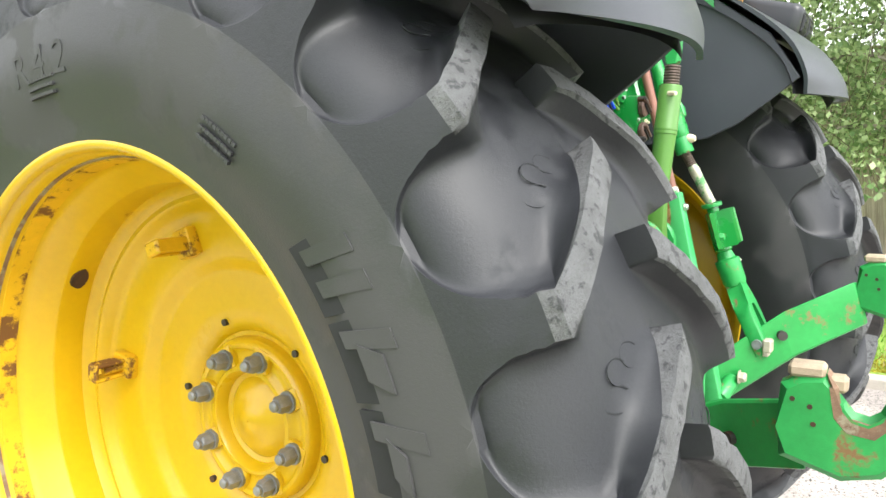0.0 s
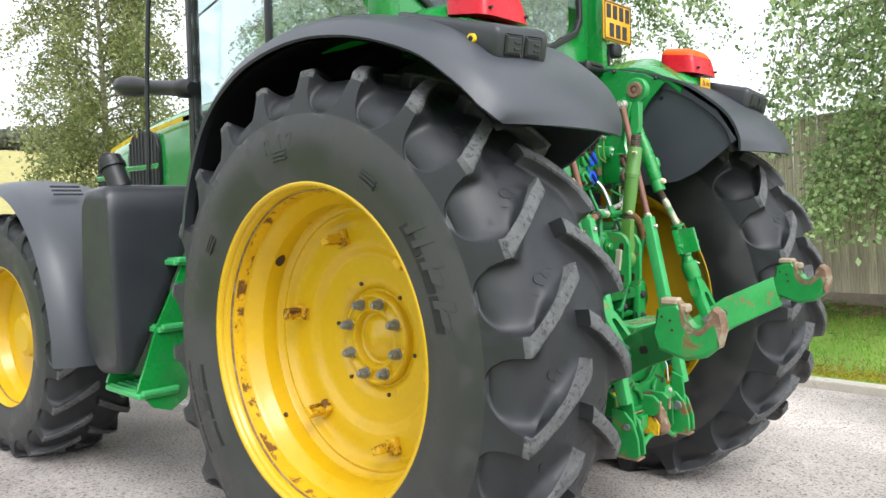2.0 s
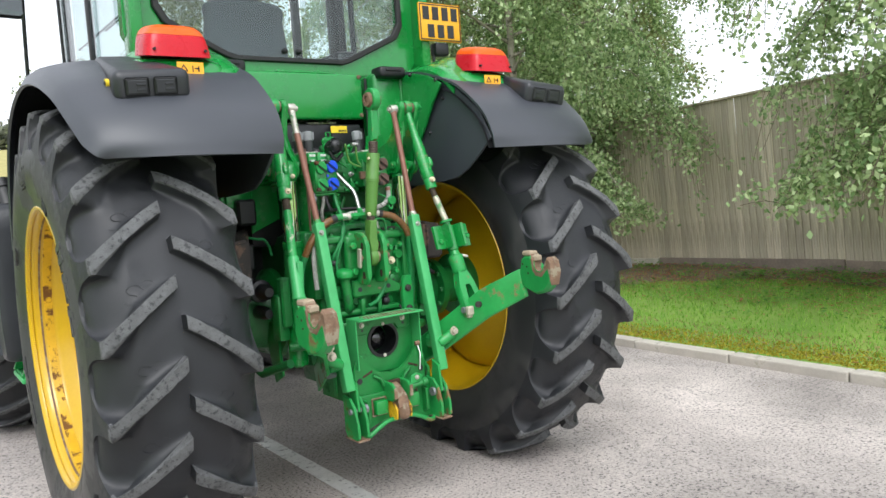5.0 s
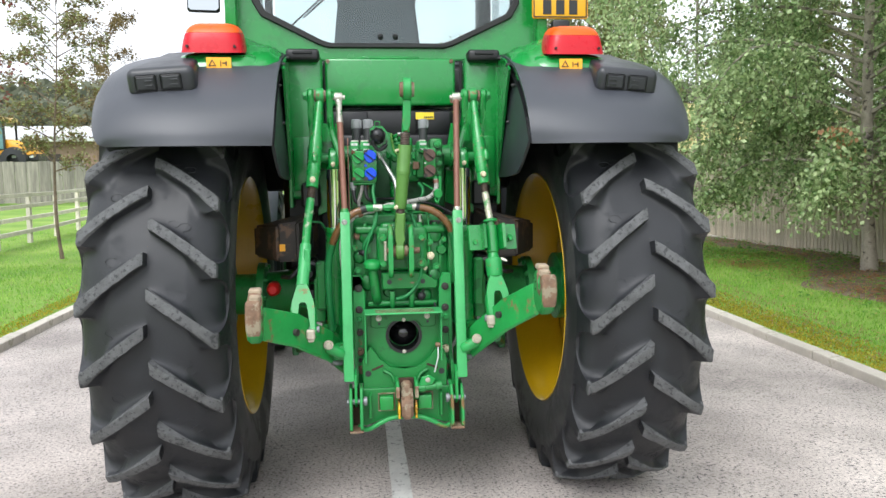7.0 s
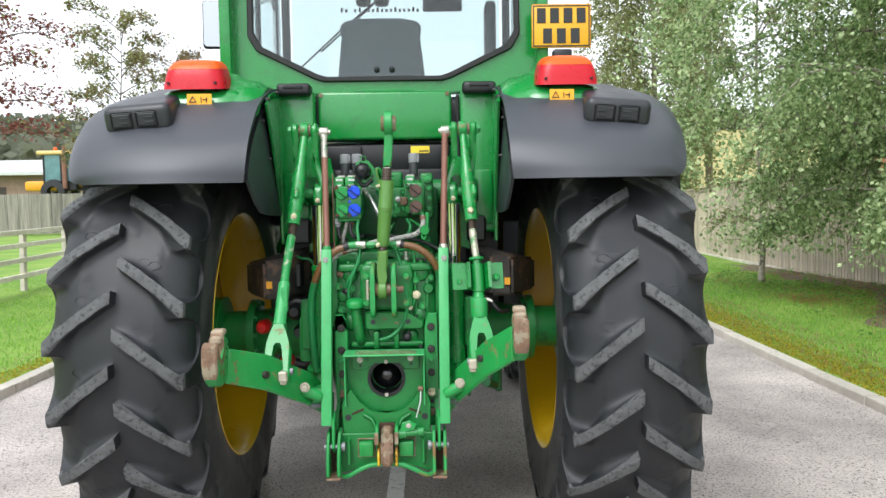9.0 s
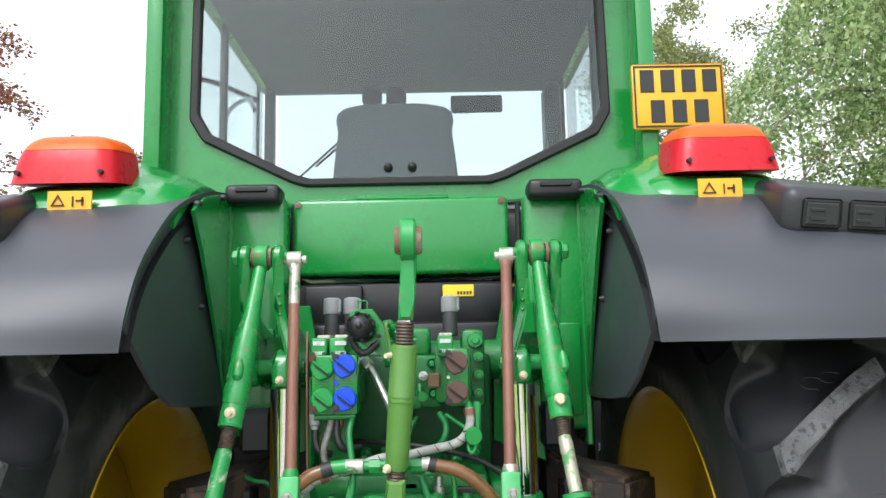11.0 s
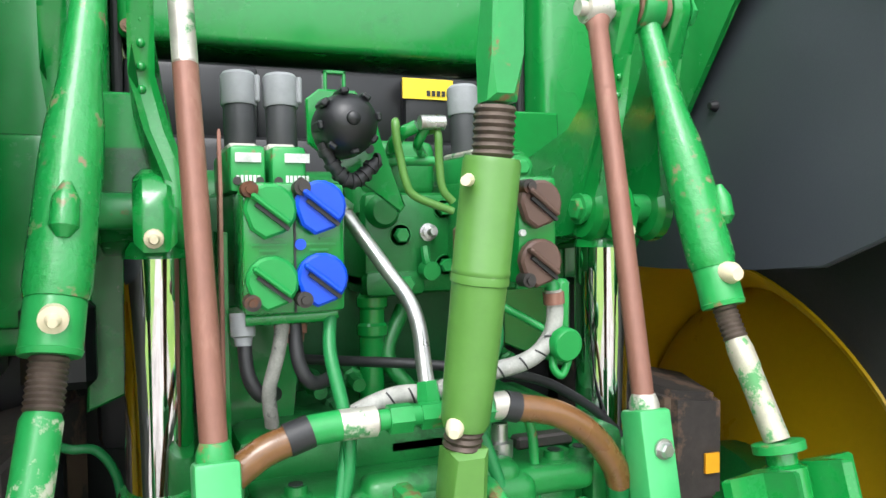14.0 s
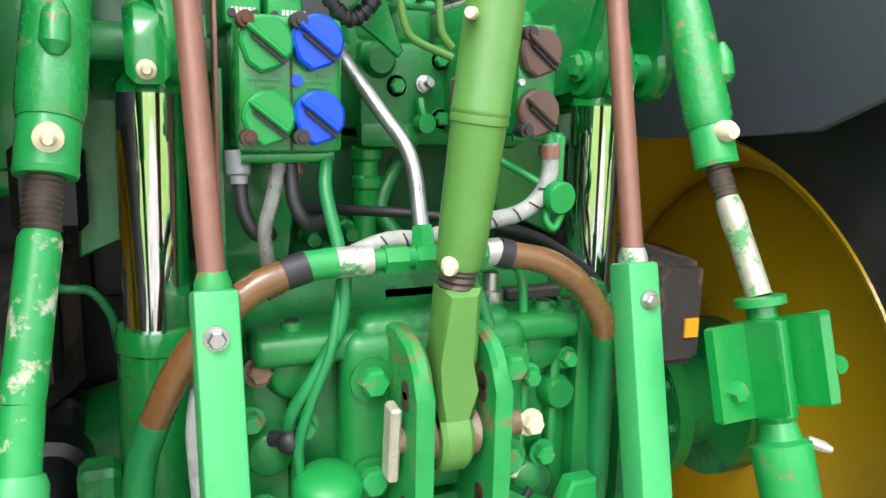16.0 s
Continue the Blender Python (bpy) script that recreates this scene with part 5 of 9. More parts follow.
    def dome(c, h, ex, ez, cut, keep_top, lean=0.0, taper=0.0):
        """Upper half of a soft box round c, half sizes h, cut level at cut."""
        d = B()
        pw = lambda q, e: math.copysign(abs(q) ** e, q)
        rings = []
        for i in range(13):
            v = math.pi / 2 * (1 - (1 - i / 12) ** 1.3)
            row = []
            for j in range(40):
                u = 2 * math.pi * j / 40
                f = pw(math.sin(v), ez)
                g = pw(math.cos(v), ez * 0.8) if i < 12 else 0.0
                x, y = h[0] * g * pw(math.cos(u), ex), h[1] * g * pw(math.sin(u), ex)
                row.append(d.verts.new((c[0] + x * (1 - taper * f), c[1] + y + lean * f, c[2] + h[2] * f)))
            rings.append(row)
        for i in range(12):
            for j in range(40):
                d.faces.new((rings[i][j], rings[i][(j + 1) % 40], rings[i + 1][(j + 1) % 40], rings[i + 1][j]))
        d.faces.new(list(reversed(rings[0])))
        bmesh.ops.remove_doubles(d, verts=d.verts[:], dist=1e-5)
        if cut:
            bmesh.ops.bisect_plane(d, geom=d.verts[:] + d.edges[:] + d.faces[:], plane_co=(0, c[1], cut), plane_no=(0, 0, 1), clear_inner=keep_top, clear_outer=not keep_top)
            bmesh.ops.holes_fill(d, edges=d.edges[:], sides=0)
        bmesh.ops.recalc_face_normals(d, faces=d.faces[:])
        return d

    part("lamp_housing", dome((s * 0.752, -0.345, 1.925), (0.205, 0.198, 0.100), 0.55, 0.55, None, False, 0.03, 0.05), green, shoulder, smooth=60)

    def lens(z_cut, keep_top):
        d = dome((s * 0.772, -0.452, 2.012), (0.129, 0.096, 0.120), 0.42, 0.50, z_cut, keep_top, 0.02, 0.14)
        for v in d.verts:
            v.co.z += 0.16 * (v.co.y + 0.50)
        return d

    lamp = part("tail_lamp", lens(2.092, False), red_lens, tractor, "domed red and amber tail lamp", 50)
    part("amber_lens", lens(2.0932, True), amber_lens, lamp, "amber upper lens", 50)
    lx = s * 0.772
    for e in (-0.076, 0.076):
        bm = B()
        rod(bm, (lx + e * 1.25, -0.550, 2.030), (lx + e * 1.25, -0.50, 2.032), 0.0055, seg=10)
        part("lens_screw", bm, black_plastic, lamp, smooth=0)

    # work lamp pod on the mudguard
    m = Matrix.Translation((s * 0.935, -0.580, 1.905)) @ Matrix.Rotation(radians(12), 4, "X") @ Matrix.Rotation(radians(s * 4), 4, "Y")
    bm = B()
    box(bm, (0, 0.100, -0.010), (0.262, 0.50, 0.112), 0.030, seg=4)
    for v in bm.verts:
        f = max(0.0, (v.co.y + 0.15) / 0.50)
        v.co.z = v.co.z * (1 - 0.62 * f) + 0.060 * f
        v.co.x *= 1 - 0.45 * f ** 1.6
    bmesh.ops.transform(bm, matrix=m, verts=bm.verts[:])
    pod = part("work_lamp", bm, lamp_black, tractor, "dark plastic lamp pod with two square lenses", 40)
    for e in (-0.056, 0.040):
        bm = B()
        box(bm, (e, -0.151, -0.010), (0.082, 0.008, 0.064), 0.006)
        bmesh.ops.transform(bm, matrix=m, verts=bm.verts[:])
        part("lamp_bezel", bm, black_plastic, pod, smooth=30)
        bm = B()
        box(bm, (e, -0.1545, -0.010), (0.069, 0.006, 0.049), 0.004)
        for q in (-0.010, 0.008):
            box(bm, (e - s * 0.012, -0.158, -0.010 + q), (0.030, 0.005, 0.007), 0.001)
        bmesh.ops.transform(bm, matrix=m, verts=bm.verts[:])
        part("lamp_lens", bm, lamp_black, pod, smooth=30)
    if s == -1:
        bm = B()
        rod(bm, m @ Vector((-0.120, -0.05, 0.0)), m @ Vector((-0.134, -0.05, 0.0)), 0.015, seg=16)
        part("lock_ring", bm, sticker_yellow, pod, "yellow lock ring", 0)
        bm = B()
        rod(bm, m @ Vector((-0.122, -0.05, 0.0)), m @ Vector((-0.137, -0.05, 0.0)), 0.008, seg=12)
        part("lock_core", bm, black_plastic, pod, smooth=0)

    # warning sticker
    bm = B()
    box(bm, (s * 0.742, -0.548, 1.962), (0.100, 0.004, 0.046), 0)
    st = part("warning_sticker", bm, sticker_amber, tractor, "yellow warning sticker", 0)
    bm = B()
    ring_plate(bm, [(s * 0.742 - 0.042, 1.950), (s * 0.742 - 0.010, 1.950), (s * 0.742 - 0.026, 1.977)], [(s * 0.742 - 0.037, 1.953), (s * 0.742 - 0.015, 1.953), (s * 0.742 - 0.026, 1.971)], 0.002, at_y(-0.552))
    box(bm, (s * 0.742 + 0.008, -0.552, 1.960), (0.003, 0.002, 0.024))
    box(bm, (s * 0.742 + 0.024, -0.552, 1.962), (0.018, 0.002, 0.004))
    box(bm, (s * 0.742 + 0.030, -0.552, 1.960), (0.004, 0.002, 0.020))
    part("sticker_print", bm, ink, st, smooth=0)

    # rear post with its black grip
    px = s * 0.430
    bm = B()
    box(bm, (px, -0.015, 1.72), (0.175, 0.15, 0.68), 0.020, seg=3)
    box(bm, (px + s * 0.075, -0.02, 1.70), (0.018, 0.16, 0.72), 0.004)
    box(bm, (px, -0.085, 1.55), (0.12, 0.05, 0.26), 0.012, seg=2)
    post = part("cab_post", bm, green, tractor, smooth=35)
    bm = B()
    box(bm, (px, -0.095, 2.058), (0.155, 0.10, 0.056), 0.016, seg=3)
    box(bm, (px, -0.147, 2.068), (0.090, 0.010, 0.014), 0.003)
    part("grip", bm, black_plastic, post, "black plastic grip", 40)
    # black rod standing in for the shade between post and cover
    bm = B()
    rod(bm, (s * 0.333, -0.02, 1.40), (s * 0.333, -0.02, 2.04), 0.008, seg=10)
    part("rubber_strip", bm, black_rubber, post, smooth=30)

# centre box under the window
bm = B()
box(bm, (-0.014, 0.085, 1.944), (0.634, 0.25, 0.228), 0.014, seg=3)
box(bm, (-0.014, 0.035, 2.060), (0.28, 0.14, 0.012), 0.004)
cover = part("rear_cover", bm, green, tractor, "smooth glossy green cover panel", 40)
for x, z in ((-0.317, 2.035), (0.283, 2.037), (0.285, 1.845), (-0.317, 1.840)):
    bm = B()
    rod(bm, (x, -0.039, z + 0.006), (x, -0.045, z + 0.006), 0.010, seg=14)
    rod(bm, (x, -0.045, z + 0.006), (x, -0.048, z + 0.006), 0.005, seg=6)
    part("cover_screw", bm, rusty, cover, smooth=0)
bm = B()
box(bm, (-0.017, 0.07, 1.745), (0.62, 0.16, 0.13), 0.012, seg=2)
box(bm, (-0.215, -0.018, 1.745), (0.17, 0.03, 0.115), 0.01, seg=2)
box(bm, (0.195, -0.018, 1.745), (0.17, 0.03, 0.115), 0.01, seg=2)
part("valve_backing", bm, black_plastic, tractor, "black plastic panel behind the hydraulic valves", 35)
bm = B()
box(bm, (0.150, -0.036, 1.780), (0.090, 0.004, 0.034))
st = part("data_sticker", bm, sticker_yellow, tractor, "small yellow printed sticker", 0)
bm = B()
for i in range(5):
    box(bm, (0.150 + 0.009 * i, -0.039, 1.773), (0.006, 0.002, 0.009))
part("sticker_print", bm, ink, st, smooth=0)

# -- cab --
bm = B()
WIN = [(-0.655, 2.33), (-0.615, 2.262), (-0.345, 2.128), (-0.30, 2.115), (0.26, 2.115), (0.305, 2.128), (0.590, 2.262), (0.630, 2.33), (0.625, 2.86), (-0.650, 2.86)]
OUT = [(-0.785, 2.20), (-0.72, 2.10), (-0.48, 2.06), (-0.33, 2.05), (0.29, 2.05), (0.45, 2.06), (0.69, 2.10), (0.755, 2.20), (0.745, 2.97), (-0.775, 2.97)]
WIN = [(0.19 + (x - 0.19) * 1.0235, 1.555 + (z - 1.555) * 1.0235) for x, z in WIN]
OUT = [(0.19 + (x - 0.19) * 1.0235, 1.555 + (z - 1.555) * 1.0235) for x, z in OUT]
ring_plate(bm, OUT, WIN, 0.07, at_y(0.118))
bmesh.ops.bevel(bm, geom=bm.edges[:], offset=0.006, segments=2, affect="EDGES")
cab = part("cab_frame", bm, green, tractor, "green cab frame round the rear window", 35)
bm = B()
INN = [(x * 0.965 - 0.0005, 2.128 + (z - 2.128) * 0.985 + 0.018) for x, z in WIN]
ring_plate(bm, [(x * 1.008, z - 0.006 if z < 2.5 else z + 0.01) for x, z in WIN], INN, 0.03, at_y(0.078))
bmesh.ops.bevel(bm, geom=bm.edges[:], offset=0.005, segments=1, affect="EDGES")
part("window_seal", bm, black_rubber, cab, "black rubber window seal", 40)
bm = B()
plate(bm, INN, 0.006, at_y(0.081))
pane = part("rear_window", bm, glass, cab, "tinted rear window glass", 0)
pane.visible_shadow = False
for x in (-0.057, 0.018):
    bm = B()
    turned(bm, (x, 0.084, 2.178), (x, 0.055, 2.178), [(0, 0.014), (0.5, 0.015), (0.85, 0.011), (1, 0.004)], 14)
    part("window_knob", bm, black_plastic, cab, "black knob on the glass", 40)
for s in (-1, 1):
    cx = s * 0.76 - 0.012
    bm = B()
    box(bm, (cx, 0.06, 2.50), (0.055, 0.13, 0.98), 0.012, seg=2)
    part("rear_pillar", bm, green, cab, smooth=35)
    bm = B()
    box(bm, (cx + s * 0.012, 0.80, 2.35), (0.03, 0.035, 1.25), 0.008, seg=2)
    part("door_pillar", bm, black_plastic, cab, smooth=35)
    bm = B()
    box(bm, (cx - s * 0.02, 1.52, 2.30), (0.05, 0.06, 1.35), 0.010, seg=2)
    part("front_pillar", bm, black_plastic, cab, smooth=35)
    for y0, y1 in ((0.125, 0.78), (0.82, 1.49)):
        bm = B()
        box(bm, (cx + s * 0.012, (y0 + y1) / 2, 2.36), (0.005, y1 - y0, 1.18))
        pane = part("side_window", bm, glass, cab, "tinted side window", 0)
        pane.visible_shadow = False
    bm = B()
    box(bm, (cx + s * 0.012, 0.80, 1.745), (0.035, 1.40, 0.07), 0.01)
    part("door_sill", bm, black_plastic, cab, smooth=30)
bm = B()
box(bm, (-0.012, 1.53, 2.36), (1.40, 0.006, 1.15))
pane = part("windscreen", bm, glass, cab, "cab windscreen", 0)
pane.visible_shadow = False
bm = B()
for i in range(22):
    if i not in (2, 5, 18):
        box(bm, (-0.375 + 0.030 * i, 1.518, 2.815 if i % 4 else 2.820), (0.015, 0.003, 0.020 if i % 4 else 0.030))
part("windscreen_lettering", bm, cab_trim, cab, "grey lettering strip along the windscreen", 0)
bm = B()
box(bm, (-0.012, 0.78, 3.05), (1.66, 1.86, 0.16), 0.05, seg=3)
part("cab_roof", bm, green, cab, smooth=40)
bm = B()
box(bm, (-0.012, 0.78, 2.955), (1.50, 1.60, 0.03), 0.01)
part("headliner", bm, cab_trim, cab, smooth=30)
bm = B()
box(bm, (-0.012, 0.83, 1.60), (1.06, 1.50, 0.40), 0.03)
box(bm, (-0.012, 0.35, 1.95), (1.00, 0.50, 0.20), 0.03)
part("cab_floor", bm, cab_trim, cab, smooth=30)
# seat
bm = B()
seat_rows = [(1.96, 0.265), (2.17, 0.262), (2.215, 0.238), (2.33, 0.226), (2.43, 0.214), (2.465, 0.222), (2.495, 0.217), (2.512, 0.195), (2.52, 0.15)]
rings = []
for zc, w in seat_rows:
    cx = -0.06
    ring = []
    for j in range(28):
        u = 2 * math.pi * j / 28
        cu, su = math.cos(u), math.sin(u)
        ring.append(bm.verts.new((cx + w * math.copysign(abs(cu) ** 0.5, cu), 0.54 + 0.06 * math.copysign(abs(su) ** 0.6, su), zc)))
    rings.append(ring)
for r0, r1 in zip(rings, rings[1:]):
    for j in range(28):
        bm.faces.new((r0[j], r0[(j + 1) % 28], r1[(j + 1) % 28], r1[j]))
bm.faces.new(rings[-1])
bm.faces.new(list(reversed(rings[0])))
seat = part("driver_seat", bm, seat_cloth, cab, "dark cloth driver's seat", 40)
bm = B()
box(bm, (-0.04, 0.80, 2.03), (0.48, 0.50, 0.12), 0.04, seg=2)
part("seat_cushion", bm, seat_cloth, seat, smooth=40)
bm = B()
rod(bm, (-0.04, 1.40, 1.85), (-0.04, 1.24, 2.25), 0.05)
hose(bm, [(-0.04 + 0.19 * math.cos(t), 1.22 - 0.06 * math.sin(t), 2.28 + 0.17 * math.sin(t)) for t in (2 * math.pi * i / 24 for i in range(25))], 0.014, smooth=False)
box(bm, (-0.04, 1.42, 2.06), (0.44, 0.14, 0.30), 0.05, seg=2)
part("steering_wheel", bm, black_plastic, cab, "black steering wheel and dash", 35)
bm = B()
box(bm, (0.50, 0.75, 2.12), (0.20, 0.75, 0.30), 0.05, seg=2)
box(bm, (0.545, 0.62, 2.45), (0.06, 0.14, 0.36), 0.02, seg=2)
rod(bm, (0.50, 0.62, 2.2), (0.545, 0.62, 2.35), 0.014)
part("side_console", bm, black_plastic, cab, "dark side console with monitor", 40)
bm = B()
box(bm, (0.30, 1.44, 2.83), (0.26, 0.03, 0.09), 0.012, seg=2)
box(bm, (-0.22, 1.40, 2.86), (0.10, 0.07, 0.10), 0.03, seg=2)
box(bm, (-0.10, 1.40, 2.86), (0.10, 0.07, 0.10), 0.03, seg=2)
part("cab_mirror", bm, black_plastic, cab, "inside mirror and blinds", 40)
bm = B()
hose(bm, [(-0.69, 1.57, 2.43), (-0.40, 1.57, 2.69), (-0.10, 1.57, 2.93)], 0.006, smooth=False)
box(bm, (-0.34, 1.575, 2.72), (0.50, 0.008, 0.012), 0.002, Matrix.Rotation(radians(-41), 4, "Y"))
part("wiper", bm, black_plastic, cab, "long black windscreen wiper", 30)

# outside mirror and its arm
mm = Matrix.Translation((-1.118, 1.20, 2.665)) @ Matrix.Rotation(radians(7), 4, "Z") @ Matrix.Rotation(radians(-3), 4, "X")
bm = B()
box(bm, (0, 0.022, 0), (0.200, 0.050, 0.305), 0.022, seg=3)
bmesh.ops.transform(bm, matrix=mm, verts=bm.verts[:])
mirror = part("door_mirror", bm, black_plastic, tractor, "black outside mirror", 40)
bm = B()
plate(bm, [(-0.091, -0.128), (-0.076, -0.143), (0.076, -0.143), (0.091, -0.128), (0.091, 0.130), (0.078, 0.143), (-0.078, 0.143), (-0.091, 0.130)], 0.005, mm @ at_y(-0.005))
part("mirror_face", bm, mirror_mat, mirror, "mirror glass", 0)
bm = B()
hose(bm, [(-0.79, 1.42, 2.86), (-1.0, 1.32, 2.93), (-1.09, 1.24, 2.90), (-1.10, 1.23, 2.80)], 0.013)
part("mirror_arm", bm, black_plastic, mirror, smooth=40)

# handrail and indicator arm
bm = B()
hose(bm, [(-0.84, 1.40, 1.50), (-0.97, 1.50, 1.47), (-0.985, 1.58, 1.53), (-0.985, 1.58, 1.66), (-0.985, 1.56, 2.10), (-0.98, 1.50, 2.60), (-0.97, 1.47, 2.76), (-0.93, 1.44, 2.83), (-0.84, 1.40, 2.86), (-0.80, 1.40, 2.80)], 0.011, n=8)
part("handrail", bm, black_plastic, tractor, "black tubular handrail beside the cab door", 40)
bm = B()
rod(bm, (-0.80, 1.46, 1.62), (-0.80, 1.46, 2.95), 0.009, seg=12)
part("door_pole", bm, black_plastic, tractor, smooth=40)
bm = B()
turned(bm, (-0.82, 1.42, 2.02), (-0.95, 1.98, 2.09), [(0, 0.035), (0.05, 0.048), (0.15, 0.048), (0.17, 0.040), (0.55, 0.038), (0.62, 0.044), (0.70, 0.052), (0.86, 0.056), (0.95, 0.045), (1, 0.02)], 20)
part("indicator_arm", bm, black_plastic, tractor, "black indicator lamp on a stub arm", 40)

# number plate: bars in place of its characters
bm = B()
box(bm, (0.832, -0.028, 2.356), (0.282, 0.010, 0.205), 0.008, seg=2)
np_ = part("number_plate", bm, plate_yellow, tractor, "yellow number plate", 30)
for zz, xs in ((2.404, (-0.095, -0.032, 0.032, 0.095)), (2.309, (-0.066, 0, 0.066))):
    for dx in xs:
        bm = B()
        box(bm, (0.832 + dx, -0.0345, zz), (0.042, 0.004, 0.070), 0.001)
        part("plate_bar", bm, ink, np_, smooth=0)
bm = B()
ring_plate(bm, [(0.697, 2.26), (0.967, 2.26), (0.967, 2.452), (0.697, 2.452)], [(0.702, 2.265), (0.962, 2.265), (0.962, 2.447), (0.702, 2.447)], 0.003, at_y(-0.034))
part("plate_border", bm, ink, np_, smooth=0)
bm = B()
box(bm, (0.84, 0.0, 2.215), (0.09, 0.06, 0.07), 0.012, seg=2)
rod(bm, (0.80, 0.005, 2.05), (0.80, 0.005, 2.24), 0.008)
part("plate_holder", bm, black_plastic, np_, "black plate lamp and bracket", 35)

# -- bonnet, tank, steps, front mudguards --
bm = B()
ys = [1.56, 1.9, 2.4, 2.9, 3.3, 3.55, 3.70, 3.76]
zt = [2.12, 2.115, 2.09, 2.035, 1.965, 1.90, 1.82, 1.72]
wd = [0.44, 0.44, 0.43, 0.41, 0.39, 0.365, 0.33, 0.30]
rings = []
for y, z, w in zip(ys, zt, wd):
    pts = []
    for k in range(17):
        a = math.pi * k / 16
        cx, sx = math.cos(a), math.sin(a)
        pts.append(bm.verts.new((w * math.copysign(abs(cx) ** 0.45, cx), y, z - 0.34 + 0.34 * sx ** 0.55)))
    lo = [bm.verts.new((-w, y, 1.25)), bm.verts.new((w, y, 1.25))]
    rings.append(pts + lo)
for a, b in zip(rings, rings[1:]):
    n = len(a)
    for k in range(n):
        l = (k + 1) % n
        bm.faces.new((a[k], a[l], b[l], b[k]))
bm.faces.new(rings[0])
bm.faces.new(list(reversed(rings[-1])))
bmesh.ops.recalc_face_normals(bm, faces=bm.faces[:])
hood = part("bonnet", bm, green, tractor, "rounded green bonnet with a yellow stripe", 50)
for s in (-1, 1):
    for (yc_, zc_, hy, hz, xx) in ((2.74, 1.68, 0.215, 0.27, 0.434), (3.40, 1.64, 0.150, 0.22, 0.388)):
        oval = lambda f: [(yc_ + hy * f * math.copysign(abs(math.cos(a)) ** 0.62, math.cos(a)), zc_ + hz * f * math.copysign(abs(math.sin(a)) ** 0.62, math.sin(a))) for a in (2 * math.pi * k / 28 for k in range(28))]
        bm = B()
        plate(bm, oval(1.0), 0.030, at_x(s * xx), 0.004)
        vent = part("bonnet_vent", bm, black_plastic, hood, "black oval bonnet vent", 30)
        for i in range(9):
            f = -0.84 + 1.68 * i / 8
            bm = B()
            box(bm, (s * (xx + 0.017), yc_ + hy * f, zc_), (0.008, 0.012, 2 * hz * (1 - abs(f) ** 3.2) ** 0.31 - 0.02), 0.002)
            part("vent_slat", bm, lamp_black, vent, smooth=0)
        bm = B()
        box(bm, (s * (xx + 0.020), yc_, zc_ + 0.03), (0.016, 2 * hy, 0.035), 0.006)
        part("vent_bar", bm, green, vent, "green bar across the vent", 30)
    bm = B()
    for (a, b) in (((1.60, 1.975), (2.2, 1.965)), ((2.2, 1.965), (2.8, 1.915)), ((2.8, 1.915), (3.3, 1.845))):
        y0, y1 = a[0], b[0]
        x0 = s * 0.452
        x1 = s * (0.452 if y1 < 2.3 else (0.434 if y1 < 3 else 0.412))
        q = [bm.verts.new((x0 if y0 < 2.3 else s * 0.452, y0, a[1] - 0.005)), bm.verts.new((x1, y1, b[1] - 0.004)), bm.verts.new((x1, y1, b[1] + 0.025)), bm.verts.new((x0, y0, a[1] + 0.03))]
        bm.faces.new(q)
    bmesh.ops.solidify(bm, geom=bm.faces[:], thickness=0.02)
    part("bonnet_stripe", bm, stripe_yellow, hood, "yellow stripe", 0)

bm = B()
prof = [(1.43, 0.64), (1.62, 0.62), (1.72, 0.72), (1.74, 1.10), (1.72, 1.45), (1.66, 1.53), (1.46, 1.54), (1.41, 1.48), (1.40, 0.72)]
rp = [Vector((y, z, 0)) for y, z in prof]
rp = [p.lerp(q, f) for p, q in zip(rp, rp[1:] + rp[:1]) for f in (0.12, 0.5, 0.88)]
mid = Vector((1.57, 1.08, 0))
sect = []
for x, k_ in ((-0.84, 1.0), (-1.18, 1.0), (-1.20, 1.0), (-1.235, 0.992), (-1.258, 0.975), (-1.27, 0.945)):
    low = 1.34 if x > -1.0 else 0.0
    sect.append([bm.verts.new((x + 0.05 * max(0.0, 0.9 - p.y), mid.x + (p.x - mid.x) * k_, max(low + 0.1 * (p.y - 0.6), mid.y + (p.y - mid.y) * k_))) for p in rp])
for a_, b_ in zip(sect, sect[1:]):
    for k_ in range(len(rp)):
        l_ = (k_ + 1) % len(rp)
        bm.faces.new((a_[k_], a_[l_], b_[l_], b_[k_]))
bm.faces.new(sect[0])
bm.faces.new(sect[-1])
bmesh.ops.recalc_face_normals(bm, faces=bm.faces[:])
tank = part("fuel_tank", bm, lamp_black, tractor, "dark grey moulded fuel tank", 45)
bm = B()
turned(bm, (-1.16, 1.52, 1.52), (-1.18, 1.58, 1.67), [(0, 0.055), (0.65, 0.052), (0.67, 0.062), (0.8, 0.062), (0.82, 0.056), (1, 0.054)], 20)
part("filler_neck", bm, black_plastic, tank, "black filler neck with cap", 35)
bm = B()
plate(bm, [(1.34, 0.52), (1.72, 0.50), (1.95, 0.62), (2.0, 1.3), (1.90, 1.50), (1.40, 1.52), (1.28, 0.70)], 0.5, at_x(0.80), 0.05)
part("battery_box", bm, lamp_black, tractor, smooth=45)
bm = B()
plate(bm, [(-0.92, 1.30), (-0.985, 1.30), (-1.09, 1.06), (-1.19, 0.86), (-1.24, 0.72), (-1.30, 0.57), (-1.22, 0.48), (-1.13, 0.45), (-1.05, 0.50), (-0.99, 0.80), (-0.93, 1.10)], 0.018, at_y(1.335), 0.004)
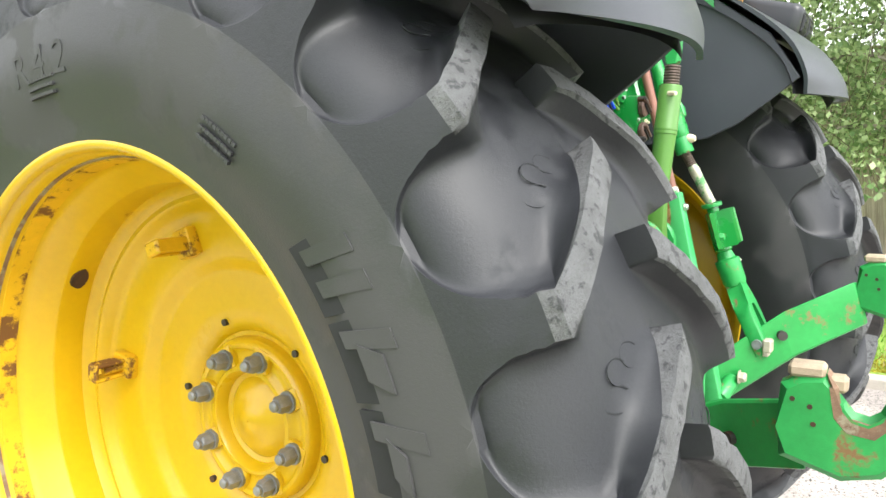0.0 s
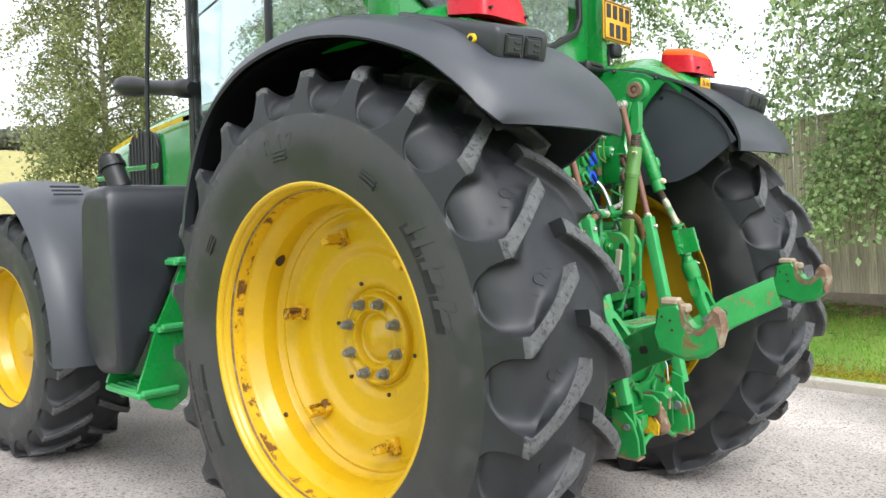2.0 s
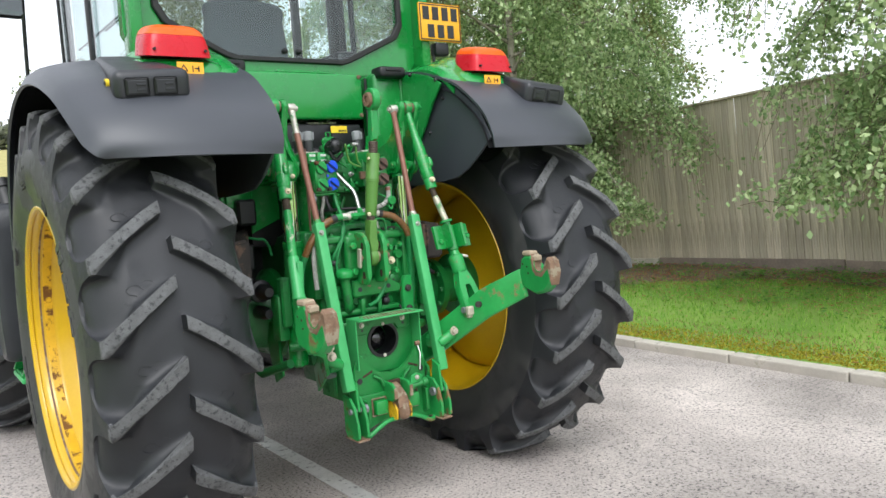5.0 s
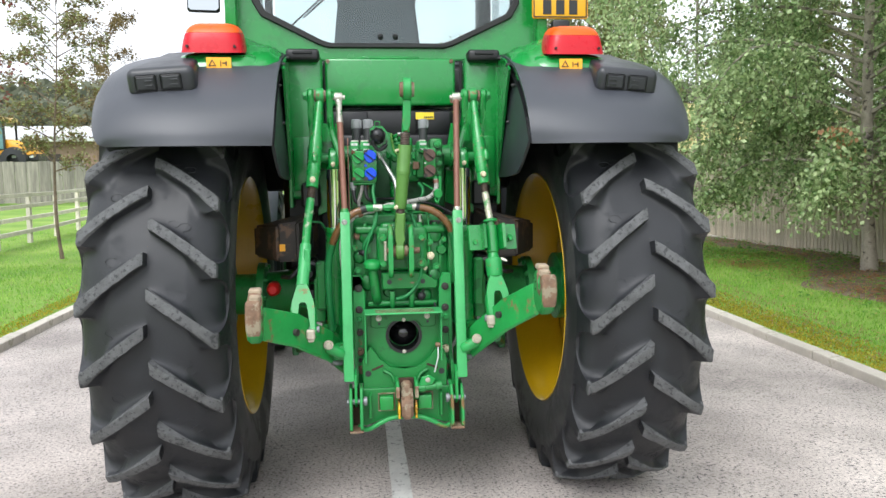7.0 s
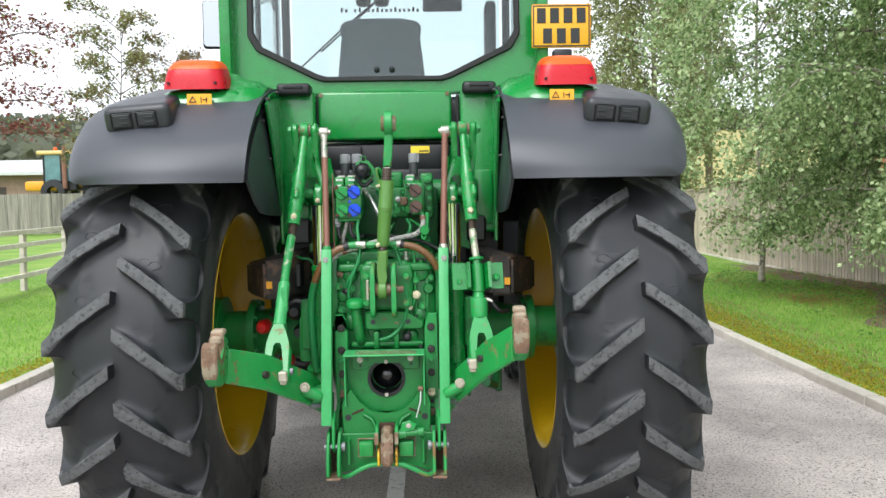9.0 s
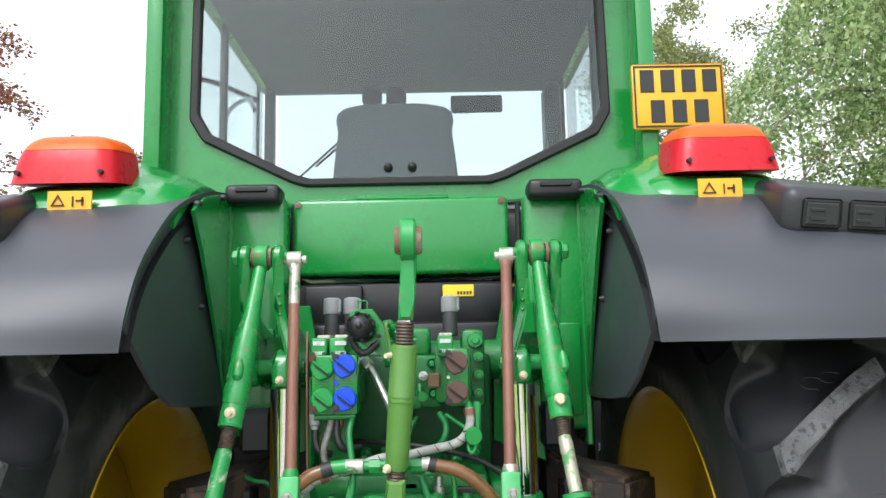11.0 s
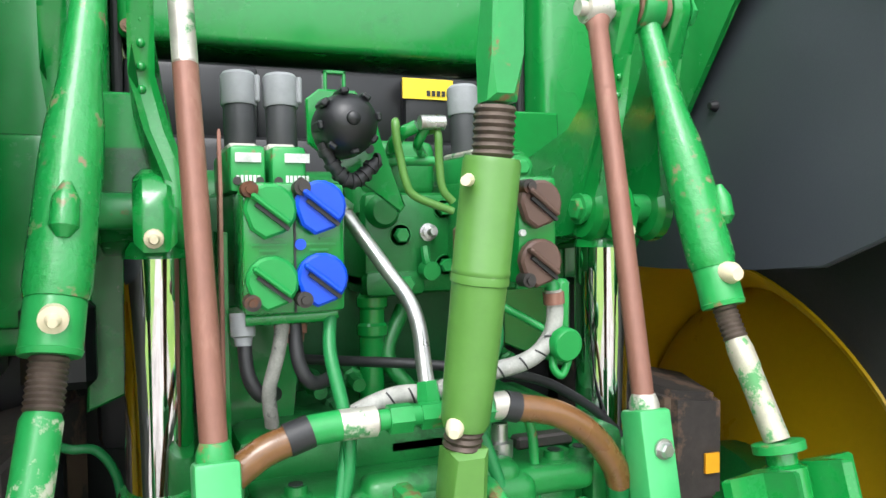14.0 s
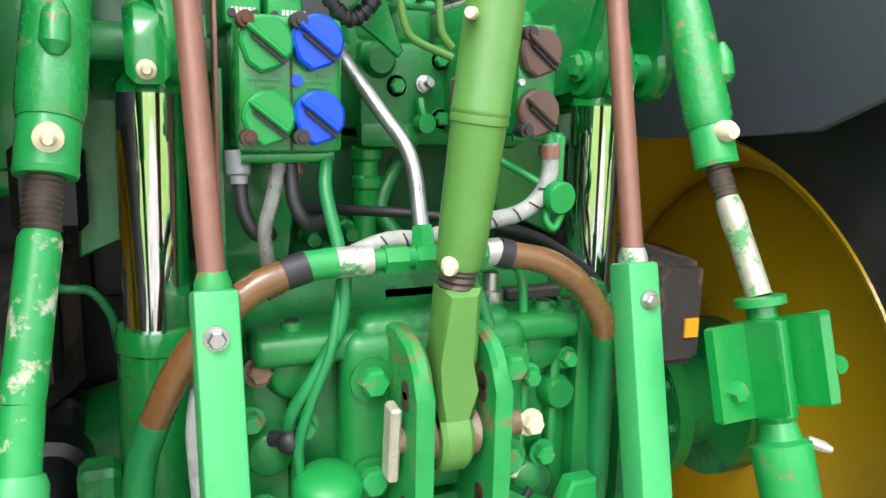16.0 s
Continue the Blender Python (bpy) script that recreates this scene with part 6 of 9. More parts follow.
plate(bm, [(-0.92, 1.30), (-0.985, 1.30), (-1.19, 0.86), (-1.30, 0.57), (-1.22, 0.48), (-1.05, 0.50), (-0.93, 1.10)], 0.018, at_y(1.66), 0.004)
steps = part("cab_steps", bm, green, tractor, "green access steps under the cab door", 35)
steps.matrix_basis = Matrix.Translation((0.09, 0, 0))
for z, x, w in ((0.545, -1.20, 0.20), (0.845, -1.10, 0.18), (1.16, -1.02, 0.16)):
    bm = B()
    box(bm, (x, 1.49, z), (w, 0.36, 0.028), 0.006)
    for i in range(5):
        box(bm, (x - w / 2 + 0.02 + (w - 0.04) * i / 4, 1.49, z + 0.017), (0.010, 0.32, 0.012), 0.002)
    box(bm, (x + 0.01, 1.315, z + 0.012), (w * 0.95, 0.03, 0.03), 0.008)
    part("step_tread", bm, green_faded, steps, smooth=30)
for s in (-1, 1):
    bm = B()
    g = []
    for i in range(25):
        t = i / 24
        a = radians(72 + 112 * t)
        r = 0.87 + 0.09 * t
        row = []
        for j in range(13):
            b = j / 12
            x = 0.80 + 0.57 * b - 0.12 * max(0, 0.25 - t) * b
            lip = 0.035 * max(0, (b - 0.85) / 0.15) ** 2 + 0.03 * max(0, (0.12 - b) / 0.12)
            rr = r - lip + 0.03 * math.sin(math.pi * b)
            row.append(bm.verts.new((s * x, FW[0] + rr * math.cos(a), FW[1] + rr * math.sin(a))))
        g.append(row)
    for i in range(24):
        for j in range(12):
            bm.faces.new((g[i][j], g[i][j + 1], g[i + 1][j + 1], g[i + 1][j]))
    bmesh.ops.recalc_face_normals(bm, faces=bm.faces[:])
    bmesh.ops.solidify(bm, geom=bm.faces[:], thickness=0.01)
    fg = part("front_mudguard", bm, fender_grey, tractor, "dark grey plastic front mudguard", 50)
    bm = B()
    for zz in (0.0, 0.04, 0.08):
        box(bm, (s * 1.10, 2.30 + zz * 0.6, 1.52 + zz * 0.55), (0.16, 0.012, 0.012), 0.003)
    part("moulded_ribs", bm, fender_grey, fg, smooth=30)
    bm = B()
    rod(bm, (s * 0.45, FW[0], 0.95), (s * 1.0, FW[0] - 0.1, 1.45), 0.03)
    part("mudguard_stay", bm, black_plastic, fg, smooth=30)

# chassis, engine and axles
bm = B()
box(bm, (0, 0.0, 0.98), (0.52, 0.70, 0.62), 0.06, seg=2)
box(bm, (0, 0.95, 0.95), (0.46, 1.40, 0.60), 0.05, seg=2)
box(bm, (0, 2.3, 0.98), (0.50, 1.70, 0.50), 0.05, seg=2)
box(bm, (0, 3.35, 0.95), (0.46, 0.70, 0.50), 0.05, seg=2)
part("chassis", bm, shaded_green, tractor, smooth=35)
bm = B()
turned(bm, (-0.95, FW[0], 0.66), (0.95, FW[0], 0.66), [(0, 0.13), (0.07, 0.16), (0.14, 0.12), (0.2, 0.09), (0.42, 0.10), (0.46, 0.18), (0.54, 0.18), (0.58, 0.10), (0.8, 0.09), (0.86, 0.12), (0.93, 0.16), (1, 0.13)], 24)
part("front_axle", bm, shaded_green, tractor, smooth=40)
for s in (-1, 1):
    bm = B()
    turned(bm, (s * 0.22, 0, AX), (s * 0.90, 0, AX), [(0, 0.22), (0.10, 0.21), (0.14, 0.17), (0.45, 0.12), (0.62, 0.105), (0.63, 0.155), (0.68, 0.155), (0.69, 0.10), (0.86, 0.10), (0.87, 0.17), (1, 0.17)], 32)
    axle = part("rear_axle", bm, green_cast, tractor, "green cast rear axle housing", 35)
    for a in range(10):
        t = 2 * math.pi * a / 10
        bm = B()
        hexbolt(bm, (s * 0.648, -0.135 * math.cos(t), AX + 0.135 * math.sin(t)), (-s, 0, 0), 0.013, 0.016)
        part("flange_bolt", bm, green_cast, axle, smooth=25)
    # dark bracket box above the axle
    bm = B()
    foot = [(0.38, -0.05), (0.465, -0.275), (0.560, -0.282), (0.700, -0.02)]
    lo = [bm.verts.new((s * x, y, 1.10)) for x, y in foot]
    hi = [bm.verts.new((s * x, y, z)) for (x, y), z in zip(foot, (1.33, 1.285, 1.275, 1.25))]
    for a_ in range(4):
        b_ = (a_ + 1) % 4
        bm.faces.new((lo[a_], lo[b_], hi[b_], hi[a_]))
    bm.faces.new(lo)
    bm.faces.new(hi)
    bmesh.ops.bevel(bm, geom=bm.edges[:], offset=0.012, segments=2, affect="EDGES")
    bmesh.ops.recalc_face_normals(bm, faces=bm.faces[:])
    bk = part("wing_bracket", bm, dusty_box, tractor, "dark rust-flecked steel bracket box", 30)
    bm = B()
    box(bm, (s * 0.537, -0.285, 1.167), (0.026, 0.005, 0.032), 0, Matrix.Rotation(s * radians(-4), 4, "Z"))
    st = part("warning_sticker", bm, sticker_amber, bk, "small yellow warning sticker", 0)
    bm = B()
    box(bm, (s * 0.41, -0.10, 1.40), (0.09, 0.10, 0.12), 0.012)
    part("wiring_block", bm, black_plastic, tractor, "black wiring block under the cab", 30)
    bm = B()
    box(bm, (s * 0.42, -0.08, 1.02), (0.06, 0.08, 0.16), 0.01)
    part("wiring_block", bm, black_plastic, tractor, "black wiring block under the cab", 30)
    bm = B()
    hose(bm, [(s * 0.46, -0.22, 1.08), (s * 0.50, -0.26, 1.03), (s * 0.55, -0.20, 1.02)], 0.010)
    part("wiring_loom", bm, hose_black, tractor, smooth=40)
    for (x, y, z) in ((0.60, -0.16, 0.955), (0.49, -0.20, 0.79)):
        if s == -1:
            bm = B()
            turned(bm, (s * x, y + 0.10, z), (s * x, y - 0.02, z), [(0, 0.03), (0.5, 0.034), (0.9, 0.030), (1, 0.018)], 16)
            part("red_cap", bm, red_plastic, tractor, "red plastic cap", 40)

# -- rear linkage --
NB = (0, -1, 0)


def piece(name, build, material, parent=tractor, label="", smooth=35):
    bm = B()
    build(bm)
    return part(name, bm, material, parent, label, smooth)


def threaded(bm, p0, p1, r, turns):
    prof = []
    for i in range(turns * 2 + 1):
        prof.append((i / (turns * 2), r * (1.0 if i % 2 else 0.88)))
    turned(bm, p0, p1, prof, 16)


def along(p0, p1, f):
    return Vector(p0).lerp(Vector(p1), f)


def flat_eye(bm, c, r, hole, thick, axis="X"):
    """A flat eye with a bushed hole, its hole along x."""
    c = Vector(c)
    lathe_x(bm, [(-thick / 2, hole), (-thick / 2, r * 0.94), (-thick / 2 * 0.8, r), (thick / 2 * 0.8, r), (thick / 2, r * 0.94), (thick / 2, hole)], 28, c)


# transmission rear housing
def housing(bm):
    box(bm, (-0.005, -0.26, 1.02), (0.44, 0.36, 0.50), 0.03, seg=3)
    box(bm, (-0.005, -0.30, 0.74), (0.40, 0.34, 0.30), 0.03, seg=2)
    box(bm, (-0.005, -0.24, 1.285), (0.42, 0.30, 0.07), 0.02, seg=2)


body = piece("transmission_housing", housing, green_cast, label="green cast transmission housing")
piece("housing_flange", lambda bm: box(bm, (-0.005, -0.43, 1.255), (0.40, 0.10, 0.035), 0.012, seg=3), green_cast, body)
for x in (-0.16, 0.15, 0.185):
    piece("flange_stud", lambda bm: turned(bm, (x, -0.455, 1.262), (x, -0.455, 1.284), [(0, 0.018), (0.5, 0.018), (0.6, 0.013), (1, 0.012)], 16), green_cast, body, smooth=30)
    piece("stud_hole", lambda bm: rod(bm, (x, -0.455, 1.2835), (x, -0.455, 1.2855), 0.008, seg=12), ink, body, smooth=0)
for x in (-0.155, 0.125, 0.175):
    piece("casting_rib", lambda bm: box(bm, (x, -0.445, 1.10), (0.016, 0.02, 0.22), 0.006, seg=2), green_cast, body)
for x, z, w in ((-0.155, 1.225, 0.07), (0.150, 1.225, 0.07), (-0.15, 1.02, 0.08), (0.145, 1.045, 0.07), (-0.185, 1.135, 0.06), (0.180, 1.16, 0.05), (0.10, 0.955, 0.07), (-0.06, 0.975, 0.05)):
    piece("casting_boss", lambda bm: turned(bm, (x, -0.42, z), (x, -0.462, z), [(0, w * 0.56), (0.5, w * 0.50), (0.9, w * 0.42), (1, w * 0.36)], 24), green_cast, body, smooth=50)
# mounting block of the top link, with its four large bolts and a drilled flange
piece("link_mount", lambda bm: (box(bm, (0.002, -0.466, 1.172), (0.226, 0.052, 0.200), 0.022, seg=4), box(bm, (0.002, -0.462, 1.262), (0.190, 0.044, 0.050), 0.018, seg=3)), green_cast, body, smooth=45)
piece("mount_flange", lambda bm: plate(bm, [(-0.092, 1.068), (-0.092, 1.000), (-0.080, 0.990), (0.150, 0.990), (0.158, 1.005), (0.158, 1.030), (0.105, 1.045), (0.098, 1.068)], 0.032, at_y(-0.478), 0.007), green_cast, body, smooth=35)
for x in (-0.058, 0.090):
    piece("flange_hole", lambda bm: rod(bm, (x, -0.490, 1.025), (x, -0.4955, 1.025), 0.011, seg=16), ink, body, "dark bolt hole", 0)
for x, z in ((-0.010, 1.036), (0.042, 1.020)):
    piece("rust_chip", lambda bm: plate(bm, [(x - 0.012, z), (x - 0.002, z + 0.005), (x + 0.011, z + 0.002), (x + 0.004, z - 0.005)], 0.002, at_y(-0.495)), rusty, body, "rust patch in the paint", 0)
for x, z in ((-0.082, 1.222), (-0.082, 1.108), (0.086, 1.220), (0.086, 1.106)):
    mb = piece("mount_bolt", lambda bm: hexbolt(bm, (x, -0.495, z), NB, 0.0165, 0.020), green_worn, body, smooth=25)
    piece("bolt_washer", lambda bm: rod(bm, (x, -0.494, z), (x, -0.4985, z), 0.0245, seg=22), green_cast, mb, smooth=0)
for x in (-0.045, 0.040):
    piece("casting_lug", lambda bm: box(bm, (x, -0.465, 0.945), (0.022, 0.06, 0.075), 0.006, seg=2), green_cast, body, smooth=35)
piece("casting_lip", lambda bm: box(bm, (0.0, -0.455, 0.925), (0.31, 0.05, 0.024), 0.008, seg=2), green_cast, body)
for x, y, z, r in ((-0.205, -0.45, 1.175, 0.012), (0.155, -0.46, 1.086, 0.013), (-0.195, -0.46, 1.075, 0.013), (0.19, -0.45, 1.255, 0.011), (0.19, -0.45, 1.205, 0.011), (-0.15, -0.46, 1.165, 0.013), (0.125, -0.47, 1.195, 0.012)):
    piece("casting_bolt", lambda bm: hexbolt(bm, (x, y, z), NB, r, 0.018), green_worn, body, smooth=25)
piece("white_bolt", lambda bm: hexbolt(bm, (0.128, -0.475, 1.136), NB, 0.013, 0.018), pale_pin, body, "pale plastic plug", 25)
piece("copper_plug", lambda bm: hexbolt(bm, (-0.195, -0.452, 1.230), NB, 0.013, 0.014), rusty, body, smooth=25)
piece("rusted_plate", lambda bm: box(bm, (0.0, -0.35, 1.290), (0.07, 0.08, 0.016), 0.003), dark_steel, body, "rusty flat plate on the housing", 20)
piece("rusted_plate", lambda bm: box(bm, (0.165, -0.37, 1.280), (0.08, 0.08, 0.016), 0.003), dark_steel, body, "rusty flat plate on the housing", 20)

# oil filler with green dome cap
piece("filler_tube", lambda bm: hose(bm, [(-0.112, -0.42, 0.92), (-0.114, -0.475, 0.945), (-0.122, -0.490, 1.01), (-0.130, -0.492, 1.090)], 0.022, seg=16), green_cast, body)
piece("filler_cap", lambda bm: turned(bm, (-0.131, -0.492, 1.082), (-0.131, -0.500, 1.126), [(0, 0.026), (0.2, 0.030), (0.3, 0.038), (0.7, 0.0385), (0.9, 0.031), (1, 0.012)], 28), cap_green, body, "green domed filler cap", 50)

# side plates with dark bolt heads, PTO guard
for s in (-1, 1):
    x = s * 0.190 - 0.003
    pl = piece("side_plate", lambda bm: plate(bm, [(x - 0.026, 0.575), (x + 0.026, 0.575), (x + 0.027, 0.99), (x + s * 0.030, 1.03), (x + s * 0.026, 1.06), (x - s * 0.010, 1.06), (x - s * 0.022, 1.035), (x - 0.027, 0.99)], 0.030, at_y(-0.490), 0.004), green_worn)
    for z in (1.002, 0.908, 0.807):
        piece("plate_bolt", lambda bm: (rod(bm, (x, -0.505, z), (x, -0.508, z), 0.0165, seg=20), turned(bm, (x, -0.508, z), (x, -0.518, z), [(0, 0.0135), (0.8, 0.013), (1, 0.010)], 16)), dark_steel, pl, "dark bolt head", 30)
    piece("plate_nut", lambda bm: hexbolt(bm, (x, -0.506, 0.866), NB, 0.012, 0.014), green_worn, pl, smooth=25)
    piece("plate_washer", lambda bm: (rod(bm, (x, -0.505, 0.722), (x, -0.514, 0.722), 0.018, seg=22), hexbolt(bm, (x, -0.514, 0.722), NB, 0.012, 0.020)), rusty if s == -1 else pale_pin, pl, "worn washer and bolt", 30)
    piece("plate_washer", lambda bm: turned(bm, (x - s * 0.004, -0.505, 0.640), (x - s * 0.004, -0.530, 0.640), [(0, 0.019), (0.6, 0.018), (1, 0.013)], 20), rusty, pl, "rusty pin end", 35)
    piece("plate_hole", lambda bm: rod(bm, (x, -0.505, 0.682), (x, -0.5075, 0.682), 0.010, seg=14), ink, pl, "dark hole", 0)
    # upright frame cheek behind the plate
    piece("hitch_cheek", lambda bm: plate(bm, [(-0.50, 0.93), (-0.40, 0.96), (-0.34, 0.80), (-0.36, 0.56), (-0.60, 0.56), (-0.60, 0.64), (-0.52, 0.70)], 0.014, at_x(s * 0.208), 0.003), green_cast)


def guard(bm):
    n = 48
    out, inn = [], []
    for i in range(n):
        a = 2 * math.pi * i / n
        c, q = math.cos(a), math.sin(a)
        k = 0.158 / max(abs(c), abs(q) * 0.158 / 0.125)
        out.append((-0.003 + c * k, 0.785 + q * k))
        inn.append((-0.002 + 0.074 * c, 0.80 + 0.074 * q))
    ring_plate(bm, out, inn, 0.016, at_y(-0.555))


pto = piece("pto_guard", guard, green_cast, label="green plate round the power take-off")
piece("pto_recess", lambda bm: lathe_x(bm, [(-0.082, 0.0735), (0.070, 0.066), (0.070, 0.072), (-0.082, 0.0790)], 40), black_plastic, pto, "black recess of the power take-off", 40).matrix_basis = Matrix.Translation((-0.002, -0.482, 0.80)) @ Matrix.Rotation(radians(90), 4, "Z")
piece("pto_ring", lambda bm: lathe_x(bm, [(-0.003, 0.066), (-0.003, 0.079), (0.004, 0.079), (0.004, 0.066)], 40), black_plastic, pto).matrix_basis = Matrix.Translation((-0.002, -0.566, 0.80)) @ Matrix.Rotation(radians(90), 4, "Z")
piece("pto_cap", lambda bm: turned(bm, (-0.002, -0.44, 0.798), (-0.002, -0.530, 0.798), [(0, 0.0665), (0.35, 0.064), (0.55, 0.057), (0.72, 0.046), (0.86, 0.033), (0.95, 0.020), (1, 0.003)], 32), gloss_black, pto, "glossy black power take-off cap", 60)
for e in (-1, 1):
    piece("ring_screw", lambda bm: hexbolt(bm, (-0.002, -0.570, 0.80 + 0.070 * e), NB, 0.006, 0.008), worn_silver, pto, "small bright screw", 25)
piece("backing_pad", lambda bm: plate(bm, [(-0.145, 0.900), (-0.145, 0.845), (-0.125, 0.835), (-0.080, 0.838), (-0.068, 0.868), (0.062, 0.868), (0.074, 0.838), (0.120, 0.835), (0.138, 0.845), (0.138, 0.900)], 0.012, at_y(-0.566), 0.003), green_cast, pto, smooth=30)
for x, z in ((-0.110, 0.880), (0.100, 0.884)):
    piece("guard_bolt", lambda bm: hexbolt(bm, (x, -0.571, z), NB, 0.0095, 0.012), worn_silver, pto, "bright bolt head", 25)
    piece("guard_hole", lambda bm: rod(bm, (x + 0.002, -0.570, z - 0.024), (x + 0.002, -0.5735, z - 0.024), 0.006, seg=12), ink, pto, "dark hole", 0)
# hood takes the pale green to carry the light on its thin edges
piece("guard_hood", lambda bm: (box(bm, (-0.006, -0.605, 0.914), (0.330, 0.115, 0.007), 0.002), box(bm, (-0.168, -0.590, 0.805), (0.006, 0.080, 0.215), 0.002), box(bm, (0.156, -0.590, 0.805), (0.006, 0.080, 0.215), 0.002)), green_faded, pto, "thin green hood over the power take-off", 30)


def mesh_strip(bm):
    for i in range(16):
        for j in range(4):
            rod(bm, (-0.120 + 0.0155 * i + (0.008 if j % 2 else 0), -0.585 - 0.021 * j, 0.9165), (-0.120 + 0.0155 * i + (0.008 if j % 2 else 0), -0.585 - 0.021 * j, 0.9195), 0.0055, seg=6)


piece("hood_perforation", mesh_strip, rusty, pto, "rusty perforated anti-slip strip", 0)


# pick-up hitch: a saddle plate under the power take-off and a ribbed base below it
def saddle(bm):
    cut = [(0.146 * math.cos(radians(a)) - 0.002, 0.805 + 0.146 * math.sin(radians(a))) for a in range(200, 345, 10)]
    plate(bm, [(-0.182, 0.560), (-0.186, 0.700), (-0.170, 0.742), (-0.150, 0.762)] + cut + [(0.146, 0.762), (0.168, 0.742), (0.182, 0.700), (0.178, 0.560), (0.060, 0.552), (-0.064, 0.552)], 0.016, at_y(-0.602), 0.004)


hitch = piece("pickup_hitch", saddle, green_cast, label="green pick-up hitch frame under the tractor")
piece("base_plate", lambda bm: plate(bm, [(-0.200, 0.585), (0.194, 0.585), (0.200, 0.50), (0.205, 0.430), (0.165, 0.422), (0.105, 0.452), (0.045, 0.468), (-0.052, 0.468), (-0.112, 0.452), (-0.172, 0.422), (-0.212, 0.430), (-0.207, 0.50)], 0.018, at_y(-0.618), 0.004), green_cast, hitch)
piece("hitch_lip", lambda bm: hose(bm, [(-0.207, -0.640, 0.428), (-0.168, -0.66, 0.418), (-0.11, -0.665, 0.448), (-0.055, -0.66, 0.465), (0.048, -0.66, 0.465), (0.103, -0.665, 0.448), (0.161, -0.66, 0.418), (0.200, -0.640, 0.428)], 0.010, seg=10, n=5), green_chipped, hitch, "hitch lip with rust along its edge", 50)
for e in (-1, 1):
    bx = e * 0.082 - 0.003
    blk = piece("hitch_block", lambda bm: box(bm, (bx, -0.640, 0.527), (0.060, 0.040, 0.062), 0.008, seg=2), green, hitch, smooth=35)
    piece("block_frame", lambda bm: ring_plate(bm, [(bx - 0.036, 0.488), (bx + 0.036, 0.488), (bx + 0.036, 0.566), (bx - 0.036, 0.566)], [(bx - 0.032, 0.492), (bx + 0.032, 0.492), (bx + 0.032, 0.562), (bx - 0.032, 0.562)], 0.008, at_y(-0.630)), rusty, blk, "rust-edged seam", 0)
    piece("hitch_brace", lambda bm: hose(bm, [(e * 0.095, -0.612, 0.660), (e * 0.062, -0.620, 0.640), (e * 0.050, -0.625, 0.610)], 0.009, seg=8, n=4), green_cast, hitch, smooth=45)
    piece("side_rib", lambda bm: plate(bm, [(-0.60, 0.575), (-0.66, 0.565), (-0.665, 0.47), (-0.62, 0.45)], 0.012, at_x(e * 0.152 - 0.003), 0.003), green_cast, hitch, smooth=30)
    piece("hitch_slot", lambda bm: box(bm, (e * 0.118 - 0.002, -0.6105, 0.672), (0.052, 0.004, 0.009), 0.001, Matrix.Rotation(radians(e * 22), 4, "Y")), rust_and_shade, hitch, "rusty slot", 0)
    piece("plate_hole", lambda bm: turned(bm, (e * 0.158 - 0.002, -0.6095, 0.648), (e * 0.158 - 0.002, -0.6125, 0.648), [(0, 0.013), (1, 0.013)], 18), ink, hitch, "dark round hole", 0)
    piece("hook_cheek", lambda bm: plate(bm, [(-0.605, 0.628), (-0.675, 0.626), (-0.700, 0.605), (-0.700, 0.560), (-0.672, 0.545), (-0.605, 0.545)], 0.015, at_x(e * 0.040 + 0.001), 0.004), green_chipped, hitch, "green cheek plate chipped to rust", 30)
    piece("cheek_face", lambda bm: box(bm, (e * 0.040 + 0.001, -0.7005, 0.585), (0.0155, 0.004, 0.048), 0.001), rusty, hitch, "rubbed rusty edge", 0)
    piece("yellow_catch", lambda bm: plate(bm, [(-0.62, 0.545), (-0.672, 0.540), (-0.695, 0.510), (-0.690, 0.468), (-0.645, 0.462), (-0.62, 0.475)], 0.009, at_x(e * 0.036 + 0.003), 0.002), yellow_rusty, hitch, "worn yellow catch plate", 20)
# dark box between the cheeks: the slot's shade as a colour
piece("slot_back", lambda bm: box(bm, (0.001, -0.622, 0.585), (0.064, 0.012, 0.085), 0.002), rust_and_shade, hitch, "back of the hook slot, coloured dark for shade", 0)
piece("latch_shaft", lambda bm: turned(bm, (0.048, -0.660, 0.590), (0.150, -0.655, 0.598), [(0, 0.020), (0.3, 0.020), (0.32, 0.015), (0.75, 0.015), (0.77, 0.019), (1, 0.018)], 18), green, hitch, smooth=40)
piece("latch_lever", lambda bm: plate(bm, [(0.052, 0.600), (0.112, 0.606), (0.122, 0.630), (0.096, 0.648), (0.064, 0.640)], 0.016, at_y(-0.668), 0.004), green_worn, hitch, smooth=30)
piece("latch_bolt", lambda bm: hexbolt(bm, (0.090, -0.676, 0.628), NB, 0.008, 0.010), worn_silver, hitch, smooth=25)


def hook_shape(bm):
    pts = [(-0.60, 0.618), (-0.640, 0.616), (-0.668, 0.596), (-0.672, 0.560), (-0.680, 0.545), (-0.708, 0.528), (-0.720, 0.500), (-0.712, 0.474), (-0.690, 0.463), (-0.660, 0.466), (-0.640, 0.480), (-0.625, 0.510), (-0.60, 0.53)]
    plate(bm, pts, 0.050, at_x(0.001), 0.014)


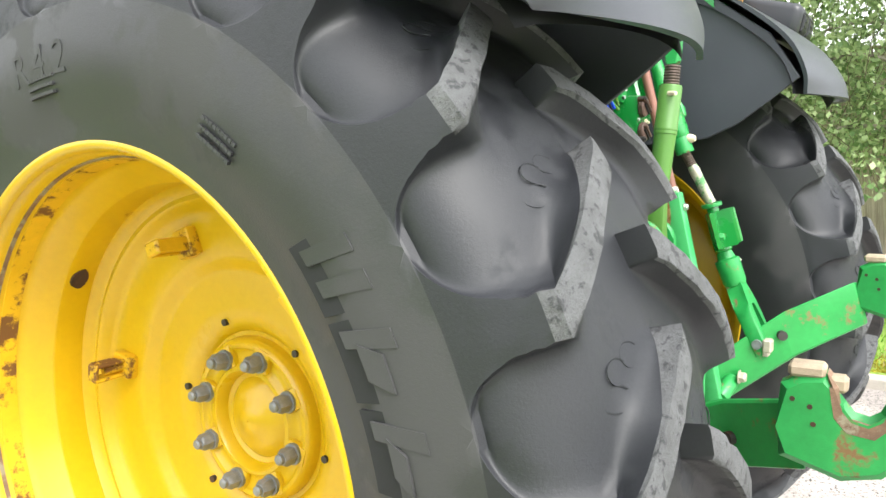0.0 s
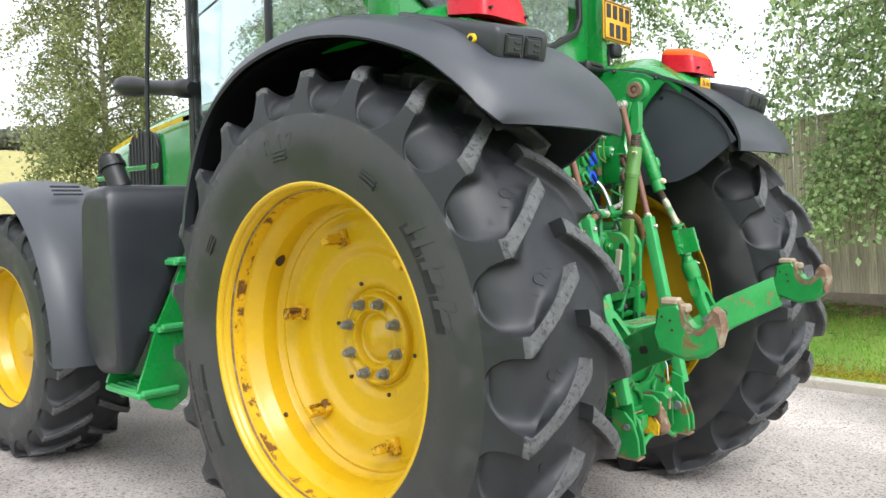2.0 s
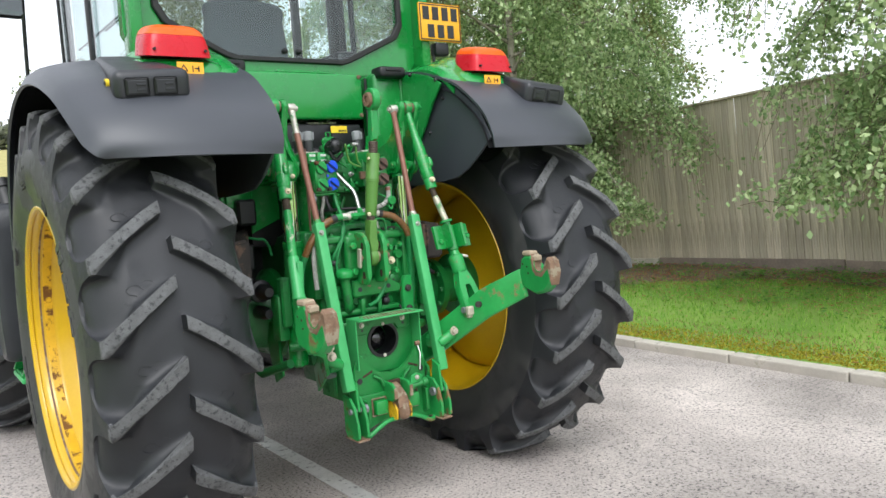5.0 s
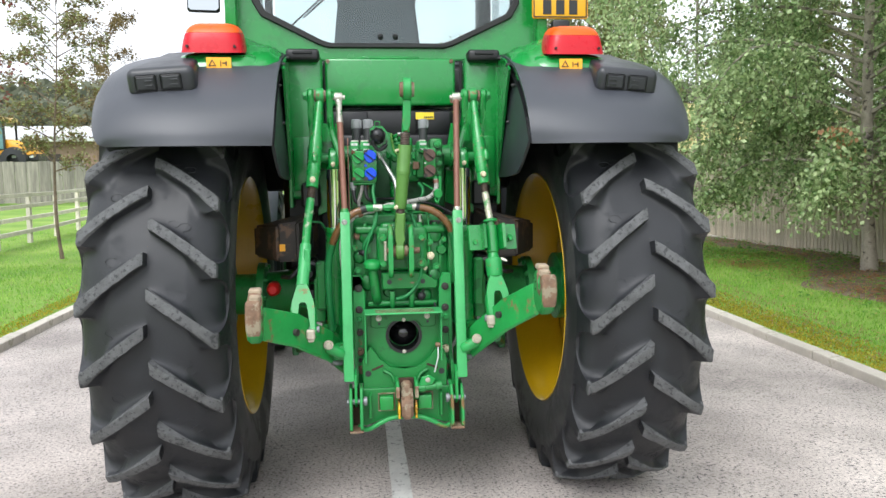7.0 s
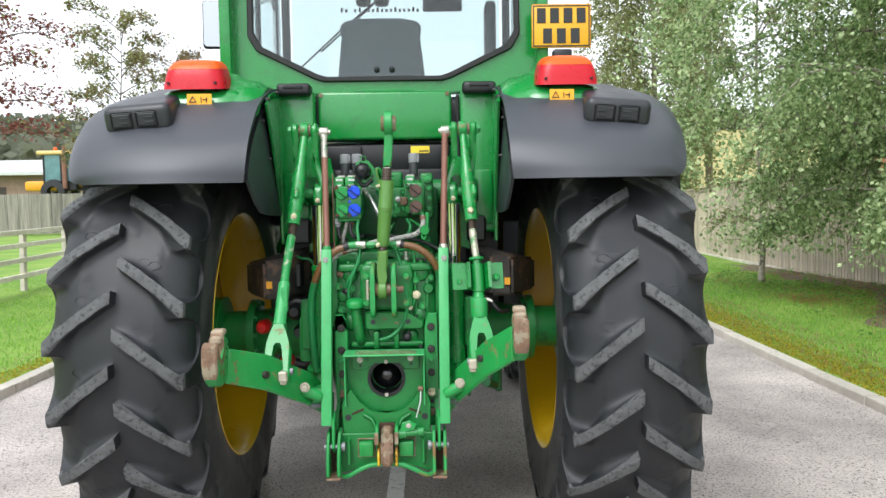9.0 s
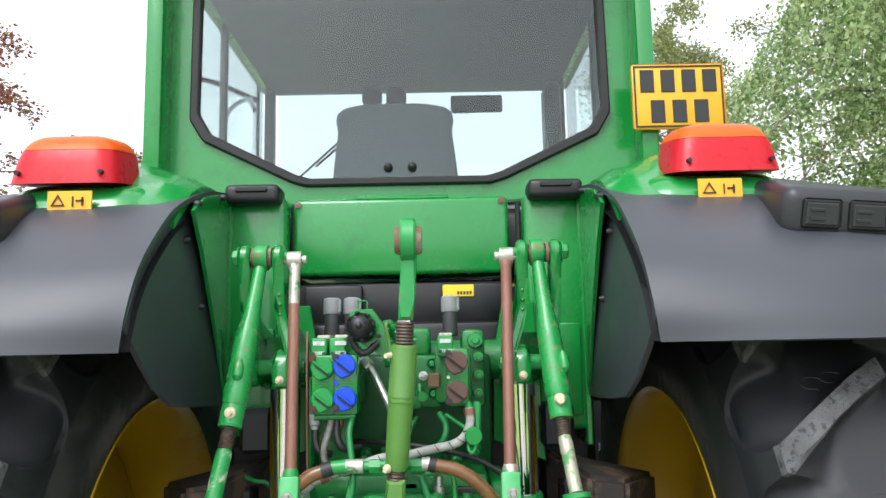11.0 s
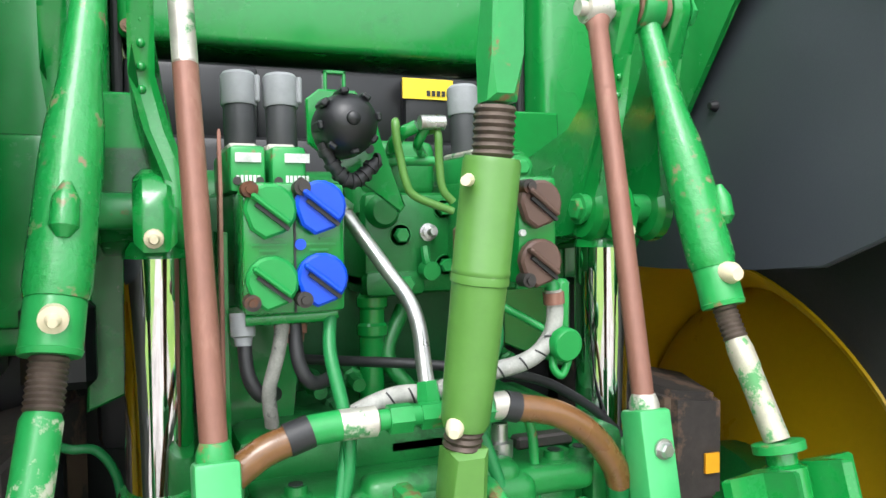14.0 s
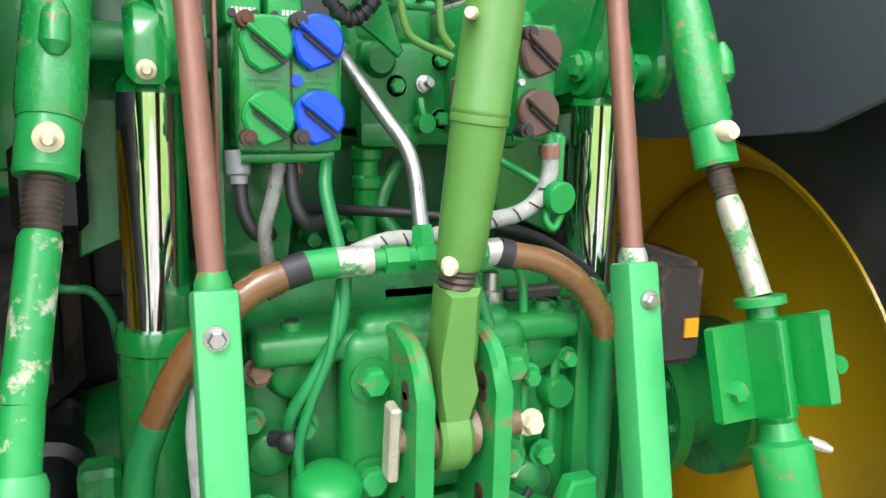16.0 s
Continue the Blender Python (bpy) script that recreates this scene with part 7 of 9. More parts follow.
piece("hitch_hook", hook_shape, rusty, hitch, "rusty hitch hook", 45)
piece("trip_rod", lambda bm: hose(bm, [(0.142, -0.615, 0.765), (0.140, -0.640, 0.72), (0.122, -0.655, 0.655)], 0.0035, smooth=False), steel, hitch, "thin bright trip rod", 30)
piece("trip_nut", lambda bm: rod(bm, (0.132, -0.615, 0.765), (0.152, -0.62, 0.765), 0.010), rusty, hitch, smooth=30)
for s in (-1, 1):
    for dx in (-0.020, 0.024):
        piece("clevis_plate", lambda bm: plate(bm, [(-0.60, 0.605), (-0.655, 0.600), (-0.690, 0.565), (-0.712, 0.50), (-0.716, 0.440), (-0.700, 0.426), (-0.620, 0.426), (-0.60, 0.45)], 0.013, at_x(s * (0.212 + dx)), 0.003), green_chipped, hitch, "green clevis plate rusted along its edge", 25)
    piece("clevis_foot", lambda bm: box(bm, (s * 0.214, -0.655, 0.424), (0.058, 0.115, 0.010), 0.003), rusty, hitch, "rusty foot of the clevis", 20)
    # dark box gives the gap between the plates its shade
    piece("clevis_back", lambda bm: box(bm, (s * 0.214, -0.628, 0.51), (0.030, 0.010, 0.16), 0.0), rust_and_shade, hitch, "dark sheet for the shade inside the clevis", 0)
    piece("clevis_pin", lambda bm: (rod(bm, (s * 0.170, -0.668, 0.545), (s * 0.252, -0.668, 0.545), 0.012), rod(bm, (s * 0.168, -0.668, 0.545), (s * 0.180, -0.668, 0.545), 0.019)), grey_bolt, hitch)

# lift rods of the hitch: rusty rod running into a square green tube
for s in (-1, 1):
    xt, xb = s * 0.262, s * 0.2405
    top, mid, low = Vector((xt, -0.374, 1.838)), Vector((s * 0.245, -0.504, 1.335)), Vector((xb - 0.001, -0.660, 0.630))
    d = (mid - top)
    rd = piece("hitch_rod", lambda bm: rod(bm, along(top, mid, 0.22), mid, 0.0135, seg=18), rust_rod, label="brown rusted lift rod", smooth=40)
    piece("rod_end", lambda bm: turned(bm, top, along(top, mid, 0.225), [(0, 0.010), (0.15, 0.017), (0.25, 0.0135), (1, 0.0135)], 18), worn_silver if s == -1 else rust_rod, rd, smooth=40)
    piece("rod_eye", lambda bm: (flat_eye(bm, top, 0.021, 0.008, 0.034), rod(bm, top - Vector((s * 0.028, 0, 0)), top + Vector((s * 0.040, 0, 0)), 0.011)), worn_silver, rd, "worn rod eye on its pin", 35)
    rot = (low - mid).to_track_quat("-Z", "Y").to_matrix().to_4x4()
    c = (mid + low) / 2
    tb = piece("square_tube", lambda bm: box(bm, c, (0.043, 0.045, (low - mid).length), 0.005, rot, 2), green_faded, label="pale green square tube of the hitch lift", smooth=30)
    piece("tube_collar", lambda bm: turned(bm, mid + Vector((0, 0, -0.004)), mid + Vector((0, 0.002, 0.018)), [(0, 0.018), (0.5, 0.018), (1, 0.014)], 16), green_worn if s == -1 else worn_silver, tb)
    piece("tube_bolt", lambda bm: hexbolt(bm, (s * 0.247, -0.536, 1.296), NB, 0.009, 0.012), steel, tb, smooth=25)
    piece("tube_foot", lambda bm: plate(bm, [(-0.675, 0.66), (-0.625, 0.68), (-0.61, 0.53), (-0.65, 0.515), (-0.69, 0.545)], 0.012, at_x(s * 0.214), 0.003), green_worn, tb)

# lift arms on the cross shaft
piece("rocker_shaft", lambda bm: turned(bm, (-0.42, -0.10, 1.58), (0.42, -0.10, 1.58), [(0, 0.05), (0.02, 0.065), (0.18, 0.065), (0.19, 0.055), (0.81, 0.055), (0.82, 0.065), (0.98, 0.065), (1, 0.05)], 28), green_cast)
AE = (-0.374, 1.845)


def lift_arm(bm, x, bend):
    """A forged arm: an eye above, a lobe round the cylinder pin and a root on the shaft."""
    o = [(AE[0] + 0.032 * math.cos(radians(a)), AE[1] + 0.032 * math.sin(radians(a))) for a in range(200, -30, -15)]
    o += [(-0.325, 1.775), (-0.305, 1.72), (-0.265, 1.685), (-0.17, 1.66), (-0.07, 1.645), (-0.045, 1.58), (-0.075, 1.505), (-0.19, 1.515), (-0.27, 1.54)]
    o += [(-0.352 + 0.046 * math.cos(radians(a)), 1.574 + 0.046 * math.sin(radians(a))) for a in range(320, 130, -18)]
    o += [(-0.366, 1.66), (-0.362, 1.72), (-0.380, 1.78)]
    plate(bm, o, 0.027, at_x(x), 0.007)
    for v in bm.verts:
        v.co.x += bend * max(0.0, min(1.0, (1.70 - v.co.z) / 0.10))


for s in (-1, 1):
    ar = piece("lift_arm", lambda bm: lift_arm(bm, s * 0.301, -s * 0.036), green, label="glossy green forged lift arm", smooth=40)
    piece("lift_arm", lambda bm: lift_arm(bm, s * 0.384, -s * 0.020), green, label="glossy green forged lift arm", smooth=40)
    piece("arm_web", lambda bm: plate(bm, [(-0.08, 1.51), (-0.20, 1.53), (-0.26, 1.57), (-0.26, 1.65), (-0.10, 1.635)], 0.10, at_x(s * 0.318), 0.012), green, ar)
    for k in range(5):
        piece("casting_pip", lambda bm: ball(bm, (s * 0.301, -0.378 + 0.004 * k, 1.80 - 0.024 * k), 0.0055, 8), green, ar, smooth=60)
    piece("arm_pin", lambda bm: rod(bm, (s * 0.275, AE[0], AE[1]), (s * 0.405, AE[0], AE[1]), 0.014), green_worn, ar)
    piece("pin_nut", lambda bm: hexbolt(bm, (s * 0.399, AE[0], AE[1]), (s, 0, 0), 0.020, 0.018), green_worn, ar)
    for x in (0.322, 0.363):
        piece("pin_washer", lambda bm: rod(bm, (s * x - 0.004, AE[0], AE[1]), (s * x + 0.004, AE[0], AE[1]), 0.025), rusty, ar)
    # hydraulic lift cylinder
    cx = s * 0.291
    cy = piece("lift_cylinder", lambda bm: turned(bm, (cx + s * 0.012, -0.325, 0.70), (cx, -0.342, 1.262), [(0, 0.03), (0.02, 0.044), (0.95, 0.044), (0.955, 0.047), (0.985, 0.047), (1, 0.043)], 30), green, label="green hydraulic lift cylinder", smooth=35)
    piece("piston_rod", lambda bm: rod(bm, (cx, -0.342, 1.255), (cx - s * 0.002, -0.345, 1.525), 0.0365, seg=40), chrome, cy, "bright chromed piston rod", 50)
    piece("cylinder_head", lambda bm: turned(bm, (cx - s * 0.002, -0.345, 1.522), (cx - s * 0.002, -0.345, 1.54), [(0, 0.037), (0.5, 0.036), (1, 0.030)], 24), green, cy)
    piece("cylinder_eye", lambda bm: plate(bm, [(-0.304, 1.53), (-0.400, 1.53), (-0.402, 1.575)] + [(-0.352 + 0.050 * math.cos(radians(a)), 1.575 + 0.045 * math.sin(radians(a))) for a in range(170, -10, -20)] + [(-0.300, 1.57)], 0.044, at_x(cx), 0.010), green, cy, smooth=45)
    piece("grease_plug", lambda bm: turned(bm, (cx + s * 0.002, -0.396, 1.545), (cx + s * 0.002, -0.414, 1.543), [(0, 0.011), (0.5, 0.010), (0.6, 0.006), (1, 0.004)], 12), pale_pin, cy, "pale grease nipple")
    piece("cylinder_pin", lambda bm: rod(bm, (s * 0.248, -0.352, 1.574), (s * 0.392, -0.352, 1.574), 0.020), green_worn, cy)
    piece("pin_head", lambda bm: hexbolt(bm, (s * 0.250, -0.352, 1.574), (-s, 0, 0), 0.016, 0.010), green_worn, cy, smooth=25)
    piece("pin_head", lambda bm: hexbolt(bm, (s * 0.380, -0.352, 1.574), (s, 0, 0), 0.018, 0.016), rusty, cy, smooth=25)
# lift links
TL, FL = Vector((-0.343, AE[0], AE[1])), Vector((-0.382, -0.505, 1.445))
ML = along(TL, FL, 0.88)
BODY = [(0, 0.012), (0.06, 0.0155), (0.25, 0.0175), (0.42, 0.0205), (0.54, 0.0265), (0.62, 0.0285), (0.93, 0.0295), (0.97, 0.0295), (1, 0.027)]
link = piece("lift_link", lambda bm: turned(bm, TL, ML, BODY, 24), green_hammered, label="green adjustable lift link with chipped paint", smooth=40)
piece("link_collar", lambda bm: turned(bm, ML, FL, [(0, 0.0255), (0.06, 0.0265), (0.88, 0.0265), (0.9, 0.0275), (1, 0.026)], 24), green_worn, link, smooth=40)
piece("link_eye", lambda bm: flat_eye(bm, TL, 0.033, 0.010, 0.032), green_worn, link)
q_ = along(TL, FL, 0.68)
piece("link_stop", lambda bm: turned(bm, q_ + Vector((0.004, -0.024, 0.026)), q_ + Vector((0.0, -0.036, -0.024)), [(0, 0.004), (0.3, 0.012), (0.8, 0.013), (1, 0.006)], 12), green_hammered, link)
piece("grease_nipple", lambda bm: turned(bm, (-0.377, -0.515, 1.481), (-0.376, -0.538, 1.478), [(0, 0.0125), (0.5, 0.0125), (0.55, 0.007), (1, 0.004)], 16), pale_pin, link, "pale grease nipple")
P1, P2, P3 = Vector((-0.387, -0.523, 1.40)), Vector((-0.405, -0.572, 1.265)), Vector((-0.424, -0.645, 1.045))
piece("link_thread", lambda bm: threaded(bm, FL, P1, 0.0172, 9), thread_mat, link, "dark greasy screw thread")
piece("link_rod", lambda bm: turned(bm, P1, P2, [(0, 0.015), (0.05, 0.0180), (0.9, 0.0180), (1, 0.0175)], 20), flaked_green, link, smooth=40)
piece("rubbed_rod", lambda bm: rod(bm, P2, along(P2, P3, 0.25), 0.0175, seg=20), flaked_green, link, "paint rubbed to bare metal", 40)
piece("link_tube", lambda bm: (turned(bm, along(P2, P3, 0.24), P3, [(0, 0.020), (0.05, 0.0235), (0.9, 0.025), (1, 0.027)], 20), box(bm, along(P2, P3, 0.55) + Vector((0.012, -0.017, 0)), (0.026, 0.018, 0.10), 0.005)), green_faded, link, smooth=40)
R0, R2 = Vector((0.338, AE[0], AE[1])), Vector((0.366, -0.500, 1.450))
R1 = along(R0, R2, 0.88)
rlink = piece("lift_link", lambda bm: turned(bm, R0, R1, BODY, 24), green_hammered, label="green adjustable lift link with a clamp block", smooth=40)
piece("link_collar", lambda bm: turned(bm, R1, R2, [(0, 0.0255), (0.06, 0.0265), (0.88, 0.0265), (0.9, 0.0275), (1, 0.026)], 24), green_worn, rlink, smooth=40)
piece("link_eye", lambda bm: flat_eye(bm, R0, 0.033, 0.010, 0.032), green_worn, rlink)
q_ = along(R0, R2, 0.68)
piece("link_stop", lambda bm: turned(bm, q_ + Vector((0.020, -0.018, 0.026)), q_ + Vector((0.024, -0.026, -0.024)), [(0, 0.004), (0.3, 0.012), (0.8, 0.013), (1, 0.006)], 12), green_hammered, rlink)
piece("grease_nipple", lambda bm: turned(bm, (0.362, -0.505, 1.494), (0.361, -0.530, 1.493), [(0, 0.0135), (0.6, 0.0135), (1, 0.008)], 14), pale_pin, rlink, "pale grease nipple")
Q1, Q2, Q3, Q4, Q5 = Vector((0.3675, -0.520, 1.412)), Vector((0.379, -0.575, 1.300)), Vector((0.380, -0.578, 1.288)), Vector((0.384, -0.614, 1.155)), Vector((0.386, -0.650, 1.057))
piece("link_thread", lambda bm: threaded(bm, R2, Q1, 0.0152, 7), thread_mat, rlink, "dark greasy screw thread")
piece("link_rod", lambda bm: turned(bm, Q1, Q2, [(0, 0.014), (0.1, 0.0158), (0.3, 0.0158), (0.32, 0.0150), (1, 0.0150)], 20), flaked_bare, rlink, "rod rubbed to bare metal", 40)
piece("link_collar", lambda bm: turned(bm, Q2, Q3, [(0, 0.024), (0.1, 0.030), (0.9, 0.030), (1, 0.026)], 24), green_worn, rlink)
rotc = (Q4 - Q3).to_track_quat("-Z", "Y").to_matrix().to_4x4()
cc = (Q3 + Q4) / 2
clamp = piece("link_clamp", lambda bm: turned(bm, Q3, Q4, [(0, 0.018), (0.1, 0.018), (0.13, 0.0265), (0.95, 0.0265), (1, 0.022)], 20), green, rlink, smooth=30)
for e in (-1, 1):
    piece("clamp_flange", lambda bm: plate(bm, [(e * 0.024, -0.010), (e * 0.030, 0.004), (e * 0.036, 0.050), (e * 0.048, 0.054), (e * 0.050, 0.014), (e * 0.104, 0.016), (e * 0.106, 0.005), (e * 0.054, 0.0), (e * 0.030, -0.016)], 0.108, Matrix.Translation(cc) @ rotc, 0.003), green, clamp, smooth=30)
for dx, dz in ((-0.076, -0.015), (0.076, 0.0)):
    piece("clamp_bolt", lambda bm: hexbolt(bm, cc + Vector((dx, -0.014, dz)), NB, 0.012, 0.026), green_worn, rlink, smooth=25)
piece("link_tube", lambda bm: turned(bm, Q4, Q5, [(0, 0.022), (0.2, 0.026), (0.25, 0.036), (0.9, 0.034), (1, 0.03)], 20), green_worn, rlink, smooth=40)
piece("link_stop", lambda bm: turned(bm, Q4 + Vector((0.03, -0.02, -0.02)), Q4 + Vector((0.055, -0.035, -0.03)), [(0, 0.006), (0.6, 0.007), (1, 0.004)], 8), worn_silver, rlink)

# forked lower ends and lower arms; the right one hangs a little higher
ARMS = {-1: dict(line=((-0.255, -0.40, 0.645), (-0.318, -0.62, 0.775), (-0.441, -0.85, 0.898), (-0.547, -0.99, 0.955)), pin=(-0.415, -0.762, 0.880), nut=(-0.386, -0.800, 0.868), hole=(-0.448, -0.86, 0.892), hook=(-0.566, -1.043, 0.979), tall=0.885),
        1: dict(line=((0.245, -0.40, 0.645), (0.296, -0.62, 0.780), (0.400, -0.80, 0.922), (0.488, -0.97, 1.015)), pin=(0.391, -0.725, 0.895), nut=(0.350, -0.752, 0.892), hole=(0.388, -0.778, 0.920), hook=(0.502, -1.037, 1.046), tall=0.845)}
FORK = [(-0.050, -0.035), (-0.052, 0.085), (-0.044, 0.115), (-0.028, 0.150), (-0.025, 0.200), (0.025, 0.200), (0.028, 0.150), (0.044, 0.115), (0.052, 0.085), (0.050, -0.035), (0.024, -0.038), (0.022, 0.100), (0.013, 0.118), (-0.013, 0.118), (-0.022, 0.100), (-0.024, -0.038)]
HOOK = [(0.075, -0.060), (0.080, 0.0), (0.075, 0.085), (0.045, 0.105), (0.005, 0.112), (-0.012, 0.09), (-0.012, 0.045), (-0.03, 0.02), (-0.06, 0.012), (-0.085, 0.03), (-0.088, 0.075), (-0.105, 0.10), (-0.125, 0.085), (-0.135, 0.03), (-0.12, -0.035), (-0.08, -0.075), (-0.02, -0.092)]
THROAT = [(0.004, 0.114), (-0.0135, 0.09), (-0.014, 0.045), (-0.03, 0.0215), (-0.06, 0.014), (-0.0845, 0.032), (-0.0865, 0.075), (-0.105, 0.102), (-0.128, 0.085), (-0.138, 0.03), (-0.123, -0.037), (-0.115, -0.01), (-0.118, 0.035), (-0.108, 0.07), (-0.100, 0.028), (-0.07, -0.006), (-0.025, 0.0), (-0.002, 0.03), (0.0, 0.09)]
for s, E0, own in ((-1, P3, link), (1, Q5, rlink)):
    A = ARMS[s]
    pin, nut = Vector(A["pin"]), Vector(A["nut"])
    up = (E0 - pin).normalized()
    deep = Vector((1, 0, 0)).cross(up)
    fm = Matrix(((1, up.x, deep.x, pin.x), (0, up.y, deep.y, pin.y), (0, up.z, deep.z, pin.z), (0, 0, 0, 1)))
    fork = piece("fork", lambda bm: plate(bm, FORK, 0.046, fm, 0.006), green_worn, own, "forked end with chipped green paint", 35)
    piece("fork_pin", lambda bm: rod(bm, pin + Vector((-0.062, 0, 0)), pin + Vector((0.062, 0, 0)), 0.014), grey_bolt, fork)
    piece("locking_block", lambda bm: (box(bm, nut, (0.034, 0.026, 0.040), 0.005), box(bm, nut + Vector((0, 0.004, -0.024)), (0.026, 0.018, 0.016), 0.004)), bare_block, fork, "worn bare metal locking block", 30)

    def arm(bm):
        hgt = (0.052, 0.062, 0.064, 0.060)
        side = Vector((s * 0.011, -0.005, 0))
        vs = []
        for p, h in zip(A["line"], hgt):
            for sgn, up_ in ((-1, -1), (1, -1), (1, 1), (-1, 1)):
                vs.append(bm.verts.new(Vector(p) + side * sgn + Vector((0, 0.25 * h * up_, h * up_))))
        for k in range(3):
            for q in range(4):
                r_ = (q + 1) % 4
                bm.faces.new((vs[4 * k + q], vs[4 * k + r_], vs[4 * k + 4 + r_], vs[4 * k + 4 + q]))
        bm.faces.new((vs[3], vs[2], vs[1], vs[0]))
        bm.faces.new(vs[-4:])
        bmesh.ops.recalc_face_normals(bm, faces=bm.faces[:])
        bmesh.ops.bevel(bm, geom=bm.edges[:], offset=0.004, segments=1, affect="EDGES")

    la = piece("lower_arm", arm, green_arm, label="green lower lift arm with chipped paint", smooth=30)
    hx, hy, hz = A["hole"]
    piece("arm_hole", lambda bm: rod(bm, (hx - 0.018, hy - 0.010 * s, hz), (hx + 0.018, hy + 0.010 * s, hz), 0.014), dark_steel, la, "dark pin hole", 30)
    jx, jy, jz = A["line"][1]
    piece("arm_joint", lambda bm: (turned(bm, (jx + s * 0.02, jy - 0.045, jz + 0.01), (jx - s * 0.055, jy - 0.030, jz - 0.03), [(0, 0.018), (0.15, 0.023), (0.85, 0.023), (1, 0.018)], 18), box(bm, (jx - s * 0.035, jy + 0.03, jz - 0.03), (0.06, 0.09, 0.06), 0.012)), green_worn, la, "worn green joint", 35)
    piece("joint_bolt", lambda bm: hexbolt(bm, (jx + s * 0.004, jy - 0.066, jz + 0.022), NB, 0.015, 0.020), bare_block, la, "pale bolt head", 30)
    piece("joint_bolt", lambda bm: rod(bm, (jx - s * 0.045, jy + 0.02, jz - 0.075), (jx - s * 0.005, jy, jz - 0.070), 0.013), grey_bolt, la)
    # claw hook at the end
    hm = Matrix.Translation(A["hook"]) @ Matrix.Rotation(radians(-s * 4), 4, "Z") @ Matrix.Diagonal((1, 1, A["tall"], 1))
    piece("hook_end", lambda bm: plate(bm, HOOK, 0.052, hm @ YZ, 0.012), green_chipped, la, "claw hook with paint worn to rust", 35)
    piece("hook_throat", lambda bm: plate(bm, THROAT, 0.053, hm @ YZ, 0.006), rusty, la, "rusted hook throat", 35)
    piece("hook_latch", lambda bm: (box(bm, hm @ Vector((0, 0.035, 0.114)), (0.046, 0.058, 0.026), 0.006, hm.to_3x3().to_4x4()), box(bm, hm @ Vector((0, -0.012, 0.092)), (0.038, 0.03, 0.03), 0.006, hm.to_3x3().to_4x4())), rusty_pale, la, "rusty hook latch", 30)
    for y_, z_ in ((0.055, 0.060), (0.028, 0.048), (0.022, 0.015)):
        piece("hook_hole", lambda bm: rod(bm, hm @ Vector((-0.0275, y_, z_)), hm @ Vector((0.0275, y_, z_)), 0.0045, seg=8), rust_and_shade, la)
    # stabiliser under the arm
    st_ = piece("stabiliser", lambda bm: (hose(bm, [(s * 0.52, -0.10, 0.80), (s * 0.47, -0.32, 0.70), (s * 0.42, -0.50, 0.76)], 0.020, smooth=False), box(bm, (s * 0.50, -0.16, 0.70), (0.03, 0.09, 0.12), 0.006)), shaded_green)
    piece("stabiliser_bracket", lambda bm: (plate(bm, [(-0.26, 0.86), (-0.18, 0.90), (-0.14, 0.80), (-0.20, 0.62), (-0.28, 0.66)], 0.014, at_x(s * 0.36), 0.003), box(bm, (s * 0.36, -0.36, 1.00), (0.045, 0.05, 0.22), 0.008)), green_cast, st_)

# top link
eye = Vector((0.028, -0.574, 1.852))
TA, TB, TC, TD = Vector((0.018, -0.574, 1.672)), Vector((0.016, -0.571, 1.622)), Vector((-0.006, -0.548, 1.352)), Vector((-0.008, -0.545, 1.330))
tl = piece("top_link", lambda bm: (turned(bm, TB, TC, [(0, 0.027), (0.02, 0.0290), (0.40, 0.0290), (0.405, 0.0297), (0.42, 0.0297), (0.425, 0.0290), (0.44, 0.0297), (0.455, 0.0297), (0.46, 0.0280), (0.80, 0.0265), (0.97, 0.025), (1, 0.022)], 28)), olive, label="olive green top link standing upright", smooth=35)
piece("link_head", lambda bm: (lathe_x(bm, [(-0.017, 0.026), (-0.017, 0.046), (-0.012, 0.050), (0.012, 0.050), (0.017, 0.046), (0.017, 0.026)], 32, eye),
                               plate(bm, [(0.012, 1.815), (0.047, 1.815), (0.040, 1.72), (0.036, 1.675), (0.004, 1.675), (0.006, 1.72)], 0.036, at_y(-0.574), 0.007)), green_worn, tl, smooth=35)
piece("link_ball", lambda bm: (ball(bm, eye, 0.0285, 20), lathe_x(bm, [(-0.030, 0.016), (-0.030, 0.029), (-0.016, 0.034), (0.016, 0.034), (0.030, 0.029), (0.030, 0.016)], 28, eye)), rusty, tl, "rusty ball joint", 50)
piece("link_thread", lambda bm: threaded(bm, TA, TB, 0.0215, 7), thread_mat, tl, "greasy rusted screw thread")
piece("lower_thread", lambda bm: threaded(bm, TC, TD, 0.0205, 3), thread_mat, tl)
piece("lower_end", lambda bm: (plate(bm, [(-0.028, 1.332), (0.014, 1.332), (0.011, 1.255), (0.004, 1.225), (0.006, 1.18), (-0.030, 1.18), (-0.030, 1.225), (-0.032, 1.255)], 0.042, at_y(-0.548), 0.007)), olive, tl, smooth=35)
piece("lower_eye", lambda bm: (lathe_x(bm, [(-0.018, 0.012), (-0.018, 0.036), (-0.013, 0.040), (0.013, 0.040), (0.018, 0.036), (0.018, 0.012)], 28, (-0.012, -0.538, 1.168))), olive, tl, smooth=35)
piece("link_nipple", lambda bm: turned(bm, (-0.010, -0.575, 1.600), (-0.024, -0.597, 1.598), [(0, 0.007), (1, 0.005)], 10), pale_pin, tl)
piece("link_nipple", lambda bm: turned(bm, (-0.018, -0.555, 1.360), (-0.030, -0.578, 1.355), [(0, 0.010), (0.7, 0.009), (1, 0.005)], 12), pale_pin, tl)
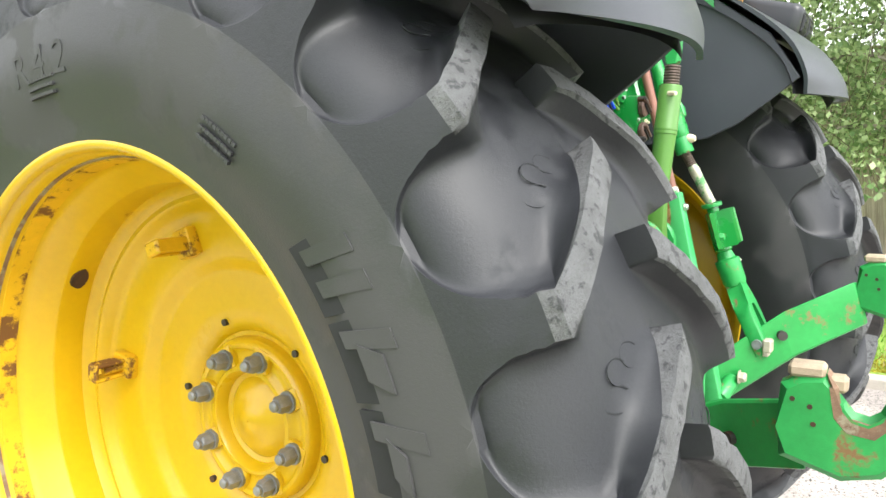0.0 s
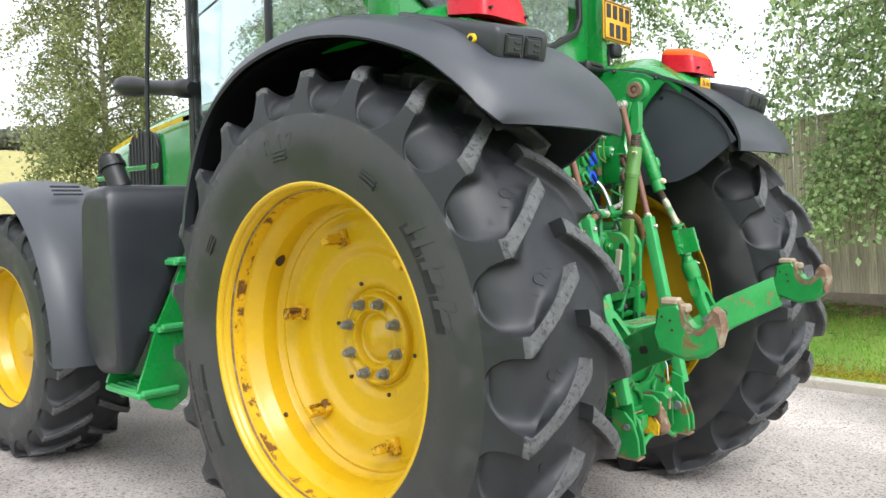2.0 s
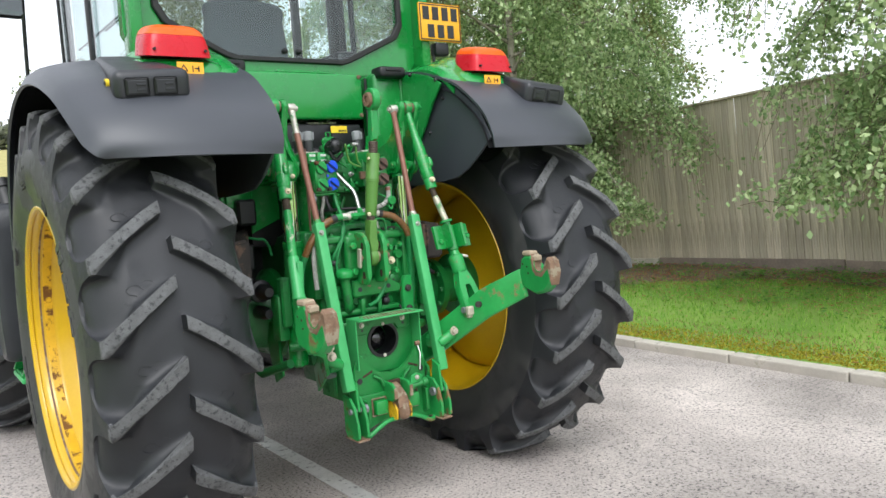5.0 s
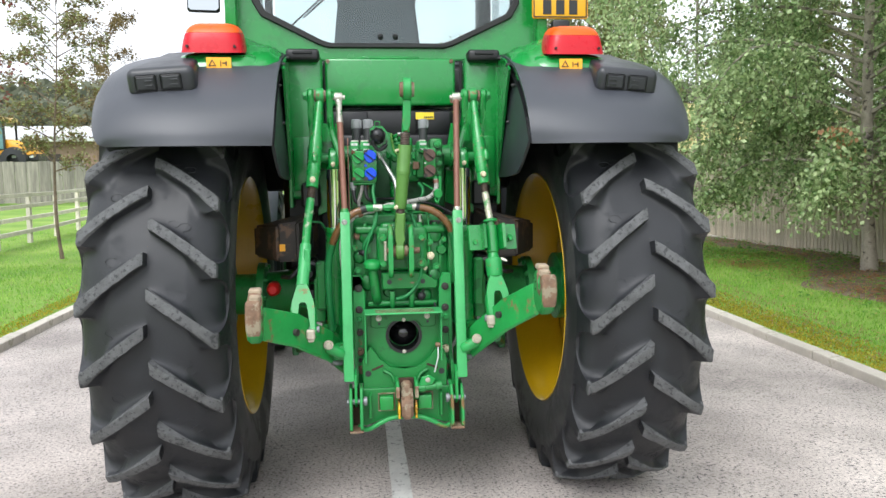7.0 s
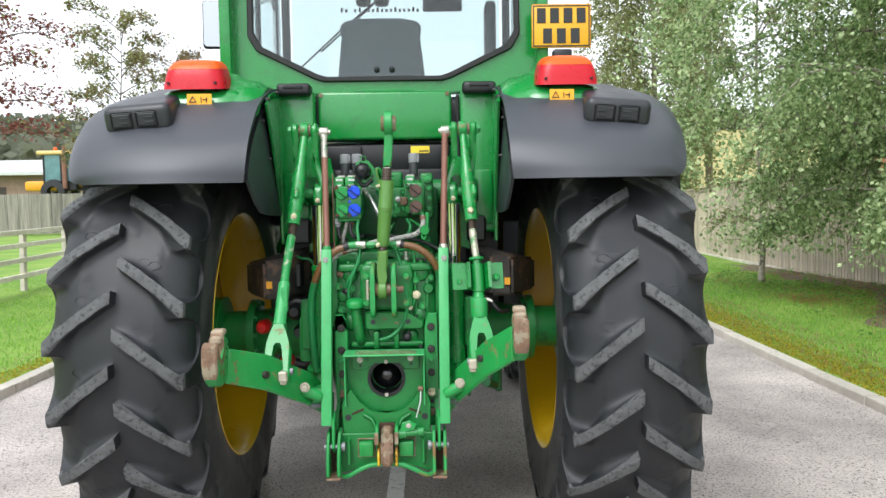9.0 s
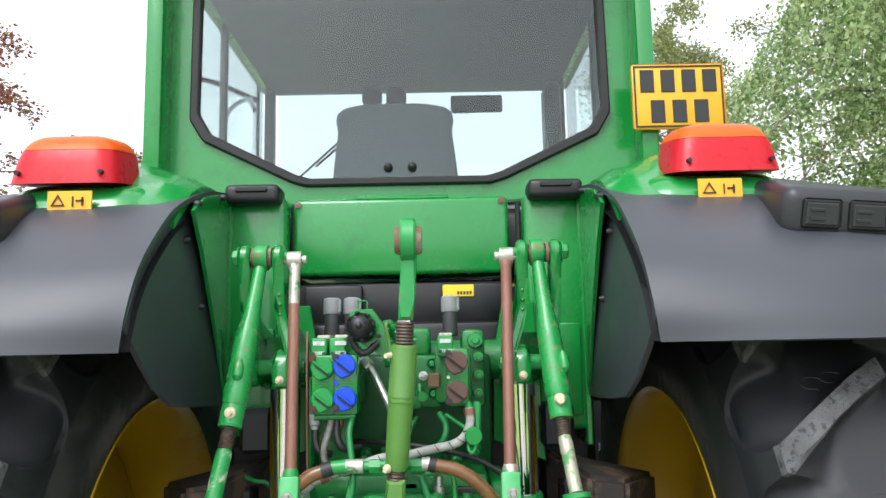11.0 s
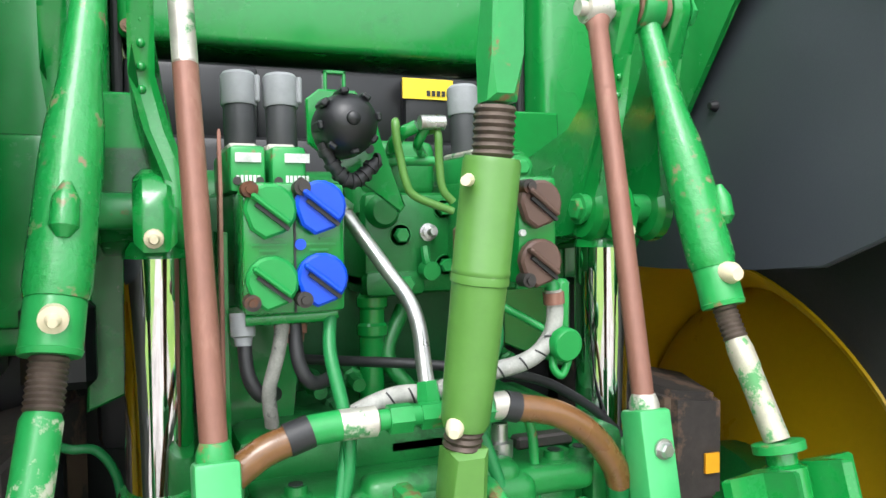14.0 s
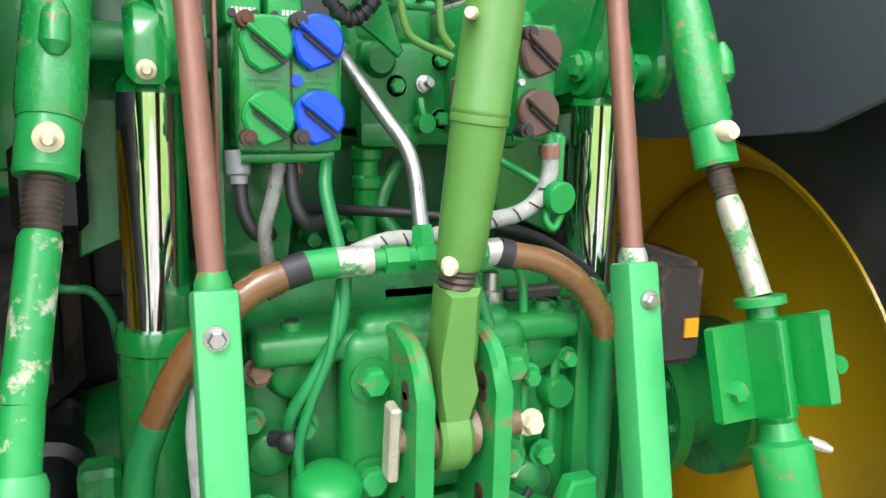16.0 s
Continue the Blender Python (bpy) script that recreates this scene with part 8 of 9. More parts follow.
# its bracket
for x, mt in ((-0.052, green_chipped), (0.036, green_chipped)):
    piece("top_link_bracket", lambda bm: plate(bm, [(-0.44, 1.05), (-0.44, 1.280)] + [(-0.522 + 0.058 * math.cos(radians(a)), 1.222 + 0.058 * math.sin(radians(a))) for a in range(80, 190, 14)] + [(-0.580, 1.10)] + [(-0.545 + 0.035 * math.cos(radians(a)), 1.085 + 0.035 * math.sin(radians(a))) for a in range(180, 275, 16)], 0.020, at_x(x), 0.005), mt, label="green bracket plate with rust along its edges", smooth=30)
    for z in (1.226, 1.098):
        piece("bracket_slot", lambda bm: (rod(bm, (x - 0.0112, -0.548, z), (x + 0.0112, -0.548, z), 0.0105, seg=16), rod(bm, (x - 0.0112, -0.548, z - 0.012), (x + 0.0112, -0.548, z - 0.012), 0.0105, seg=16)), rust_and_shade, body, "dark oval slot in the bracket", 0)
piece("bracket_pin", lambda bm: (rod(bm, (-0.075, -0.538, 1.168), (0.075, -0.538, 1.168), 0.014), rod(bm, (-0.042, -0.538, 1.168), (-0.030, -0.538, 1.168), 0.026), rod(bm, (0.006, -0.538, 1.168), (0.020, -0.538, 1.168), 0.026)), rusty, body, "rusty bracket pin")
piece("pin_tab", lambda bm: box(bm, (-0.074, -0.540, 1.168), (0.012, 0.026, 0.085), 0.003, Matrix.Rotation(radians(6), 4, "X")), bare_block, body, "bright steel locking tab", 25)

# spool valves with their couplers
vl = piece("valve_block", lambda bm: box(bm, (-0.155, -0.405, 1.533), (0.108, 0.085, 0.138), 0.006, seg=2), green, label="green hydraulic valve block with capped couplers", smooth=30)
vr = piece("valve_block", lambda bm: box(bm, (0.134, -0.405, 1.548), (0.052, 0.085, 0.128), 0.006, seg=2), green, label="green hydraulic valve block with two brown caps", smooth=30)
piece("block_groove", lambda bm: box(bm, (-0.1555, -0.4482, 1.533), (0.0022, 0.003, 0.136)), ink, vl, smooth=0)
piece("drip_rail", lambda bm: hose(bm, [(-0.205, -0.425, 1.458), (-0.12, -0.43, 1.459), (-0.108, -0.43, 1.462)], 0.008, smooth=False), green, vl, smooth=40)
piece("valve_body", lambda bm: box(bm, (-0.155, -0.28, 1.545), (0.10, 0.16, 0.13), 0.01, seg=2), green_cast, vl)
piece("valve_body", lambda bm: box(bm, (0.125, -0.28, 1.545), (0.09, 0.16, 0.13), 0.01, seg=2), green_cast, vr)
for x, own in ((-0.197, vl), (-0.153, vl), (0.106, vr)):
    piece("pilot_block", lambda bm: box(bm, (x, -0.315, 1.618), (0.038, 0.19, 0.050), 0.005, seg=2), green_worn, own, smooth=30)
    piece("pilot_cap", lambda bm: box(bm, (x + 0.002, -0.30, 1.646), (0.034, 0.10, 0.010), 0.003), worn_silver, own, "scuffed bare metal plate", 30)
    for dx in (-0.012, 0.012):
        piece("pilot_screw", lambda bm: rod(bm, (x + dx, -0.409, 1.605), (x + dx, -0.414, 1.605), 0.0045, seg=10), dark_steel, own, smooth=0)
def cap(x, z, m, own, nm, lab):
    """A coupler cap: a rounded flap with a raised finger rib and its hinge screw."""
    pts = [(x + 0.027 * math.cos(radians(a)), z + 0.027 * math.sin(radians(a))) for a in range(-60, 200, 20)] + [(x - 0.020, z - 0.020), (x - 0.006, z - 0.030)]
    c = piece(nm, lambda bm: plate(bm, pts, 0.016, at_y(-0.456), 0.003), m, own, lab, 35)
    rt = Matrix.Rotation(radians(38), 4, "Y")
    piece("cap_rib", lambda bm: box(bm, (x - 0.001, -0.468, z + 0.001), (0.048, 0.014, 0.006), 0.002, rt), m, c, smooth=25)
    piece("cap_slot", lambda bm: box(bm, (x + 0.001, -0.466, z - 0.007), (0.042, 0.006, 0.004), 0.0, rt), ink, c, smooth=0)
    return c


cap(-0.182, 1.573, cap_green, vl, "coupler_cap", "green coupler cap")
cap(-0.130, 1.577, cap_blue, vl, "coupler_cap", "blue coupler cap")
cap(-0.181, 1.499, cap_green, vl, "coupler_cap", "green coupler cap")
cap(-0.129, 1.501, cap_blue, vl, "coupler_cap", "blue coupler cap")
cap(0.131, 1.580, cap_brown, vr, "coupler_cap", "brown coupler cap")
cap(0.131, 1.511, cap_brown, vr, "coupler_cap", "brown coupler cap")
for x, z, own in ((-0.203, 1.594, vl), (-0.150, 1.596, vl), (-0.202, 1.479, vl), (-0.149, 1.480, vl), (0.113, 1.599, vr), (0.112, 1.490, vr)):
    piece("cap_screw", lambda bm: (rod(bm, (x, -0.448, z), (x, -0.468, z), 0.0085), rod(bm, (x, -0.468, z), (x, -0.472, z), 0.0045)), dark_steel, own, smooth=30)
for x, z in ((-0.182, 1.537), (-0.130, 1.537)):
    piece("moulded_label", lambda bm: (box(bm, (x, -0.4485, z), (0.036, 0.003, 0.002)), box(bm, (x, -0.4485, z - 0.006), (0.020, 0.003, 0.002)), box(bm, (x + 0.008, -0.4485, z + 0.006), (0.014, 0.003, 0.002))), green_worn, vl, smooth=0)
piece("blue_button", lambda bm: rod(bm, (-0.150, -0.447, 1.537), (-0.150, -0.452, 1.537), 0.006), cap_blue, vl, smooth=30)
piece("white_button", lambda bm: rod(bm, (0.112, -0.447, 1.545), (0.112, -0.452, 1.545), 0.004), white_paint, vr, smooth=30)
for x, own in ((-0.187, vl), (-0.1345, vl), (0.121, vr)):
    so = piece("solenoid", lambda bm: turned(bm, (x, -0.262, 1.645), (x, -0.256, 1.708), [(0, 0.0185), (0.03, 0.0195), (1, 0.0195)], 26), solenoid_dark, own, "dark grey solenoid coil", 35)
    piece("solenoid_cap", lambda bm: turned(bm, (x, -0.2562, 1.706), (x, -0.252, 1.748), [(0, 0.0215), (0.06, 0.0225), (0.90, 0.0225), (1, 0.019)], 26), solenoid, so, "light grey solenoid cap", 35)
    piece("cap_key", lambda bm: box(bm, (x + 0.0215, -0.262, 1.728), (0.007, 0.016, 0.034), 0.002), solenoid, so, smooth=25)
    piece("white_label", lambda bm: box(bm, (x - 0.010 if x < 0 else x - 0.014, -0.4115, 1.630), (0.027, 0.003, 0.010)), white_paint, own, "scuffed white label", 0)
    for k in range(6):
        piece("label_print", lambda bm: box(bm, (x - 0.021 + 0.0044 * k + (0 if x < 0 else -0.004), -0.4112, 1.607), (0.0028, 0.003, 0.008)), white_paint, own, smooth=0)
# trailer socket
SC = Vector((-0.095, -0.455, 1.668))
sk = piece("trailer_socket", lambda bm: turned(bm, SC + Vector((0.002, 0.075, -0.006)), SC + Vector((0, -0.012, 0.001)), [(0, 0.028), (0.30, 0.031), (0.34, 0.0345), (0.62, 0.0345), (0.82, 0.030), (0.93, 0.021), (0.985, 0.012), (1, 0.004)], 32), black_plastic, label="round black trailer socket", smooth=45)
for a in range(8):
    t = radians(45 * a + 10)
    piece("socket_rib", lambda bm: box(bm, SC + Vector((0.0325 * math.cos(t), 0.018, 0.0325 * math.sin(t))), (0.007, 0.034, 0.010), 0.002, Matrix.Rotation(-t, 4, "Y")), black_plastic, sk, smooth=0)
piece("socket_boss", lambda bm: turned(bm, SC + Vector((0, -0.010, 0.001)), SC + Vector((0, -0.018, 0.001)), [(0, 0.008), (0.7, 0.007), (1, 0.004)], 12), black_plastic, sk, smooth=40)
piece("socket_bracket", lambda bm: plate(bm, [(-0.128, 1.700), (-0.113, 1.712), (-0.070, 1.712), (-0.043, 1.675), (-0.040, 1.650), (-0.010, 1.578), (-0.016, 1.570), (-0.040, 1.590), (-0.098, 1.630), (-0.126, 1.650)], 0.010, at_y(-0.378), 0.002), green, sk, smooth=25)
piece("bracket_hole", lambda bm: rod(bm, (-0.054, -0.3845, 1.645), (-0.054, -0.382, 1.645), 0.0055, seg=12), ink, sk, smooth=0)
piece("socket_clip", lambda bm: (box(bm, (-0.105, -0.376, 1.722), (0.004, 0.012, 0.024), 0.001), box(bm, (-0.083, -0.376, 1.722), (0.004, 0.012, 0.024), 0.001), box(bm, (-0.094, -0.376, 1.732), (0.026, 0.012, 0.004), 0.001)), green, sk, smooth=0)
for k in range(9):
    f = k / 8
    piece("cable_rib", lambda bm: (lambda p, q: rod(bm, p, q, 0.0095, seg=12))(*(Vector((-0.118 + 0.060 * g, -0.43 + 0.01 * g, 1.628 - 0.026 * math.sin(math.pi * min(1, g * 0.9 + 0.1)) + 0.02 * (1 - g) ** 3)) for g in (f, f + 0.055))), hose_black, sk, smooth=40)
piece("socket_cable", lambda bm: hose(bm, [Vector((-0.118 + 0.060 * g, -0.43 + 0.01 * g, 1.628 - 0.026 * math.sin(math.pi * min(1, g * 0.9 + 0.1)) + 0.02 * (1 - g) ** 3)) for g in (-0.05, 0.1, 0.25, 0.4, 0.55, 0.7, 0.85, 1.05)], 0.0075), hose_black, sk, "ribbed black cable", 40)
def manifold(bm):
    box(bm, (0.030, -0.24, 1.53), (0.135, 0.11, 0.135), 0.012, seg=2)


mf = piece("hydraulic_manifold", manifold, green_cast, label="green cast hydraulic manifold", smooth=35)
piece("manifold_top", lambda bm: box(bm, (0.015, -0.22, 1.63), (0.11, 0.12, 0.075), 0.014, seg=3), green_cast, mf, smooth=40)
piece("manifold_step", lambda bm: box(bm, (0.005, -0.25, 1.478), (0.085, 0.10, 0.035), 0.010, seg=2), green_cast, mf, smooth=40)
piece("manifold_neck", lambda bm: hose(bm, [(-0.045, -0.22, 1.68), (-0.035, -0.25, 1.63), (-0.030, -0.26, 1.57)], 0.020, seg=14), green_cast, mf, smooth=50)
piece("round_plug", lambda bm: turned(bm, (-0.012, -0.285, 1.572), (-0.012, -0.308, 1.572), [(0, 0.024), (0.6, 0.022), (1, 0.016)], 20), green_cast, mf, smooth=35)
piece("return_pipe", lambda bm: rod(bm, (-0.018, -0.262, 1.47), (-0.020, -0.262, 1.30), 0.0175, seg=20), green, mf, smooth=40)
for z in (1.452, 1.414):
    piece("pipe_collar", lambda bm: turned(bm, (-0.018, -0.262, z + 0.010), (-0.018, -0.262, z - 0.010), [(0, 0.018), (0.2, 0.0215), (0.8, 0.0215), (1, 0.018)], 20), green, mf, smooth=35)
piece("cross_pipe", lambda bm: hose(bm, [(0.03, -0.25, 1.44), (0.0, -0.27, 1.38), (0.025, -0.29, 1.335), (0.05, -0.30, 1.30)], 0.011), green_cast, mf, smooth=50)
for x, z, r in ((0.012, 1.541, 0.0105), (0.018, 1.477, 0.0115), (0.075, 1.50, 0.010), (0.072, 1.575, 0.009)):
    mb = piece("manifold_bolt", lambda bm: hexbolt(bm, (x, -0.294, z), NB, r, 0.014), green_worn, mf, smooth=25)
    piece("bolt_washer", lambda bm: rod(bm, (x, -0.290, z), (x, -0.297, z), r * 1.45, seg=18), green_worn, mb, smooth=0)
piece("test_fitting", lambda bm: turned(bm, (0.050, -0.29, 1.544), (0.050, -0.322, 1.546), [(0, 0.012), (0.3, 0.012), (0.32, 0.008), (0.6, 0.010), (0.62, 0.006), (1, 0.005)], 12), steel, mf, "bright test fitting", 30)
piece("hanging_cap", lambda bm: rod(bm, (0.046, -0.300, 1.495), (0.048, -0.318, 1.494), 0.0125, seg=18), cap_green, mf, "small green dust cap", 30)
piece("cap_strap", lambda bm: hose(bm, [(0.042, -0.306, 1.525), (0.042, -0.312, 1.510), (0.046, -0.312, 1.50)], 0.006, seg=6), cap_green, mf, smooth=40)
piece("steel_spool", lambda bm: rod(bm, (-0.006, -0.424, 1.673), (0.024, -0.424, 1.674), 0.0085), steel, mf, "bright steel pin", 40)
piece("spool_arm", lambda bm: hose(bm, [(-0.006, -0.415, 1.670), (-0.022, -0.40, 1.66), (-0.02, -0.36, 1.645), (0.01, -0.28, 1.64)], 0.008), green, mf, smooth=40)
piece("spool_arm", lambda bm: hose(bm, [(0.005, -0.415, 1.668), (0.0, -0.40, 1.650), (0.03, -0.34, 1.640)], 0.006), green, mf, smooth=40)
piece("linkage_rod", lambda bm: rod(bm, (-0.05, -0.36, 1.633), (0.035, -0.36, 1.634), 0.006), green_worn, mf, smooth=40)
piece("bleed_pipe", lambda bm: hose(bm, [(-0.026, -0.40, 1.668), (-0.034, -0.42, 1.673), (-0.0335, -0.422, 1.655), (-0.029, -0.42, 1.635), (-0.022, -0.42, 1.605), (-0.010, -0.42, 1.588), (0.036, -0.42, 1.571)], 0.0048), olive, mf, smooth=40)
piece("bleed_pipe", lambda bm: hose(bm, [(0.010, -0.40, 1.665), (0.017, -0.42, 1.663), (0.019, -0.42, 1.63), (0.023, -0.42, 1.598), (0.036, -0.42, 1.582)], 0.0048), olive, mf, smooth=40)
piece("brown_block", lambda bm: box(bm, (0.078, -0.36, 1.535), (0.03, 0.02, 0.035), 0.004), rusty, mf)
for x, y, z, r in ((0.183, -0.30, 1.632, 0.020), (0.190, -0.30, 1.59, 0.014), (0.19, -0.30, 1.545, 0.014), (0.188, -0.30, 1.50, 0.013)):
    pg = piece("end_plug", lambda bm: turned(bm, (x, y + 0.03, z), (x, y - 0.010, z), [(0, r), (0.8, r), (1, r * 0.9)], 20), green, vr, smooth=35)
    piece("plug_bolt", lambda bm: hexbolt(bm, (x, y - 0.010, z), NB, r * 0.55, 0.010), green_worn, pg, smooth=25)
piece("end_casting", lambda bm: box(bm, (0.178, -0.235, 1.56), (0.06, 0.11, 0.20), 0.014, seg=2), green_cast, vr, smooth=35)

# hoses and pipes
piece("steel_pipe", lambda bm: hose(bm, [(-0.090, -0.350, 1.580), (-0.080, -0.362, 1.571), (-0.066, -0.372, 1.549), (-0.040, -0.405, 1.502), (-0.024, -0.432, 1.470), (-0.018, -0.448, 1.440), (-0.019, -0.468, 1.396), (-0.018, -0.480, 1.365)], 0.009, seg=14, n=8), steel, label="bent bright steel hydraulic pipe", smooth=50)
piece("pipe_nut", lambda bm: turned(bm, (-0.096, -0.344, 1.588), (-0.078, -0.364, 1.568), [(0, 0.015), (0.9, 0.0155), (1, 0.012)], 6), steel, smooth=25)
piece("pipe_nut", lambda bm: turned(bm, (-0.0185, -0.474, 1.385), (-0.018, -0.484, 1.352), [(0, 0.012), (0.5, 0.014), (1, 0.014)], 6), green_worn, smooth=25)
bar_z = 1.3535
tee = piece("hose_tee", lambda bm: (rod(bm, (-0.095, -0.495, bar_z), (0.045, -0.495, bar_z + 0.004), 0.011), turned(bm, (-0.070, -0.495, bar_z), (-0.045, -0.495, bar_z), [(0, 0.016), (1, 0.016)], 6), turned(bm, (-0.035, -0.495, bar_z), (0.005, -0.495, bar_z), [(0, 0.015), (1, 0.015)], 6), turned(bm, (0.025, -0.495, bar_z), (0.05, -0.495, bar_z), [(0, 0.015), (1, 0.015)], 6)), green_worn, label="hydraulic tee joint", smooth=25)
piece("hose_ferrule", lambda bm: turned(bm, (-0.125, -0.496, bar_z), (-0.082, -0.495, bar_z), [(0, 0.0145), (0.05, 0.016), (0.95, 0.016), (1, 0.013)], 18), worn_silver, tee, smooth=40)
piece("hose_ferrule", lambda bm: turned(bm, (0.048, -0.495, bar_z + 0.002), (0.066, -0.495, bar_z + 0.002), [(0, 0.015), (1, 0.016)], 18), worn_silver, tee, smooth=40)
piece("ferrule_green", lambda bm: turned(bm, (-0.155, -0.497, bar_z - 0.002), (-0.122, -0.496, bar_z), [(0, 0.0155), (1, 0.016)], 18), green_worn, tee, smooth=40)
for a_, b_ in (((-0.152, -0.497, bar_z - 0.002), (-0.176, -0.498, bar_z - 0.009)), ((0.064, -0.496, bar_z + 0.002), (0.080, -0.497, bar_z - 0.002))):
    piece("hose_tape", lambda bm: hose(bm, [a_, b_], 0.0170, smooth=False, seg=16), hose_black, tee, smooth=40)
piece("sleeved_hose", lambda bm: hose(bm, [(-0.172, -0.498, bar_z - 0.008), (-0.205, -0.50, 1.333), (-0.245, -0.50, 1.300), (-0.280, -0.49, 1.250), (-0.303, -0.475, 1.195)], 0.0155, seg=14, n=8), hose_brown, label="brown sleeved hydraulic hose", smooth=60)
piece("painted_hose", lambda bm: hose(bm, [(-0.302, -0.476, 1.198), (-0.318, -0.46, 1.14), (-0.325, -0.45, 1.05), (-0.322, -0.44, 0.93), (-0.315, -0.40, 0.80)], 0.016, seg=14, n=8), hose_green, label="green painted hydraulic hose", smooth=60)
piece("sleeved_hose", lambda bm: hose(bm, [(0.078, -0.497, bar_z - 0.001), (0.13, -0.50, 1.340), (0.175, -0.50, 1.310), (0.207, -0.495, 1.272), (0.220, -0.49, 1.245)], 0.0155, seg=14, n=8), hose_brown, label="brown sleeved hydraulic hose", smooth=60)
piece("painted_hose", lambda bm: hose(bm, [(0.2195, -0.49, 1.246), (0.236, -0.47, 1.19), (0.248, -0.45, 1.10), (0.252, -0.44, 0.98), (0.248, -0.40, 0.82)], 0.016, seg=14, n=8), hose_green, label="green painted hydraulic hose", smooth=60)
piece("braided_hose", lambda bm: hose(bm, [(-0.255, -0.47, 1.05), (-0.262, -0.475, 1.14), (-0.262, -0.48, 1.20), (-0.245, -0.475, 1.27), (-0.205, -0.455, 1.312), (-0.165, -0.445, 1.328), (-0.12, -0.44, 1.338), (-0.05, -0.435, 1.362), (0.0, -0.44, 1.365), (0.04, -0.44, 1.374), (0.083, -0.44, 1.383), (0.115, -0.44, 1.389), (0.138, -0.44, 1.400), (0.155, -0.44, 1.420), (0.161, -0.44, 1.445), (0.158, -0.44, 1.475)], 0.0105, seg=14, n=8), braid, label="white braided hose with black flecks", smooth=60)
for p, q in (((-0.188, -0.451, 1.319), (-0.170, -0.447, 1.326)), ((0.160, -0.440, 1.458), (0.1585, -0.440, 1.472))):
    piece("hose_clip", lambda bm: hose(bm, [p, q], 0.013, seg=14, smooth=False), rust_rod, label="red-brown hose clip", smooth=40)
BP = smooth_path([Vector(p) for p in ((-0.262, -0.48, 1.20), (-0.245, -0.475, 1.27), (-0.205, -0.455, 1.312), (-0.165, -0.445, 1.328), (-0.12, -0.44, 1.338), (-0.05, -0.435, 1.362), (0.0, -0.44, 1.365), (0.083, -0.44, 1.383), (0.138, -0.44, 1.400), (0.161, -0.44, 1.445))], 4)
for k in range(2, len(BP) - 2, 2):
    dd = (BP[k + 1] - BP[k - 1]).normalized()
    sd = Vector((0, -1, 0))
    up_ = dd.cross(sd)
    piece("black_fleck", lambda bm: hose(bm, [BP[k] + (sd * math.cos(w) + up_ * math.sin(w)) * 0.0106 + dd * 0.004 * w for w in (-0.9, -0.3, 0.3, 0.9)], 0.0013, seg=5, n=2), ink, smooth=40)
piece("hose_elbow", lambda bm: (hose(bm, [(0.158, -0.44, 1.472), (0.157, -0.437, 1.482), (0.146, -0.43, 1.486), (0.118, -0.42, 1.484)], 0.009), box(bm, (0.178, -0.425, 1.452), (0.018, 0.02, 0.07), 0.005)), green_worn, smooth=40)
piece("hanging_plug", lambda bm: (turned(bm, (0.166, -0.432, 1.412), (0.168, -0.462, 1.409), [(0, 0.018), (0.3, 0.0205), (0.9, 0.0205), (1, 0.018)], 22), hose(bm, [(0.158, -0.44, 1.396), (0.156, -0.446, 1.380), (0.165, -0.45, 1.372), (0.174, -0.45, 1.390)], 0.005), hose(bm, [(0.152, -0.435, 1.425), (0.130, -0.42, 1.440), (0.105, -0.40, 1.455)], 0.005)), cap_green, label="green dust plug on its strap", smooth=40)
piece("black_cable", lambda bm: hose(bm, [(-0.20, -0.25, 1.39), (-0.10, -0.30, 1.385), (0.01, -0.38, 1.385), (0.117, -0.40, 1.368), (0.165, -0.40, 1.355), (0.201, -0.40, 1.337), (0.245, -0.40, 1.308), (0.283, -0.40, 1.272)], 0.0065, n=8), hose_black, label="thin black cable", smooth=60)
for x0, pts, m in ((0, [(-0.205, -0.41, 1.445), (-0.203, -0.42, 1.40), (-0.190, -0.42, 1.375), (-0.17, -0.40, 1.37)], hose_black), (1, [(-0.163, -0.42, 1.46), (-0.172, -0.43, 1.42), (-0.182, -0.43, 1.38), (-0.178, -0.42, 1.34)], braid_dark),
                   (2, [(-0.152, -0.42, 1.45), (-0.150, -0.43, 1.41), (-0.135, -0.43, 1.385), (-0.10, -0.40, 1.385)], hose_black)):
    piece("spool_hose", lambda bm: hose(bm, pts, 0.008, n=8), m, label="small hydraulic hose below the valves", smooth=60)
for x in (-0.206, -0.160, -0.150):
    piece("hose_socket", lambda bm: turned(bm, (x, -0.41, 1.463), (x, -0.415, 1.428), [(0, 0.014), (0.7, 0.013), (0.75, 0.010), (1, 0.009)], 14), solenoid if x < -0.2 else rust_rod, smooth=35)
piece("drain_hose", lambda bm: hose(bm, [(-0.115, -0.43, 1.458), (-0.120, -0.45, 1.42), (-0.113, -0.47, 1.37), (-0.108, -0.48, 1.33), (-0.115, -0.485, 1.28), (-0.145, -0.485, 1.225), (-0.165, -0.48, 1.19), (-0.168, -0.47, 1.165)], 0.0075, n=8), hose_green, label="thin green drain hose", smooth=60)
piece("drain_hose", lambda bm: hose(bm, [(-0.110, -0.475, 1.33), (-0.125, -0.49, 1.26), (-0.148, -0.49, 1.20), (-0.160, -0.485, 1.15), (-0.155, -0.48, 1.10), (-0.150, -0.47, 1.08)], 0.006, n=8), hose_green, label="thin green drain hose", smooth=60)
